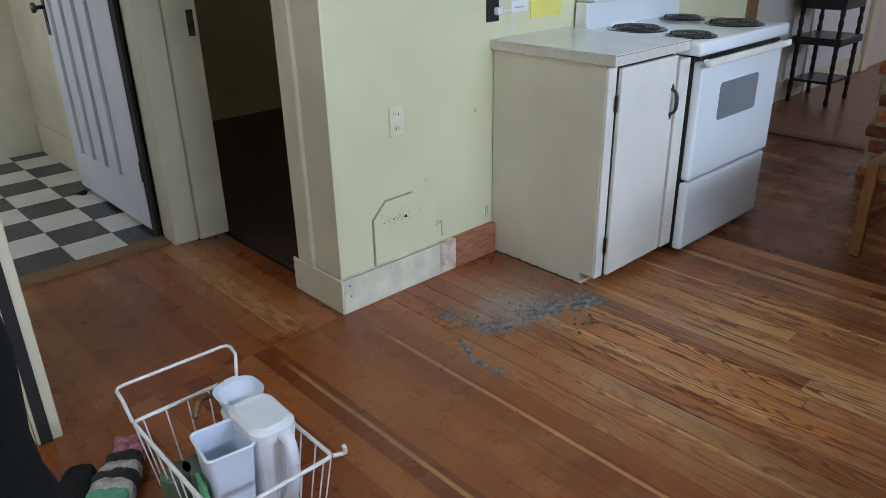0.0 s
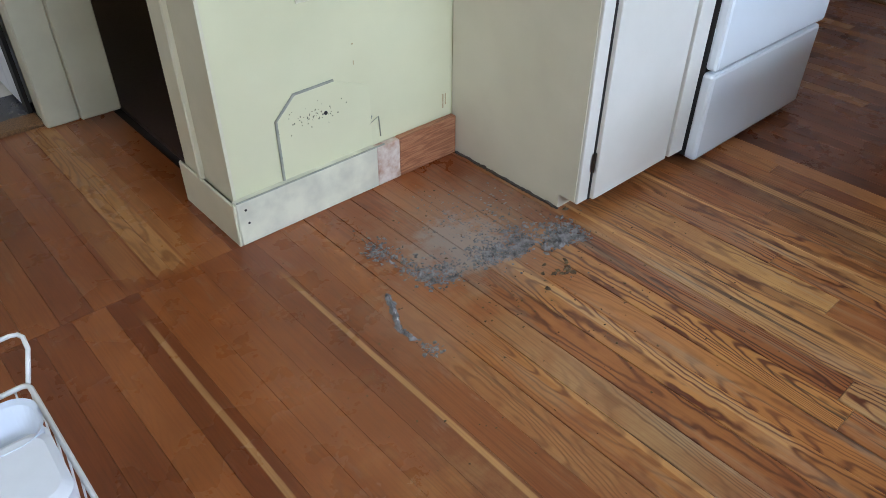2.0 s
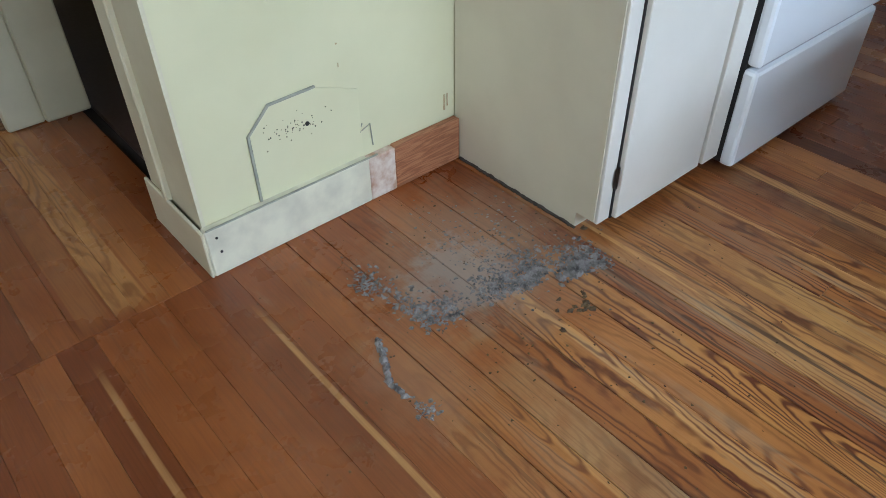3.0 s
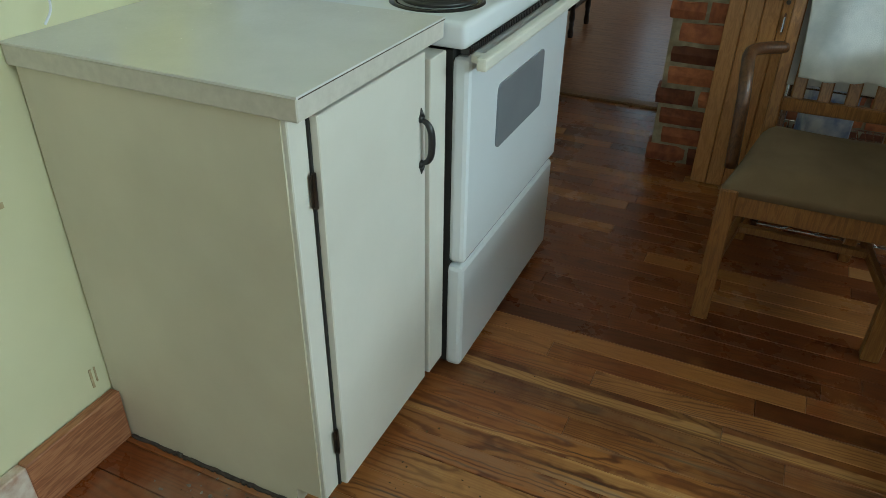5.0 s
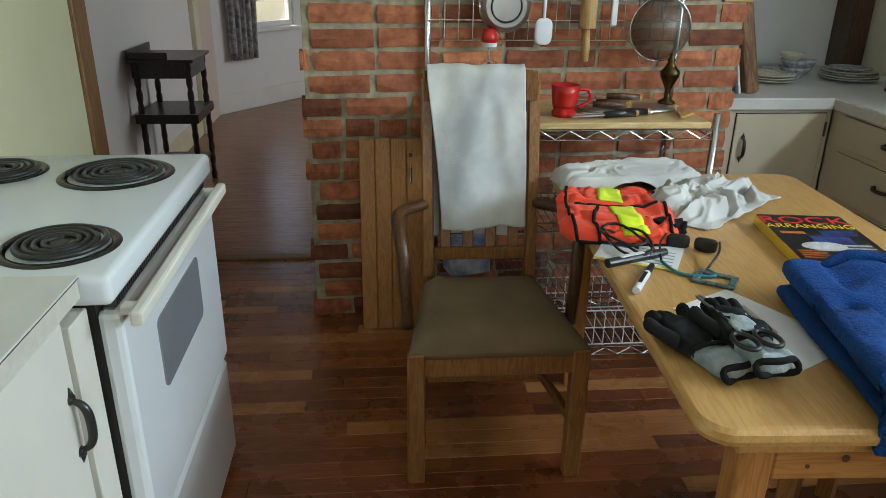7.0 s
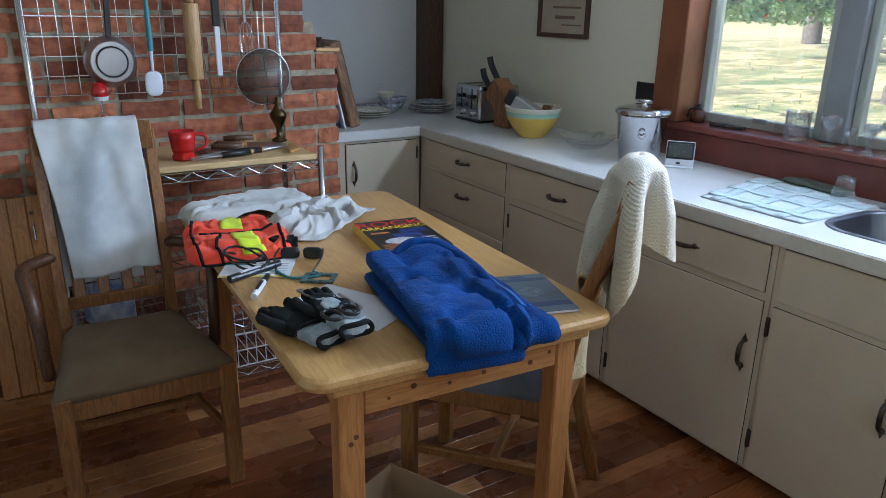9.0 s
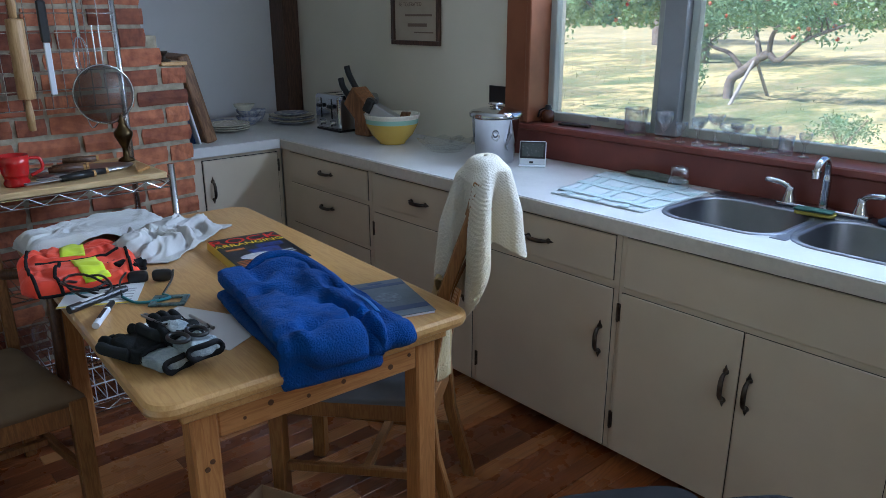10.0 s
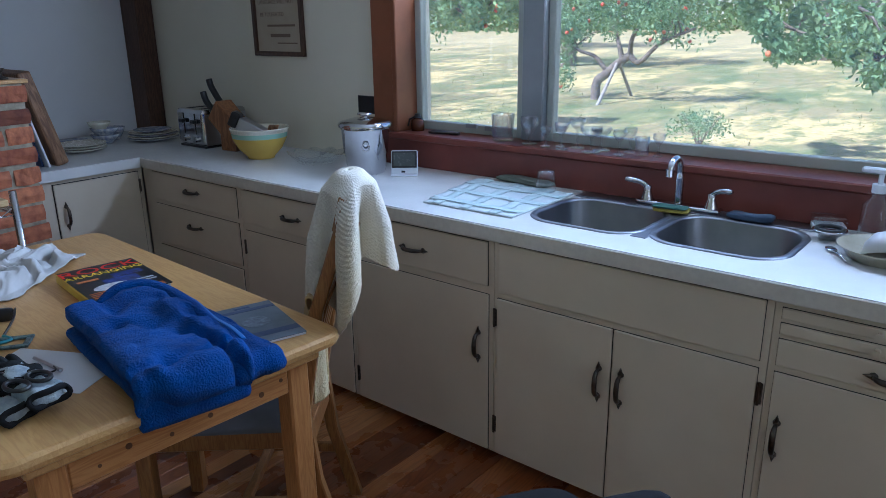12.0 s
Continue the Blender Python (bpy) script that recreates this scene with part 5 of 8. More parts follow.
def towel_side(t, w):
    return -0.010 * trough(w, -0.25 + 0.3 * t, 0.14) - 0.008 * trough(w, 0.35 - 0.2 * t, 0.12) + 0.005 * noise.noise(Vector((t * 9, w * 3, 4)))


part("fold", folded(0.235, 0.036, 0.215, 0.228, 0.048, 4, 0.005), M_BLUE_TOWEL, bt, smooth=True).matrix_basis = pose(0, 0.045, 0)
part("fold", folded(0.130, 0.040, 0.215, 0.232, 0.016, 9, 0.006, relief=towel_side), M_BLUE_TOWEL, bt, smooth=True).matrix_basis = pose(0.0, -0.080, 0.002, 0, 0, 4)
part("fold", folded(0.250, 0.050, 0.232, 0.236, 0.044, 13, 0.012, 160, 84, relief=towel_top), M_BLUE_TOWEL, bt, smooth=True).matrix_basis = pose(0.0, 0.030, 0.033, 1.5, 0, -2)
part("fold", tube(bez(((0.215, 0.075, 0.062), (0.232, 0.02, 0.082), (0.205, -0.045, 0.080), (0.11, -0.080, 0.066), (-0.02, -0.088, 0.056), (-0.13, -0.082, 0.050)), 8), [0.012 + 0.010 * math.sin(math.pi * min(1.0, q / 34)) for q in range(41)], 12), M_BLUE_TOWEL, bt, "raised folded edge", smooth=True)
m_hem = cloth("pale_blue_hem", (0.020, 0.125, 0.38), (0.012, 0.085, 0.29), 300, 9)
for k in range(2):
    part("hem", sheet(40, 3, lambda u, v, k=k: (0.13 - 0.33 * u, -0.100 + 0.030 * k - 0.012 * v + 0.012 * u, 0.066 - 0.010 * k * (1 - u) - 0.004 * v + 0.004 * math.sin(u * 9 + k) - 0.022 * max(0.0, u - 0.75)), 0.0025), m_hem, bt, "paler woven hem", smooth=True)
# books
bk = thing("music_book", 3.622, 0.183, ZT, -8, "thick paperback with black cover and red and yellow title", "book")
bk.matrix_world = bk.matrix_world @ Matrix.Diagonal((1.14, 1.05, 1.1, 1))
part("pages", box(-0.132, -0.10, 0.002, 0.132, 0.098, 0.022), M_PAPER, bk)
part("cover", box(-0.135, -0.105, 0.0225, 0.135, 0.10, 0.024), M_BLACKPL, bk, "black printed cover")
part("spine", box(-0.135, 0.0985, 0.0, 0.135, 0.103, 0.0222), plain("yellow_spine", (0.75, 0.52, 0.05), None, 6, 90, 0.4), bk, "yellow spine")
m_red = plain("red_print", (0.75, 0.03, 0.02), None, 6, 90, 0.4)
m_yel = plain("yellow_letters", (0.85, 0.62, 0.03), None, 6, 90, 0.4)
lettering("ROCK", 0.062, m_red, bk, pose(0.098, 0.0, 0.0244, 0, 0, -90), label="red title word", stretch=1.25)
lettering("ARRANGING", 0.036, m_yel, bk, pose(0.060, 0.0, 0.0246, 0, 0, -90), label="yellow title word")
def cover_print(x0, y0, x1, y1, lift, material):
    part("cover_print", box(x0, y0, 0.0241, x1, y1, 0.0241 + lift), material, bk)


m_pblue = plain("blue_print", (0.04, 0.07, 0.28), (0.015, 0.02, 0.06), 40, 90, 0.4)
m_pwhite = plain("white_print", (0.62, 0.62, 0.62), (0.36, 0.36, 0.40), 60, 90, 0.4)
m_porange = plain("orange_print", (0.62, 0.20, 0.05), (0.30, 0.07, 0.02), 60, 90, 0.4)
cover_print(0.004, -0.085, 0.035, -0.005, 0.0003, m_pblue)
cover_print(-0.045, -0.06, 0.000, 0.03, 0.0003, m_pblue)
cover_print(0.012, 0.030, 0.026, 0.085, 0.0004, m_porange)
cover_print(-0.056, -0.088, -0.049, 0.02, 0.0006, m_pwhite)
cover_print(-0.072, -0.090, -0.066, 0.005, 0.0006, m_pwhite)
part("cover_print", lathe(((0.0, 0.0242), (0.05, 0.0242), (0.05, 0.0247), (0.0, 0.0248)), 24, m=Matrix.Translation((-0.060, 0.02, 0)) @ Matrix.Diagonal((0.5, 1, 1, 1))), m_pwhite, bk)
for k in range(4):
    cover_print(-0.125 + k * 0.012, 0.03, -0.119 + k * 0.012, 0.09, 0.0004, m_porange)
cover_print(-0.128, -0.09, -0.108, 0.02, 0.0004, m_porange)
nb = thing("blue_notebook", 3.068, 0.106, ZT, 163, "worn grey-blue notebook with darker stripes", "notebook")
m_nb = plain("grey_blue_cover", (0.13, 0.155, 0.18), (0.10, 0.12, 0.145), 20, 120, 0.6)
part("pages", box(-0.122, -0.078, 0.0005, 0.122, 0.078, 0.007), M_PAPER, nb)
part("cover", box(-0.125, -0.08, 0.0072, 0.125, 0.08, 0.0088), m_nb, nb)
m_nbs = plain("dark_blue_stripe", (0.05, 0.075, 0.15), None, 20, 120, 0.6)
for x0, w in ((0.066, 0.026), (-0.095, 0.016)):
    part("stripe", box(x0, -0.079, 0.0089, x0 + w, 0.079, 0.0094), m_nbs, nb)
part("emblem", lathe(((0.0, 0.009), (0.035, 0.009), (0.035, 0.0094), (0.0, 0.0095)), 20), plain("emblem_print", (0.10, 0.12, 0.14), (0.2, 0.23, 0.26), 90, 120, 0.6), nb)
for xx in (-0.112, -0.106):
    part("print_bar", box(xx, -0.02, 0.0089, xx + 0.004, 0.02, 0.0093), m_nbs, nb)


# ---- cloths on the chairs ----
def hang(width, drop_a, drop_b, gap, seed, folds, slope=0.0, n=30, point=0.0, ruffle=0.008, skew=0.0, squeeze=0.05):
    """A towel over a rail along local y at the origin; drop_a hangs towards -x, drop_b towards +x."""
    total = drop_a + drop_b + gap * 3.14

    def f(u, v):
        y = (u - 0.5) * width
        s = v * total
        wv = noise.noise(Vector((u * folds + seed, s * 3, seed)))
        la = drop_a + point * abs(2 * u - 1) ** 2
        if s < drop_a:
            d = (drop_a - s) / drop_a
            x, z = -gap - slope * d * drop_a - 0.012 * d * math.sin(u * folds * 2.6 + seed), -d * la
        elif s < drop_a + gap * 3.14:
            a = (s - drop_a) / gap
            x, z = -gap * math.cos(a), gap * math.sin(a)
        else:
            d = (s - drop_a - gap * 3.14) / max(drop_b, 1e-3)
            x, z = gap - slope * d * drop_b + 0.014 * d * math.sin(u * folds * 2.2 + seed + 1), -d * (drop_b + point * abs(2 * u - 1) ** 2)
        fine = noise.noise(Vector((u * folds * 2.3 + s * 4, s * 5, seed + 3)))
        side = skew * abs(z) * (1 if s < drop_a else 0)
        crease = -ruffle * 0.55 * math.exp(-((u - 0.40 + 1.1 * z) * 9) ** 2) - ruffle * 0.45 * math.exp(-((u - 0.30 - 0.5 * z) * 11) ** 2) + ruffle * 0.3 * noise.noise(Vector((u * 4, s * 8, seed + 9)))
        return (x + wv * ruffle + fine * ruffle * 0.6 + crease, y * (1 - squeeze * abs(z)) + side + wv * 0.006, z + 0.006 * noise.noise(Vector((u * 5, s * 4, seed))))
    return sheet(n, n * 2, f, 0.004)


M_STAIN_TOWEL = cloth("stained_white_towel", (0.66, 0.66, 0.63), (0.40, 0.42, 0.43), 420, 5.5, relief=0.5, dist=0.003)
solo("hanging_towel", hang(0.295, 0.455, 0.50, 0.034, 4, 2, 0.15, 72, 0.0, 0.013, -0.055, 0.22), M_STAIN_TOWEL, pose(4.268, 0.960, 1.066), "white stained towel hanging over the armchair's back", "towel")
# the yellow of the mix holds both stains and the shading in the folds
m_waf = cloth("waffle_cotton", (0.64, 0.54, 0.36), (0.68, 0.65, 0.58), 170, 3.5, relief=0.9, dist=0.0035)


def drape(seed):
    """A waffle cloth thrown over a post: a small dome that opens into deep folds, with a ragged hem."""
    def f(u, v):
        a = u * 2 * math.pi
        r = 0.004 + 0.074 * min(1.0, v * 5.0) ** 0.5 + 0.040 * v
        deep = min(1.0, max(0.0, (v - 0.10) / 0.5))
        wave = math.sin(a * 4 + seed)
        fold = 1 + (0.02 + 0.42 * deep) * math.copysign(abs(wave) ** 0.7, wave) + 0.09 * math.sin(a * 7 + 2 * seed + v * 2) * deep
        drop = 0.345 + 0.085 * math.sin(a - 1.83) + 0.055 * math.sin(a * 3 + 1.0)
        z = -drop * v ** 1.25 if v > 0.12 else -drop * 0.12 ** 1.25 * (v / 0.12) ** 2
        cell = 0.0019 * math.sin(u * 2 * math.pi * 52) * math.sin(v * math.pi * 60) * min(1.0, v * 4)
        r = r * fold + cell
        return (r * math.cos(a) * 0.78, r * math.sin(a) * 1.15, z + 0.5 * cell)
    return sheet(240, 130, f, 0.0035)


solo("waffle_dishcloth", drape(1.3), m_waf, pose(3.021, -0.188, 1.102, 0, 0, 218) @ Matrix.Diagonal((0.96, 1.14, 0.90, 1)), "cream waffle-weave dishcloth hanging over the chair's back", "dishcloth")
solo("yellow_dishcloth", hang(0.13, 0.30, 0.05, 0.012, 3, 3), cloth("yellowed_waffle", (0.55, 0.40, 0.17), (0.60, 0.50, 0.30), 130, 4, relief=1.0, dist=0.005), pose(3.09, -0.10, 0.77, 0, 0, 38), "yellowed dishcloth hanging inside the chair's back", "dishcloth")
bx = thing("cardboard_box", 3.13, 0.42, 0, 25, "open brown cardboard box on the floor under the table", "box")
m_card = plain("cardboard", (0.34, 0.22, 0.12), (0.28, 0.17, 0.09), 6, 90, 0.8)
for b in ((-0.15, -0.11, 0, 0.15, -0.106, 0.2), (-0.15, 0.106, 0, 0.15, 0.11, 0.2), (-0.15, -0.106, 0, -0.146, 0.106, 0.2), (0.146, -0.106, 0, 0.15, 0.106, 0.2), (-0.146, -0.106, 0, 0.146, 0.106, 0.004)):
    part("panel", box(*b), m_card, bx)
# dark chair near the walk
bc = thing("black_chair", 2.12, 0.17, 0, 58, "black padded chair with a rounded back", "chair")
part("back", slab(0.40, 0.06, 0.34, 3, 0.002, 0.45, 40, 16), M_BLACKCLOTH, bc, smooth=True).matrix_basis = pose(0, 0, 0.36)
part("seat", slab(0.40, 0.38, 0.07, 4, 0.002, 0.4, 40, 12), M_BLACKCLOTH, bc, smooth=True).matrix_basis = pose(0, -0.22, 0.38)
for s in (-1, 1):
    part("leg", cyl((s * 0.17, -0.38, 0), (s * 0.17, -0.36, 0.40), 0.013, None, 10), M_BLACKPL, bc)
    part("leg", cyl((s * 0.17, 0.02, 0), (s * 0.17, 0.0, 0.44), 0.013, None, 10), M_BLACKPL, bc)
# ---- on the worktop and round the sink ----
ZC = 0.857
M_GLASS = thin_glass("clear_glass", (0.95, 0.965, 0.975), 0.04, 0.7)
M_BOWL = plain("yellow_glaze", (0.62, 0.42, 0.08), (0.55, 0.36, 0.06), 5, 100, 0.2)
M_MINT = plain("mint_glaze", (0.30, 0.50, 0.38), None, 5, 100, 0.2)
M_CREAM = plain("cream_glaze", (0.68, 0.64, 0.52), None, 5, 100, 0.25)
M_CHINA = plain("blue_white_china", (0.60, 0.60, 0.60), (0.16, 0.2, 0.34), 45, 100, 0.2)
M_BLOCK = wood("block_wood", (0.16, 0.06, 0.02), (0.26, 0.11, 0.04), (0.34, 0.16, 0.06), (14, 14, 2), 0.4)
M_BOARD = wood("old_board", (0.10, 0.045, 0.018), (0.20, 0.095, 0.038), (0.29, 0.15, 0.065), (14, 14, 2), 0.5)

ib = thing("ice_bucket", 3.84, -1.065, ZC, 0, "polished steel ice bucket with a lid", "bucket")
part("body", lathe(((0.0, 0.0), (0.078, 0.0), (0.082, 0.004), (0.088, 0.080), (0.093, 0.084), (0.102, 0.185), (0.106, 0.192), (0.098, 0.19), (0.0, 0.18)), 40), M_CHROME, ib, smooth=True)
lid = part("lid", lathe(((0.112, 0.193), (0.113, 0.205), (0.104, 0.214), (0.06, 0.226), (0.03, 0.229), (0.0, 0.230)), 40), M_CHROME, ib, smooth=True)
part("knob", lathe(((0.012, 0.228), (0.01, 0.236), (0.032, 0.242), (0.03, 0.249), (0.0, 0.251)), 24), M_CHROME, lid, smooth=True)
part("ring_handle", tube([Vector((-0.074 + 0.010 * math.cos(k), 0.074 + 0.010 * math.cos(k), 0.12 + 0.016 * math.sin(k))) for k in [q * 2 * math.pi / 20 for q in range(20)]], 0.0028, 6, closed=True), M_CHROME, ib, smooth=True)
ck = thing("table_clock", 3.665, -1.11, ZC, 218, "small white and black digital clock leaning back", "clock")
m = pose(0, 0, 0, 14, 0, 180)
part("case", box(-0.055, -0.012, 0.0, 0.055, 0.012, 0.10, 0.004, m=m), M_WHITEPL, ck)
part("bezel", box(-0.052, 0.0122, 0.028, 0.052, 0.0145, 0.097, 0.001, m=m), M_BLACKPL, ck)
part("screen", box(-0.044, 0.0146, 0.036, 0.044, 0.0156, 0.09, m=m), plain("lcd", (0.09, 0.10, 0.095), None, 5, 90, 0.25), ck)
part("button", box(-0.004, 0.0122, 0.008, 0.012, 0.0145, 0.016, m=m), M_BLACKPL, ck)
part("stand", box(-0.055, -0.04, 0.0, 0.055, 0.03, 0.004, 0.001), M_WHITEPL, ck)
mb = thing("mixing_bowl", 4.50, -1.02, ZC, 0, "yellow mixing bowl with mint and cream bands", "bowl")
part("bowl", lathe(((0.0, 0.0), (0.062, 0.0), (0.064, 0.008), (0.10, 0.045), (0.124, 0.09), (0.127, 0.10)), 40), M_BOWL, mb, smooth=True)
part("band", lathe(((0.1272, 0.10), (0.1305, 0.122)), 40), M_MINT, mb, "mint green band", smooth=True)
part("rim", lathe(((0.1305, 0.1222), (0.134, 0.134), (0.138, 0.140), (0.136, 0.145), (0.128, 0.14), (0.10, 0.06), (0.0, 0.02)), 40), M_CREAM, mb, "cream rim", smooth=True)
gr = thing("box_grater", 4.52, -1.03, ZC + 0.06, 30, "steel grater with black handle standing in the bowl", "grater")
bm = bmesh.new()
m = Matrix.Translation((0, 0, 0.055)) @ Matrix.Rotation(radians(62), 4, 'Y')
box(-0.03, -0.035, -0.07, 0.03, 0.035, 0.10, 0.004, bm=bm, m=m)
part("body", bm, M_STEEL, gr)
part("handle", box(-0.04, -0.03, 0.102, 0.035, 0.03, 0.15, 0.012, 2, m=m), M_BLACKPL, gr)
part("spatula", bar(((-0.06, 0.03, 0.0), (-0.1, 0.05, 0.1)), 0.01, 0.05), M_BOARD, gr)
gd = thing("glass_dish", 4.15, -1.06, ZC, 0, "pressed clear glass dish with scalloped rim", "dish")
bm = bmesh.new()
rings = []
for r, z in ((0.0, 0.004), (0.07, 0.004), (0.085, 0.012), (0.125, 0.05), (0.13, 0.053), (0.122, 0.05), (0.08, 0.018), (0.0, 0.012)):
    rings.append([bm.verts.new(((r + (0.006 * math.cos(i * 2 * math.pi / 6) if r > 0.1 else 0)) * math.cos(2 * math.pi * i / 60), (r + (0.006 * math.cos(i * 2 * math.pi / 6) if r > 0.1 else 0)) * math.sin(2 * math.pi * i / 60), z + (0.005 * math.cos(i * 2 * math.pi / 6) if r > 0.1 else 0))) for i in range(60)])
for a, b in zip(rings, rings[1:]):
    for i in range(60):
        bm.faces.new((a[i], a[(i + 1) % 60], b[(i + 1) % 60], b[i]))
part("bowl", bm, M_GLASS, gd, smooth=True)
kb = thing("knife_block", 4.79, -1.085, ZC, 4, "wooden knife block with two black-handled knives", "knife block")
part("foot", box(-0.055, -0.048, 0, 0.055, 0.048, 0.085, 0.004), M_BLOCK, kb)
m = Matrix.Translation((-0.062, 0, 0.062)) @ Matrix.Rotation(radians(50), 4, 'Y')
part("block", box(-0.06, -0.05, 0.0, 0.06, 0.05, 0.215, 0.005, m=m), M_BLOCK, kb)
for x, y, b in ((-0.02, -0.015, 0.03), (0.025, 0.02, 0.0)):
    k = part("knife_handle", tube([m @ Vector(p) for p in bez(((x, y, 0.212), (x - 0.004, y, 0.26), (x - 0.010 - b * 0.3, y, 0.30 + b), (x - 0.03 - b * 0.3, y, 0.335 + b)), 5)], 0.0165, 10), M_BLACKPL, kb, smooth=True)
    for q in (0.235, 0.265):
        part("rivet", cyl(m @ Vector((x - 0.002, y - 0.0172, q)), m @ Vector((x - 0.002, y + 0.0172, q)), 0.003, None, 8), M_CHROME, k)
to = thing("toaster", 5.05, -1.135, ZC, 0, "shiny chrome two-slot toaster on the worktop", "toaster")
part("body", box(-0.12, -0.135, 0.012, 0.12, 0.135, 0.195, 0.02, 4), M_CHROME, to)
part("base", box(-0.115, -0.13, 0.0, 0.115, 0.13, 0.0115, 0.003), M_BLACKPL, to)
for s in (-1, 1):
    part("slot", box(s * 0.055 - 0.015, -0.10, 0.1945, s * 0.055 + 0.015, 0.10, 0.1958), M_DARK, to)
    part("lever", box(s * 0.05 - 0.018, 0.134, 0.125, s * 0.05 + 0.018, 0.158, 0.145, 0.005), M_BLACKPL, to)
    part("lever_track", box(s * 0.05 - 0.004, 0.1352, 0.07, s * 0.05 + 0.004, 0.1362, 0.175), M_DARK, to)
    part("dial", cyl((s * 0.05, 0.134, 0.045), (s * 0.05, 0.152, 0.045), 0.016, None, 16), M_CHROME, to)
part("side_panel", box(-0.122, -0.125, 0.014, -0.1202, 0.125, 0.17, 0.0005), M_STEEL, to, "brushed steel side")


def plate(x, y, z, r, material, name="plate", label="", group=""):
    o = solo(name, lathe(((0.0, 0.0), (r * 0.55, 0.0), (r * 0.62, 0.004), (r * 0.98, 0.014), (r, 0.017), (r * 0.97, 0.018), (r * 0.6, 0.008), (0.0, 0.005)), 36), material, pose(x, y, z), label, "plate", group=group)
    return o


for i, (r, mt) in enumerate(((0.135, M_CHINA), (0.135, M_CREAM), (0.13, M_CHINA), (0.13, M_CREAM), (0.10, M_CHINA))):
    plate(5.46, -1.02, ZC + i * 0.011, r, mt, label="stacked plate with a patterned blue rim", group="stacked plates")
for i in range(3):
    plate(5.42, -0.60, ZC + i * 0.012, 0.12, M_CREAM, label="cream dinner plate stacked beside the chimney", group="plates beside the chimney")


def bowl(x, y, z, r, h, material, label, rz=0, tip=0):
    return solo("small_bowl", lathe(((0.0, 0.0), (r * 0.45, 0.0), (r * 0.5, 0.006), (r * 0.9, h * 0.7), (r, h), (r * 0.95, h), (r * 0.5, h * 0.2), (0.0, 0.006)), 28), material, pose(x, y, z, tip, 0, rz), label, "bowl", group="bowls beside the plates")


bowl(5.56, -0.80, ZC, 0.075, 0.05, M_CHINA, "blue and white patterned bowl")
bowl(5.56, -0.80, ZC + 0.035, 0.072, 0.05, M_CHINA, "blue and white patterned bowl")
bowl(5.57, -0.78, ZC + 0.072, 0.06, 0.045, M_CREAM, "small cream bowl on the stack")
bowl(5.66, -0.90, ZC, 0.06, 0.07, M_CHINA, "blue and white cup beside the bowls")
plate(5.70, -0.66, ZC, 0.11, M_CHINA, label="patterned plate at the wall")
solo("brown_cloth", crumple(0.2, 0.14, 0.05, 33, 24), cloth("brown_check", (0.25, 0.13, 0.08), (0.45, 0.36, 0.28), 300, 20), pose(5.72, -0.50, ZC), "brown checked cloth in the corner", "cloth")


def leaning_board(name, y, w, h, t, foot, lean, material, label, rnd):
    bm = box(-t / 2, -w / 2, 0, t / 2, w / 2, h, rnd, 2)
    o = solo(name, bm, material, Matrix.Translation((foot, y, ZC)) @ Matrix.Rotation(radians(lean), 4, 'X'), label, "cutting board", smooth=False, group="boards beside the chimney")
    return o


leaning_board("cutting_board", -0.365, 0.062, 0.435, 0.30, 5.25, -14, M_BOARD, "thick dark wooden board standing beside the chimney", 0.012)
leaning_board("cutting_board", -0.300, 0.010, 0.25, 0.26, 5.22, -13, M_WHITEPL, "thin white plastic board standing on edge", 0.003)
leaning_board("cutting_board", -0.284, 0.008, 0.27, 0.24, 5.24, -12, plain("blue_plastic", (0.03, 0.07, 0.20), None, 5, 90, 0.4), "thin blue plastic board standing on edge", 0.003)
# ledge on the chimney's shoulder
lg = thing("ledge_board", 4.95, -0.13, 1.247, 0, "small wooden board on the chimney's shoulder", "board")
part("board", box(-0.06, -0.06, 0.0, 0.20, 0.055, 0.016, 0.002), M_TABLE, lg)
cd = thing("candle_holder", 4.95, -0.11, 1.2635, 0, "small dark metal candle holder", "candle holder")
part("base", lathe(((0.0, 0), (0.03, 0), (0.028, 0.006), (0.01, 0.012), (0.009, 0.028), (0.016, 0.034), (0.02, 0.045), (0.0, 0.045)), 20), M_OLDMETAL, cd, smooth=True)

# wall outlet behind the bucket, framed notice
ol = thing("wall_outlet", 4.055, -1.299, 1.105, 0, "black outlet plate on the kitchen wall", "outlet")
part("plate", box(-0.055, 0, -0.04, 0.055, 0.006, 0.04, 0.002), M_BLACKPL, ol)
fr = thing("framed_notice", 4.64, -1.299, 1.31, 0, "brown paper notice in a dark wooden frame", "picture")
part("backing", box(-0.175, 0.001, 0.01, 0.175, 0.006, 0.49), plain("aged_paper", (0.44, 0.37, 0.28), (0.38, 0.31, 0.22), 6, 90, 0.7), fr, "aged brown paper")
for b in ((-0.19, 0.0, 0.19, 0.022), (-0.19, 0.478, 0.19, 0.50), (-0.19, 0.022, -0.168, 0.478), (0.168, 0.022, 0.19, 0.478)):
    part("rail", box(b[0], 0.0, b[1], b[2], 0.02, b[3], 0.002), M_DARKWOOD, fr, "dark wooden frame rail")
m_ink = plain("faded_brown_ink", (0.17, 0.115, 0.08), None, 6, 90, 0.7)
m_redink = plain("faded_red_ink", (0.30, 0.10, 0.07), None, 6, 90, 0.7)
lettering("LANGUAGE WILL NOT", 0.0265, m_ink, fr, pose(0.012, 0.0065, 0.255, 90, 0, 180), label="faded printed words")
lettering("BE TOLERATED", 0.0265, m_ink, fr, pose(0.045, 0.0065, 0.197, 90, 0, 180), label="faded printed words")
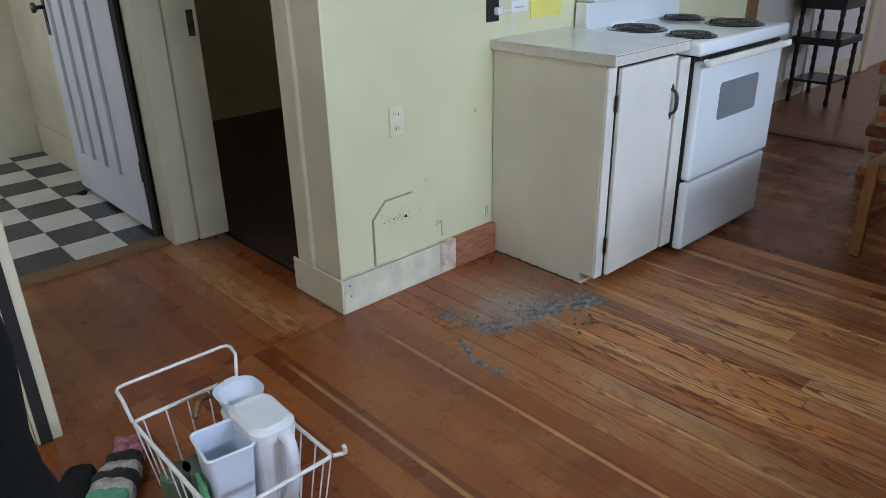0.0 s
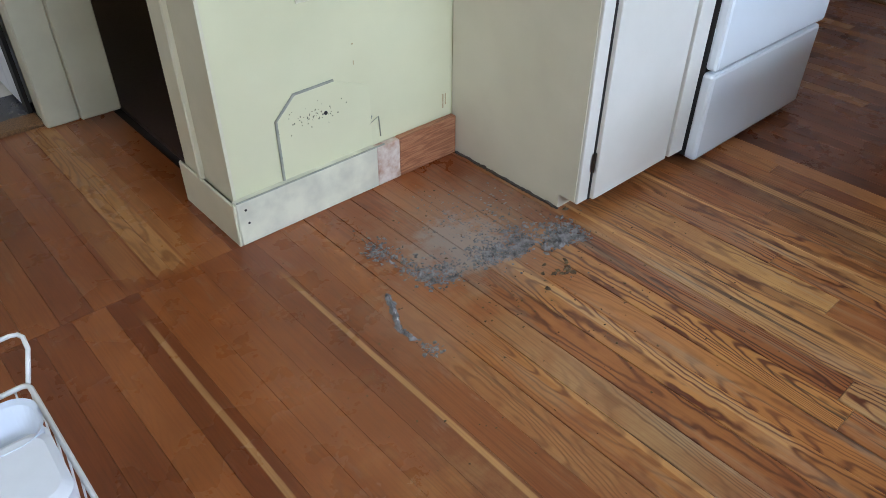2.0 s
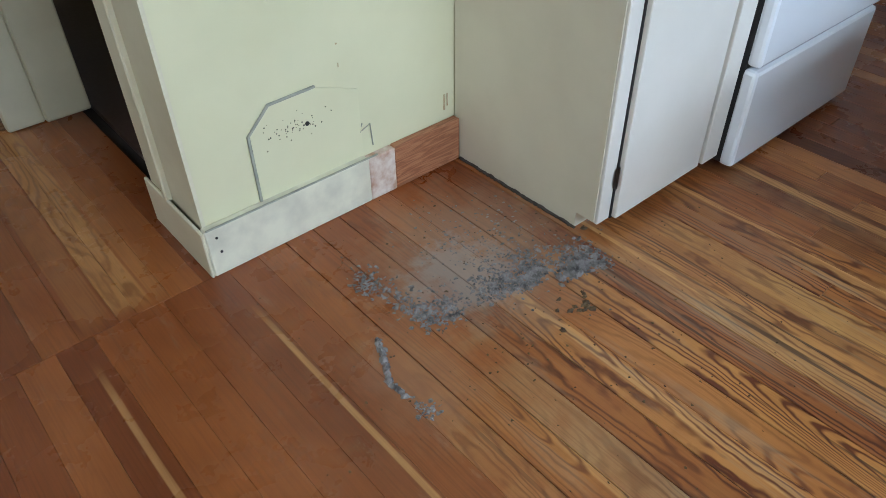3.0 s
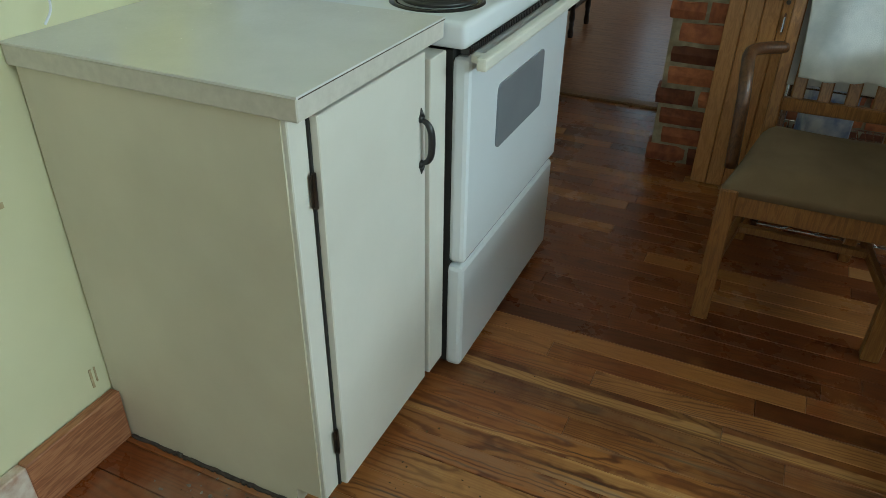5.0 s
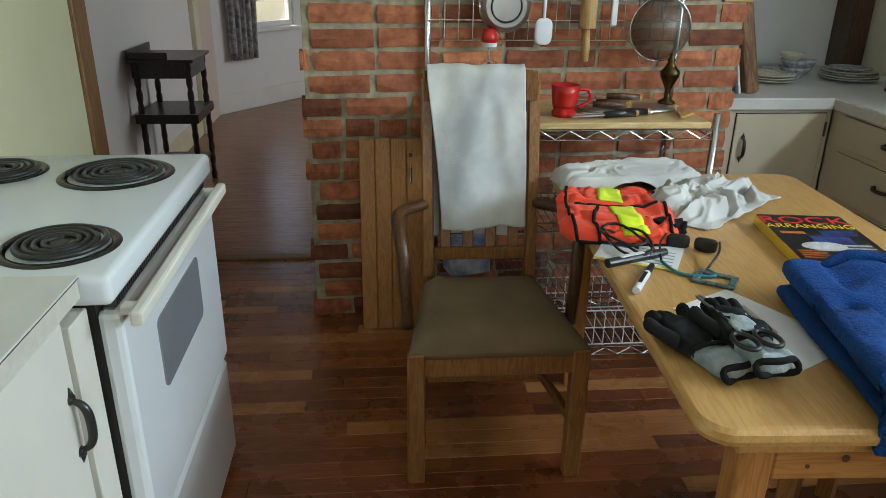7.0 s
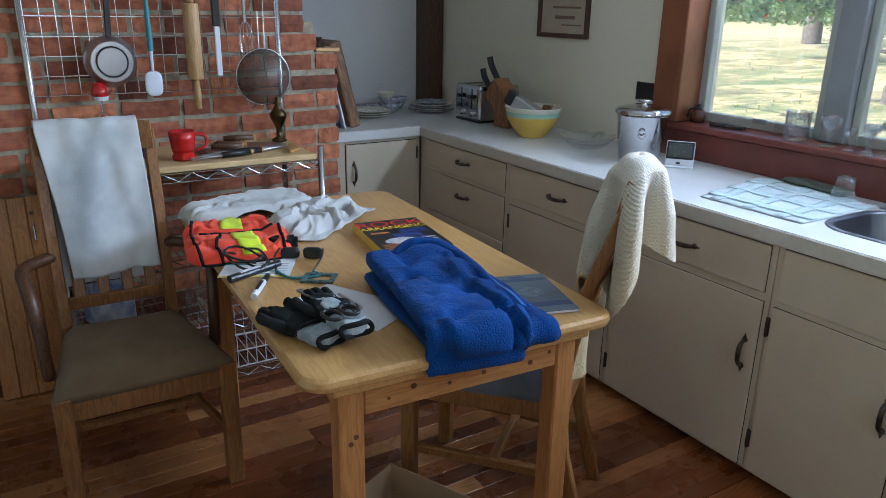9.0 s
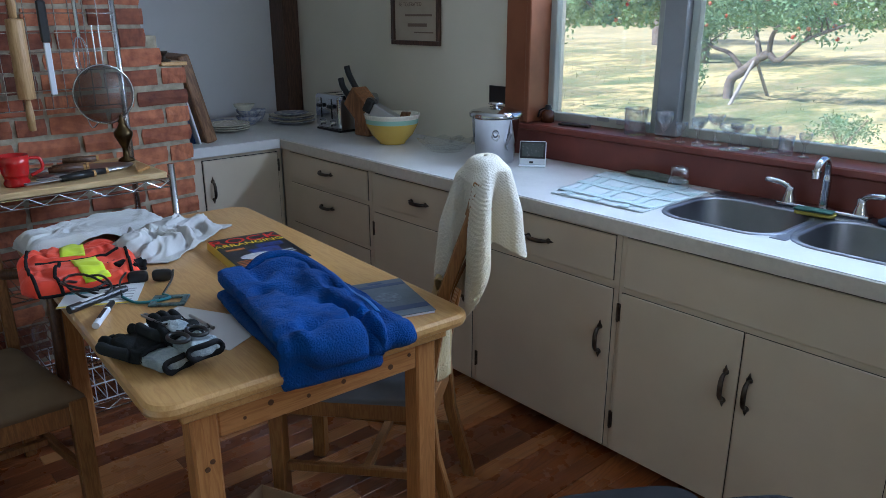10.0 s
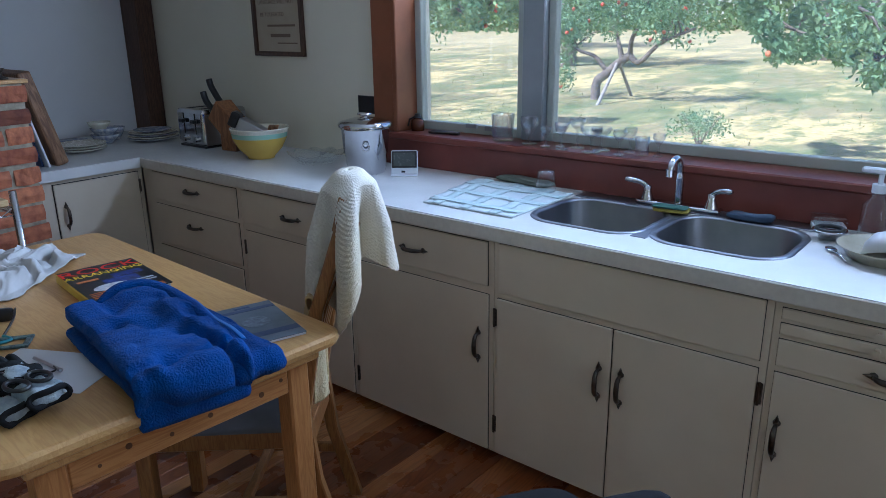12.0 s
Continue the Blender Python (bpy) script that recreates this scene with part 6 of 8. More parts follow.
for z, x, w, h, m in ((0.438, 0.03, 0.16, 0.014, m_ink), (0.385, 0.06, 0.13, 0.022, m_ink), (0.325, 0.0, 0.27, 0.024, m_redink), (0.145, -0.02, 0.21, 0.010, m_ink), (0.098, -0.01, 0.15, 0.016, m_ink), (0.062, -0.06, 0.15, 0.006, m_ink)):
    part("print_bar", box(x - w / 2, 0.006, z - h / 2, x + w / 2, 0.0068, z + h / 2), m, fr)

# tea towel, drying glass
tt = thing("tea_towel", 3.12, -1.02, ZC, 0, "pale green and blue checked tea towel on the worktop", "tea towel")
A, B, C, D = Vector((3.285, -0.785, 0)), Vector((2.915, -0.79, 0)), Vector((2.92, -1.20, 0)), Vector((3.375, -1.225, 0))


def towel_at(u, v, z):
    p = (A * (1 - u) + B * u) * (1 - v) + (D * (1 - u) + C * u) * v
    return p - Vector((3.12, -1.02, 0)) + Vector((0, 0, z + 0.004 + 0.003 * noise.noise(Vector((u * 6, v * 6, 2)))))


part("cloth", sheet(24, 24, lambda u, v: towel_at(u, v, 0.0), 0.004), cloth("pale_towel", (0.60, 0.66, 0.67), (0.52, 0.60, 0.62), 500, 6), tt, smooth=True)
m_grn = cloth("green_stripe", (0.44, 0.56, 0.57), (0.52, 0.62, 0.63), 500, 6)
for k in range(3):
    a = 0.1 + k * 0.32
    part("stripe", sheet(3, 24, lambda u, v, a=a: towel_at(a + u * 0.10, v, 0.0028), 0.0012), m_grn, tt, "green woven stripe", smooth=True)
    part("stripe", sheet(24, 3, lambda u, v, a=a: towel_at(u, a + v * 0.10, 0.0030), 0.0012), m_grn, tt, "green woven stripe", smooth=True)
solo("folded_cloth", slab(0.26, 0.07, 0.022, 5, 0.003, 0.4, layers=1), cloth("olive_cloth", (0.12, 0.13, 0.10), (0.09, 0.10, 0.08), 400, 8), pose(3.16, -1.245, ZC + 0.004, 0, 0, -6), "olive folded cloth behind the tea towel", "cloth")
solo("drinking_glass", lathe(((0.036, 0.0), (0.038, 0.0), (0.031, 0.07), (0.0, 0.072), (0.0, 0.066), (0.029, 0.064)), 28), M_GLASS, pose(3.02, -1.17, ZC + 0.012), "clear glass upside down on the tea towel", "glass", group="glasses by the sink")

# sink: rim, two bowls with a bridge, drains
sk = thing("double_sink", 2.5, -1.0, 0.857, 0, "stainless steel double-bowl sink", "sink")


for x0, x1 in ((2.53, 2.885), (2.118, 2.475)):
    bm = loft([rrect(x0 - 0.022, x1 + 0.022, -1.185, -0.812, 0.105, 0.856), rrect(x0 - 0.02, x1 + 0.02, -1.183, -0.814, 0.105, 0.8605), rrect(x0 - 0.004, x1 + 0.004, -1.17, -0.828, 0.095, 0.8595), rrect(x0, x1, -1.166, -0.832, 0.09, 0.853), rrect(x0 + 0.012, x1 - 0.012, -1.150, -0.848, 0.085, 0.73), rrect(x0 + 0.04, x1 - 0.04, -1.125, -0.875, 0.08, 0.697)])
    b = part("basin", bm, M_SINK, sk, "brushed steel basin", smooth=True, world_space=True)
    part("drain", cyl(((x0 + x1) / 2, -1.0, 0.6975), ((x0 + x1) / 2, -1.0, 0.701), 0.045, None, 24), M_CHROME, b, world_space=True)
for x0, x1 in ((2.5025, 2.906), (2.099, 2.5025)):
    part("corner_fill", loft([rrect(x0, x1, -1.182, -0.828, 0.002, 0.8562), rrect(max(x0, 2.10) + 0.004, min(x1, 2.905) - 0.004, -1.180, -0.816, 0.105, 0.8566)], False), M_COUNTER, wt, "white laminate round the basins", world_space=True)
part("bridge", box(2.478, -1.17, 0.853, 2.527, -0.83, 0.8588, 0.002), M_SINK, sk, world_space=True)
part("deck", box(2.10, -1.262, 0.8565, 2.905, -1.186, 0.8605, 0.0015), M_SINK, sk, world_space=True)
fc = thing("faucet", 2.54, -1.222, 0.861, 0, "chrome kitchen faucet with two lever handles", "faucet")
fc.matrix_world = fc.matrix_world @ Matrix.Diagonal((0.95, 0.95, 0.80, 1))
part("base", box(-0.15, -0.026, 0, 0.15, 0.026, 0.018, 0.007, 2), M_CHROME, fc, smooth=True)
part("spout", tube(bez(((0, 0, 0.015), (0, 0, 0.12), (0, 0.012, 0.19), (0, 0.045, 0.215), (0, 0.085, 0.20), (0, 0.095, 0.165)), 6), [0.014] * 8 + [0.0115] * 23, 12), M_CHROME, fc, smooth=True)
part("aerator", cyl((0, 0.095, 0.15), (0, 0.0955, 0.178), 0.0135, None, 14), M_CHROME, fc)
for s in (-1, 1):
    hd = part("valve", lathe(((0.024, 0.016), (0.021, 0.03), (0.014, 0.055), (0.015, 0.075), (0.0, 0.082)), 20, m=Matrix.Translation((s * 0.115, 0, 0))), M_CHROME, fc, smooth=True)
    part("lever", tube(bez(((s * 0.115, 0, 0.07), (s * 0.14, 0.012, 0.092), (s * 0.19, 0.03, 0.102)), 5), [0.011, 0.011, 0.011, 0.011, 0.011, 0.011, 0.012, 0.012, 0.012, 0.011, 0.008], 10), M_CHROME, hd, smooth=True)
sg = thing("sponge", 2.535, -1.158, 0.861, 8, "yellow sponge with a dark green scouring face on the sink's edge", "sponge")
part("foam", slab(0.115, 0.058, 0.013, 2, 0.002, 0.3), plain("sponge_yellow", (0.42, 0.36, 0.07), (0.34, 0.28, 0.05), 14, 160, 0.9, relief=0.6), sg, smooth=True)
part("scouring_pad", slab(0.112, 0.055, 0.007, 5, 0.002, 0.3), plain("pad_green", (0.03, 0.10, 0.08), (0.05, 0.13, 0.10), 30, 220, 0.95, relief=0.6), sg, "dark green scouring pad", smooth=True).matrix_basis = pose(0.003, 0.004, 0.0135)
solo("blue_dishcloth", slab(0.14, 0.07, 0.022, 6, 0.006, 0.5), cloth("blue_grey_cloth", (0.06, 0.09, 0.14), (0.04, 0.06, 0.1), 400, 8), pose(2.30, -1.205, 0.861), "blue-grey wet cloth behind the sink", "dishcloth")
sb = thing("sink_strainer", 2.06, -1.13, ZC, 0, "steel sink strainer with a black ring", "strainer")
part("cup", lathe(((0.0, 0.004), (0.028, 0.004), (0.032, 0.02), (0.046, 0.026), (0.046, 0.03), (0.03, 0.03), (0.0, 0.022)), 28), M_CHROME, sb, smooth=True)
part("ring", tube([(0.036 * math.cos(a), 0.036 * math.sin(a), 0.032) for a in [k * 2 * math.pi / 24 for k in range(24)]], 0.005, 6, closed=True), M_BLACKPL, sb, smooth=True)
so = thing("soap_box", 2.085, -1.235, ZC, 20, "small clear and white soap box", "soap box")
part("dish", box(-0.045, -0.03, 0, 0.045, 0.03, 0.02, 0.004), M_WHITEPL, so)
part("lid", box(-0.046, -0.031, 0.0205, 0.046, 0.031, 0.045, 0.004), M_GLASS, so)
spn = thing("teaspoon", 2.03, -1.02, ZC, 120, "steel teaspoon beside the sink", "spoon")
part("bowl", slab(0.045, 0.028, 0.009, 1, 0.0002, 0.8, 20, 8), M_CHROME, spn, smooth=True)
part("stem", tube(((0.02, 0, 0.005), (0.06, 0, 0.009), (0.11, 0, 0.005)), 0.003, 6), M_CHROME, spn, smooth=True)
dd = thing("baking_dish", 1.90, -1.02, ZC, 0, "round enamel dish with a pale bowl inside", "dish")
part("dish", lathe(((0.0, 0.0), (0.085, 0.0), (0.115, 0.035), (0.12, 0.036), (0.112, 0.03), (0.083, 0.006), (0.0, 0.005)), 36), plain("worn_enamel", (0.50, 0.46, 0.34), (0.34, 0.3, 0.2), 12, 120, 0.3), dd, smooth=True)
solo("upturned_bowl", lathe(((0.062, 0.0), (0.066, 0.0), (0.056, 0.035), (0.035, 0.06), (0.0, 0.07)), 32), plain("grey_ceramic", (0.50, 0.49, 0.49), None, 6, 100, 0.3), pose(1.895, -1.02, ZC + 0.008, 25, 10, 0), "grey-white bowl upturned in the dish", "bowl")
sd = thing("soap_dispenser", 1.965, -1.20, ZC, 0, "clear soap bottle with white pump", "soap dispenser")
part("bottle", lathe(((0.0, 0.0), (0.036, 0.0), (0.038, 0.01), (0.036, 0.10), (0.016, 0.125), (0.016, 0.135), (0.0, 0.136)), 28), M_GLASS, sd, smooth=True)
part("collar", cyl((0, 0, 0.136), (0, 0, 0.16), 0.019, None, 18), M_WHITEPL, sd)
part("pump", cyl((0, 0, 0.16), (0, 0, 0.19), 0.007, None, 12), M_WHITEPL, sd)
part("spout", box(-0.012, -0.012, 0.19, 0.05, 0.012, 0.205, 0.004), M_WHITEPL, sd)
# on the sill
ZS = 1.001


def stemmed(x, y, h, r, cup, label):
    return solo("stem_glass", lathe(((0.0, 0.0), (r * 0.85, 0.0), (r * 0.8, 0.003), (0.005, 0.007), (0.004, h * (1 - cup)), (r * 0.6, h * (1 - cup * 0.75)), (r, h * (1 - cup * 0.35)), (r * 0.96, h), (r * 0.92, h), (r * 0.95, h * (1 - cup * 0.35)), (0.0, h * (1 - cup) + 0.006)), 24), M_GLASS, pose(x, y, ZS), label, "glass", group="glasses on the window sill")


def tumbler(x, y, h, r, label):
    return solo("tumbler", lathe(((0.0, 0.0), (r * 0.9, 0.0), (r, h), (r * 0.96, h), (r * 0.86, 0.012), (0.0, 0.011)), 24), M_GLASS, pose(x, y, ZS), label, "glass", group="glasses on the window sill")


tumbler(3.335, -1.345, 0.105, 0.047, "clear straight tumbler on the window sill")
stemmed(3.195, -1.325, 0.105, 0.036, 0.72, "clear goblet on the window sill")
stemmed(3.108, -1.303, 0.075, 0.022, 0.5, "small clear liqueur glass on the sill")
stemmed(3.06, -1.335, 0.08, 0.022, 0.5, "small clear liqueur glass on the sill")
stemmed(3.025, -1.282, 0.10, 0.028, 0.4, "clear stemmed glass on the sill")
stemmed(2.995, -1.345, 0.11, 0.032, 0.4, "clear stemmed glass on the sill")
stemmed(2.907, -1.290, 0.09, 0.042, 0.42, "shallow champagne glass on the sill")
stemmed(2.895, -1.345, 0.085, 0.04, 0.42, "shallow champagne glass on the sill")
stemmed(2.798, -1.294, 0.09, 0.024, 0.5, "small clear stemmed glass on the sill")
stemmed(2.785, -1.355, 0.09, 0.024, 0.5, "small clear stemmed glass on the sill")
tumbler(2.73, -1.335, 0.065, 0.026, "small clear tumbler on the sill")
stemmed(2.67, -1.338, 0.08, 0.022, 0.5, "small clear stemmed glass on the sill")
aj = thing("amber_bottle", 3.80, -1.355, ZS, 0, "small amber bottle with dark cap on the sill", "bottle")
part("body", lathe(((0.0, 0.0), (0.028, 0.0), (0.03, 0.02), (0.028, 0.045), (0.014, 0.056), (0.0, 0.057)), 20), plain("amber", (0.10, 0.03, 0.012), None, 9, 90, 0.12), aj, smooth=True)
part("cap", cyl((0, 0, 0.056), (0, 0, 0.075), 0.017, 0.012, 14), M_BLACKPL, aj)
part("lever", tube(((0.0, 0.01, 0.065), (0.03, 0.02, 0.05), (0.04, 0.02, 0.02)), 0.004, 6), M_BLACKPL, aj)
pl = thing("pliers", 3.60, -1.335, ZS, 8, "small steel pliers lying on the sill", "pliers")
for s in (-1, 1):
    part("grip", tube(bez(((0.0, s * 0.003, 0.007), (0.05, s * 0.014, 0.007), (0.10, s * 0.01, 0.006)), 5), 0.006, 8), M_OLDMETAL, pl, smooth=True)
part("jaw", box(-0.045, -0.012, 0.001, 0.005, 0.012, 0.013, 0.004), M_OLDMETAL, pl)
# ---- rack at the chimney ----
M_WIRE = plain("chrome_wire", (0.55, 0.55, 0.56), None, 9, 120, 0.22, metal=1.0)
rk = thing("wire_rack", 4.57, 0.61, 0, 0, "chrome wire rack with a light wooden top shelf", "rack")
RX0, RX1, RY0, RY1 = 4.365, 4.79, 0.135, 1.075
for x, y, h in ((RX0, RY0, 0.925), (RX0, RY1, 0.925), (RX1, RY0, 2.0), (RX1, RY1, 2.0)):
    part("post", cyl((x, y, 0), (x, y, h), 0.0125, None, 12), M_WIRE, rk, world_space=True, smooth=True)


def wire_shelf(z, bars):
    bm = bmesh.new()
    for dz in (0.0, -0.032):
        for a, b in (((RX0, RY0), (RX0, RY1)), ((RX0, RY1), (RX1, RY1)), ((RX1, RY1), (RX1, RY0)), ((RX1, RY0), (RX0, RY0))):
            cyl((*a, z + dz), (*b, z + dz), 0.0032, None, 6, bm)
    n = 19
    pts = [(RX0, RY0 + (RY1 - RY0) * k / n, z - (0.03 if k % 2 else 0.002)) for k in range(n + 1)]
    tube(pts, 0.0026, 5, bm)
    n = 9
    tube([(RX0 + (RX1 - RX0) * k / n, RY0, z - (0.03 if k % 2 else 0.002)) for k in range(n + 1)], 0.0026, 5, bm)
    if bars:
        for k in range(36):
            y = RY0 + (RY1 - RY0) * (k + 0.5) / 36
            part("wire", cyl((RX0, y, z + 0.002), (RX1, y, z + 0.002), 0.0022, None, 5), M_WIRE, rk, world_space=True)
    part("wire_shelf_frame", bm, M_WIRE, rk, "chrome wire shelf edge with zigzag", world_space=True)


wire_shelf(0.872, False)
wire_shelf(0.55, True)
wire_shelf(0.26, True)
wire_shelf(0.05, True)
part("shelf_board", box(RX0 - 0.008, RY0 + 0.02, 0.877, RX1 - 0.015, RY1 - 0.02, 0.899, 0.003), wood("pale_shelf_pine", (0.52, 0.34, 0.15), (0.60, 0.42, 0.20), (0.66, 0.48, 0.25), (16, 1.6, 16), 0.45), rk, "light wooden shelf board", world_space=True)
ZR = 0.90
mg = thing("red_mug", 4.47, 0.63, ZR, 0, "glossy red ceramic mug on the rack", "mug")
part("cup", lathe(((0.0, 0.0), (0.04, 0.0), (0.042, 0.012), (0.036, 0.024), (0.043, 0.045), (0.046, 0.075), (0.048, 0.105), (0.045, 0.105), (0.04, 0.03), (0.0, 0.02)), 32), M_REDPL, mg, smooth=True)
part("handle", tube(bez(((-0.005, -0.045, 0.09), (-0.01, -0.078, 0.085), (-0.012, -0.082, 0.05), (-0.008, -0.045, 0.03)), 6), 0.006, 8), M_REDPL, mg, smooth=True)
tr_ = thing("oval_tray", 4.55, 0.39, ZR, 0, "oval steel tray with knives on the rack", "tray")
part("tray", lathe(((0.0, 0.003), (0.12, 0.003), (0.135, 0.010), (0.138, 0.012), (0.0, 0.008)), 36, m=Matrix.Diagonal((0.7, 1.3, 1, 1))), M_STEEL, tr_, smooth=True)
m_handle = wood("knife_handle_wood", (0.05, 0.02, 0.01), (0.09, 0.04, 0.018), (0.14, 0.07, 0.03), (10, 10, 10), 0.4)
for x, y, rz, z, mt in ((4.52, 0.46, 80, 0.014, m_handle), (4.55, 0.44, 72, 0.014, m_handle), (4.56, 0.40, 76, 0.034, m_handle), (4.46, 0.40, 95, 0.0, M_BLACKPL), (4.43, 0.45, 100, 0.0, M_BLACKPL)):
    k = thing("table_knife", x, y, ZR + z + 0.012, rz, "knife with a wooden handle" if mt is m_handle else "knife with a black handle", "knife", "knives on the rack")
    part("handle", tube(((-0.06, 0, 0), (0, 0, 0.002), (0.055, 0, 0)), [0.011, 0.013, 0.011], 10), mt, k, smooth=True)
    part("end_cap", cyl((-0.068, 0, 0), (-0.0595, 0, 0), 0.0115, None, 10), M_TABLE, k)
    part("blade", bar(((0.115, 0, -0.001), (0.115, 0, 0.002)), 0.022, 0.12), M_STEEL, k)
for i in range(4):
    s = thing("wooden_stick", 4.44 + i * 0.016, 0.235 - i * 0.012, ZR + 0.004, 75 + i * 5, "pale wooden skewer handle on the rack", "stick", "sticks on the rack")
    part("stick", box(-0.012, -0.055, 0, 0.003, 0.055, 0.010, 0.002), M_TABLE, s)
pm = thing("brass_pepper_mill", 4.68, 0.19, ZR, 0, "dark brass turned pepper mill", "pepper mill")
part("body", lathe(((0.0, 0.0), (0.032, 0.0), (0.03, 0.008), (0.012, 0.018), (0.011, 0.05), (0.02, 0.07), (0.035, 0.10), (0.036, 0.115), (0.022, 0.13), (0.012, 0.15), (0.016, 0.158), (0.006, 0.17), (0.009, 0.178), (0.0, 0.186)), 28), plain("old_brass", (0.11, 0.07, 0.03), (0.045, 0.03, 0.016), 20, 120, 0.3, metal=1.0), pm, smooth=True)
solo("purple_pouch", slab(0.08, 0.06, 0.10, 8, 0.004, 0.5), cloth("purple_cloth", (0.03, 0.015, 0.09), (0.02, 0.01, 0.06), 300, 9), pose(4.55, 0.745, ZR), "dark purple pouch standing on the rack", "pouch")
solo("steel_lid", lathe(((0.09, 0.0), (0.092, 0.004), (0.06, 0.02), (0.0, 0.028)), 30), M_STEEL, pose(4.52, 0.86, ZR), "small steel pot lid on the rack", "lid")
wk = thing("wire_basket", 4.53, 0.42, 0.056, 0, "white wire basket on the rack's bottom shelf", "basket")
for z in (0.0, 0.07, 0.14):
    part("ring_wire", tube(rrect(-0.15, 0.15, -0.22, 0.22, 0.02, z, 3), 0.003, 5, closed=True), M_WHITEPL, wk)
for k in range(12):
    y = -0.21 + k * 0.038
    part("wire", tube(((-0.15, y, 0.14), (-0.15, y, 0.0), (0.15, y, 0.0), (0.15, y, 0.14)), 0.002, 5), M_WHITEPL, wk)
solo("glass_jar", lathe(((0.0, 0.0), (0.05, 0.0), (0.055, 0.03), (0.05, 0.10), (0.035, 0.12), (0.0, 0.12)), 24), M_GLASS, pose(4.5, 0.62, 0.264), "clear glass jar on the lower shelf", "jar")
cn = thing("paper_packet", 4.62, 0.93, 0.264, 15, "white and blue printed packet on the rack", "packet")
part("packet", box(-0.05, -0.08, 0, 0.05, 0.08, 0.24, 0.006), plain("packet_print", (0.62, 0.66, 0.70), (0.05, 0.12, 0.35), 14, 90, 0.4), cn)
solo("hanging_rag", hang(0.20, 0.30, 0.20, 0.012, 15, 4), cloth("grey_rag", (0.40, 0.42, 0.44), (0.22, 0.25, 0.30), 300, 9), pose(4.40, 0.95, 0.84), "grey patterned rag hanging on the rack", "rag")

# grid with utensils
gd2 = thing("hanging_grid", 4.765, 0.6, 1.11, 0, "steel wire grid hanging on the rack's posts", "grid")
GX = 4.768
for k in range(19):
    y = 0.15 + k * 0.0508
    part("wire", cyl((GX, y, 1.112), (GX, y, 2.0), 0.0024, None, 6), M_WIRE, gd2, world_space=True)
for k in range(13):
    z = 1.115 + k * 0.07
    part("wire", cyl((GX - 0.004, 0.14, z), (GX - 0.004, 1.07, z), 0.0026, None, 6), M_WIRE, gd2, world_space=True)
UX = 4.745
rp = thing("rolling_pin", UX, 0.495, 1.04, 0, "light wooden rolling pin hanging on the grid", "rolling pin")
m_beech = wood("beech", (0.36, 0.20, 0.08), (0.46, 0.28, 0.12), (0.54, 0.34, 0.16), (20, 20, 2), 0.45)
part("roller", lathe(((0.0, 0.118), (0.028, 0.12), (0.030, 0.125), (0.030, 0.40), (0.028, 0.405), (0.0, 0.407)), 24), m_beech, rp, smooth=True)
for z0, z1 in ((0.0, 0.119), (0.406, 0.52)):
    part("handle", lathe(((0.0, z0), (0.013, z0 + 0.004), (0.015, (z0 + z1) / 2), (0.010, z1), (0.0, z1)), 16), m_beech, rp, smooth=True)
sp2 = thing("serving_spoon", UX + 0.005, 0.655, 1.10, 0, "pale spoon with a teal handle hanging on the grid", "spoon")
part("bowl", slab(0.016, 0.065, 0.095, 2, 0.0003, 0.75, 28, 14), M_WHITEPL, sp2, smooth=True)
part("neck", cyl((0, 0, 0.09), (0, 0, 0.17), 0.005, 0.007, 10), M_WHITEPL, sp2)
part("handle", cyl((0, 0, 0.17), (0, 0, 0.40), 0.011, 0.008, 12), M_TEAL, sp2, "teal plastic handle")
pn2 = thing("small_pan", UX, 0.80, 1.235, 0, "small steel pan hanging with its base outwards", "pan")
mx = Matrix.Rotation(radians(-90), 4, 'Y')
part("pan", lathe(((0.0, 0.030), (0.050, 0.030), (0.052, 0.027), (0.056, 0.027), (0.058, 0.030), (0.072, 0.030), (0.0745, 0.028), (0.088, 0.0), (0.094, -0.008), (0.094, -0.011)), 36, m=mx), M_STEEL, pn2)
part("base_ring", lathe(((0.052, 0.0285), (0.056, 0.0285), (0.056, 0.0275), (0.052, 0.0275)), 36, m=mx), M_DARK, pn2, "dark ring on the pan's base")
part("handle", bar(((-0.005, 0.0, 0.085), (0.0, -0.01, 0.26)), 0.022, 0.008), M_BLACKPL, pn2)
kf = thing("carving_steel", UX, 0.40, 1.17, 0, "white-handled knife hanging on the grid", "knife")
part("sheath", box(-0.006, -0.011, 0, 0.006, 0.011, 0.19, 0.003), M_WHITEPL, kf)
part("handle", box(-0.009, -0.016, 0.191, 0.009, 0.016, 0.34, 0.005), M_BLACKPL, kf, "black handle")
st2 = thing("mesh_strainer", UX - 0.01, 0.225, 1.16, 0, "round wire mesh strainer hanging on the grid", "strainer")
m_mesh, N, L, P = nodes_of("fine_mesh")
P.inputs["Base Color"].default_value, P.inputs["Metallic"].default_value, P.inputs["Roughness"].default_value = (0.10, 0.085, 0.07, 1), 0.6, 0.5
P.inputs["Alpha"].default_value = 0.72
part("mesh", lathe(((0.112, 0.0), (0.10, -0.035), (0.07, -0.06), (0.0, -0.072)), 36, m=mx @ Matrix.Rotation(math.pi, 4, 'X')), m_mesh, st2, "dark fine wire mesh", smooth=True)
part("rim", tube([(0, 0.113 * math.cos(a), 0.113 * math.sin(a)) for a in [k * 2 * math.pi / 40 for k in range(40)]], 0.0042, 8, closed=True), M_WIRE, st2, smooth=True)
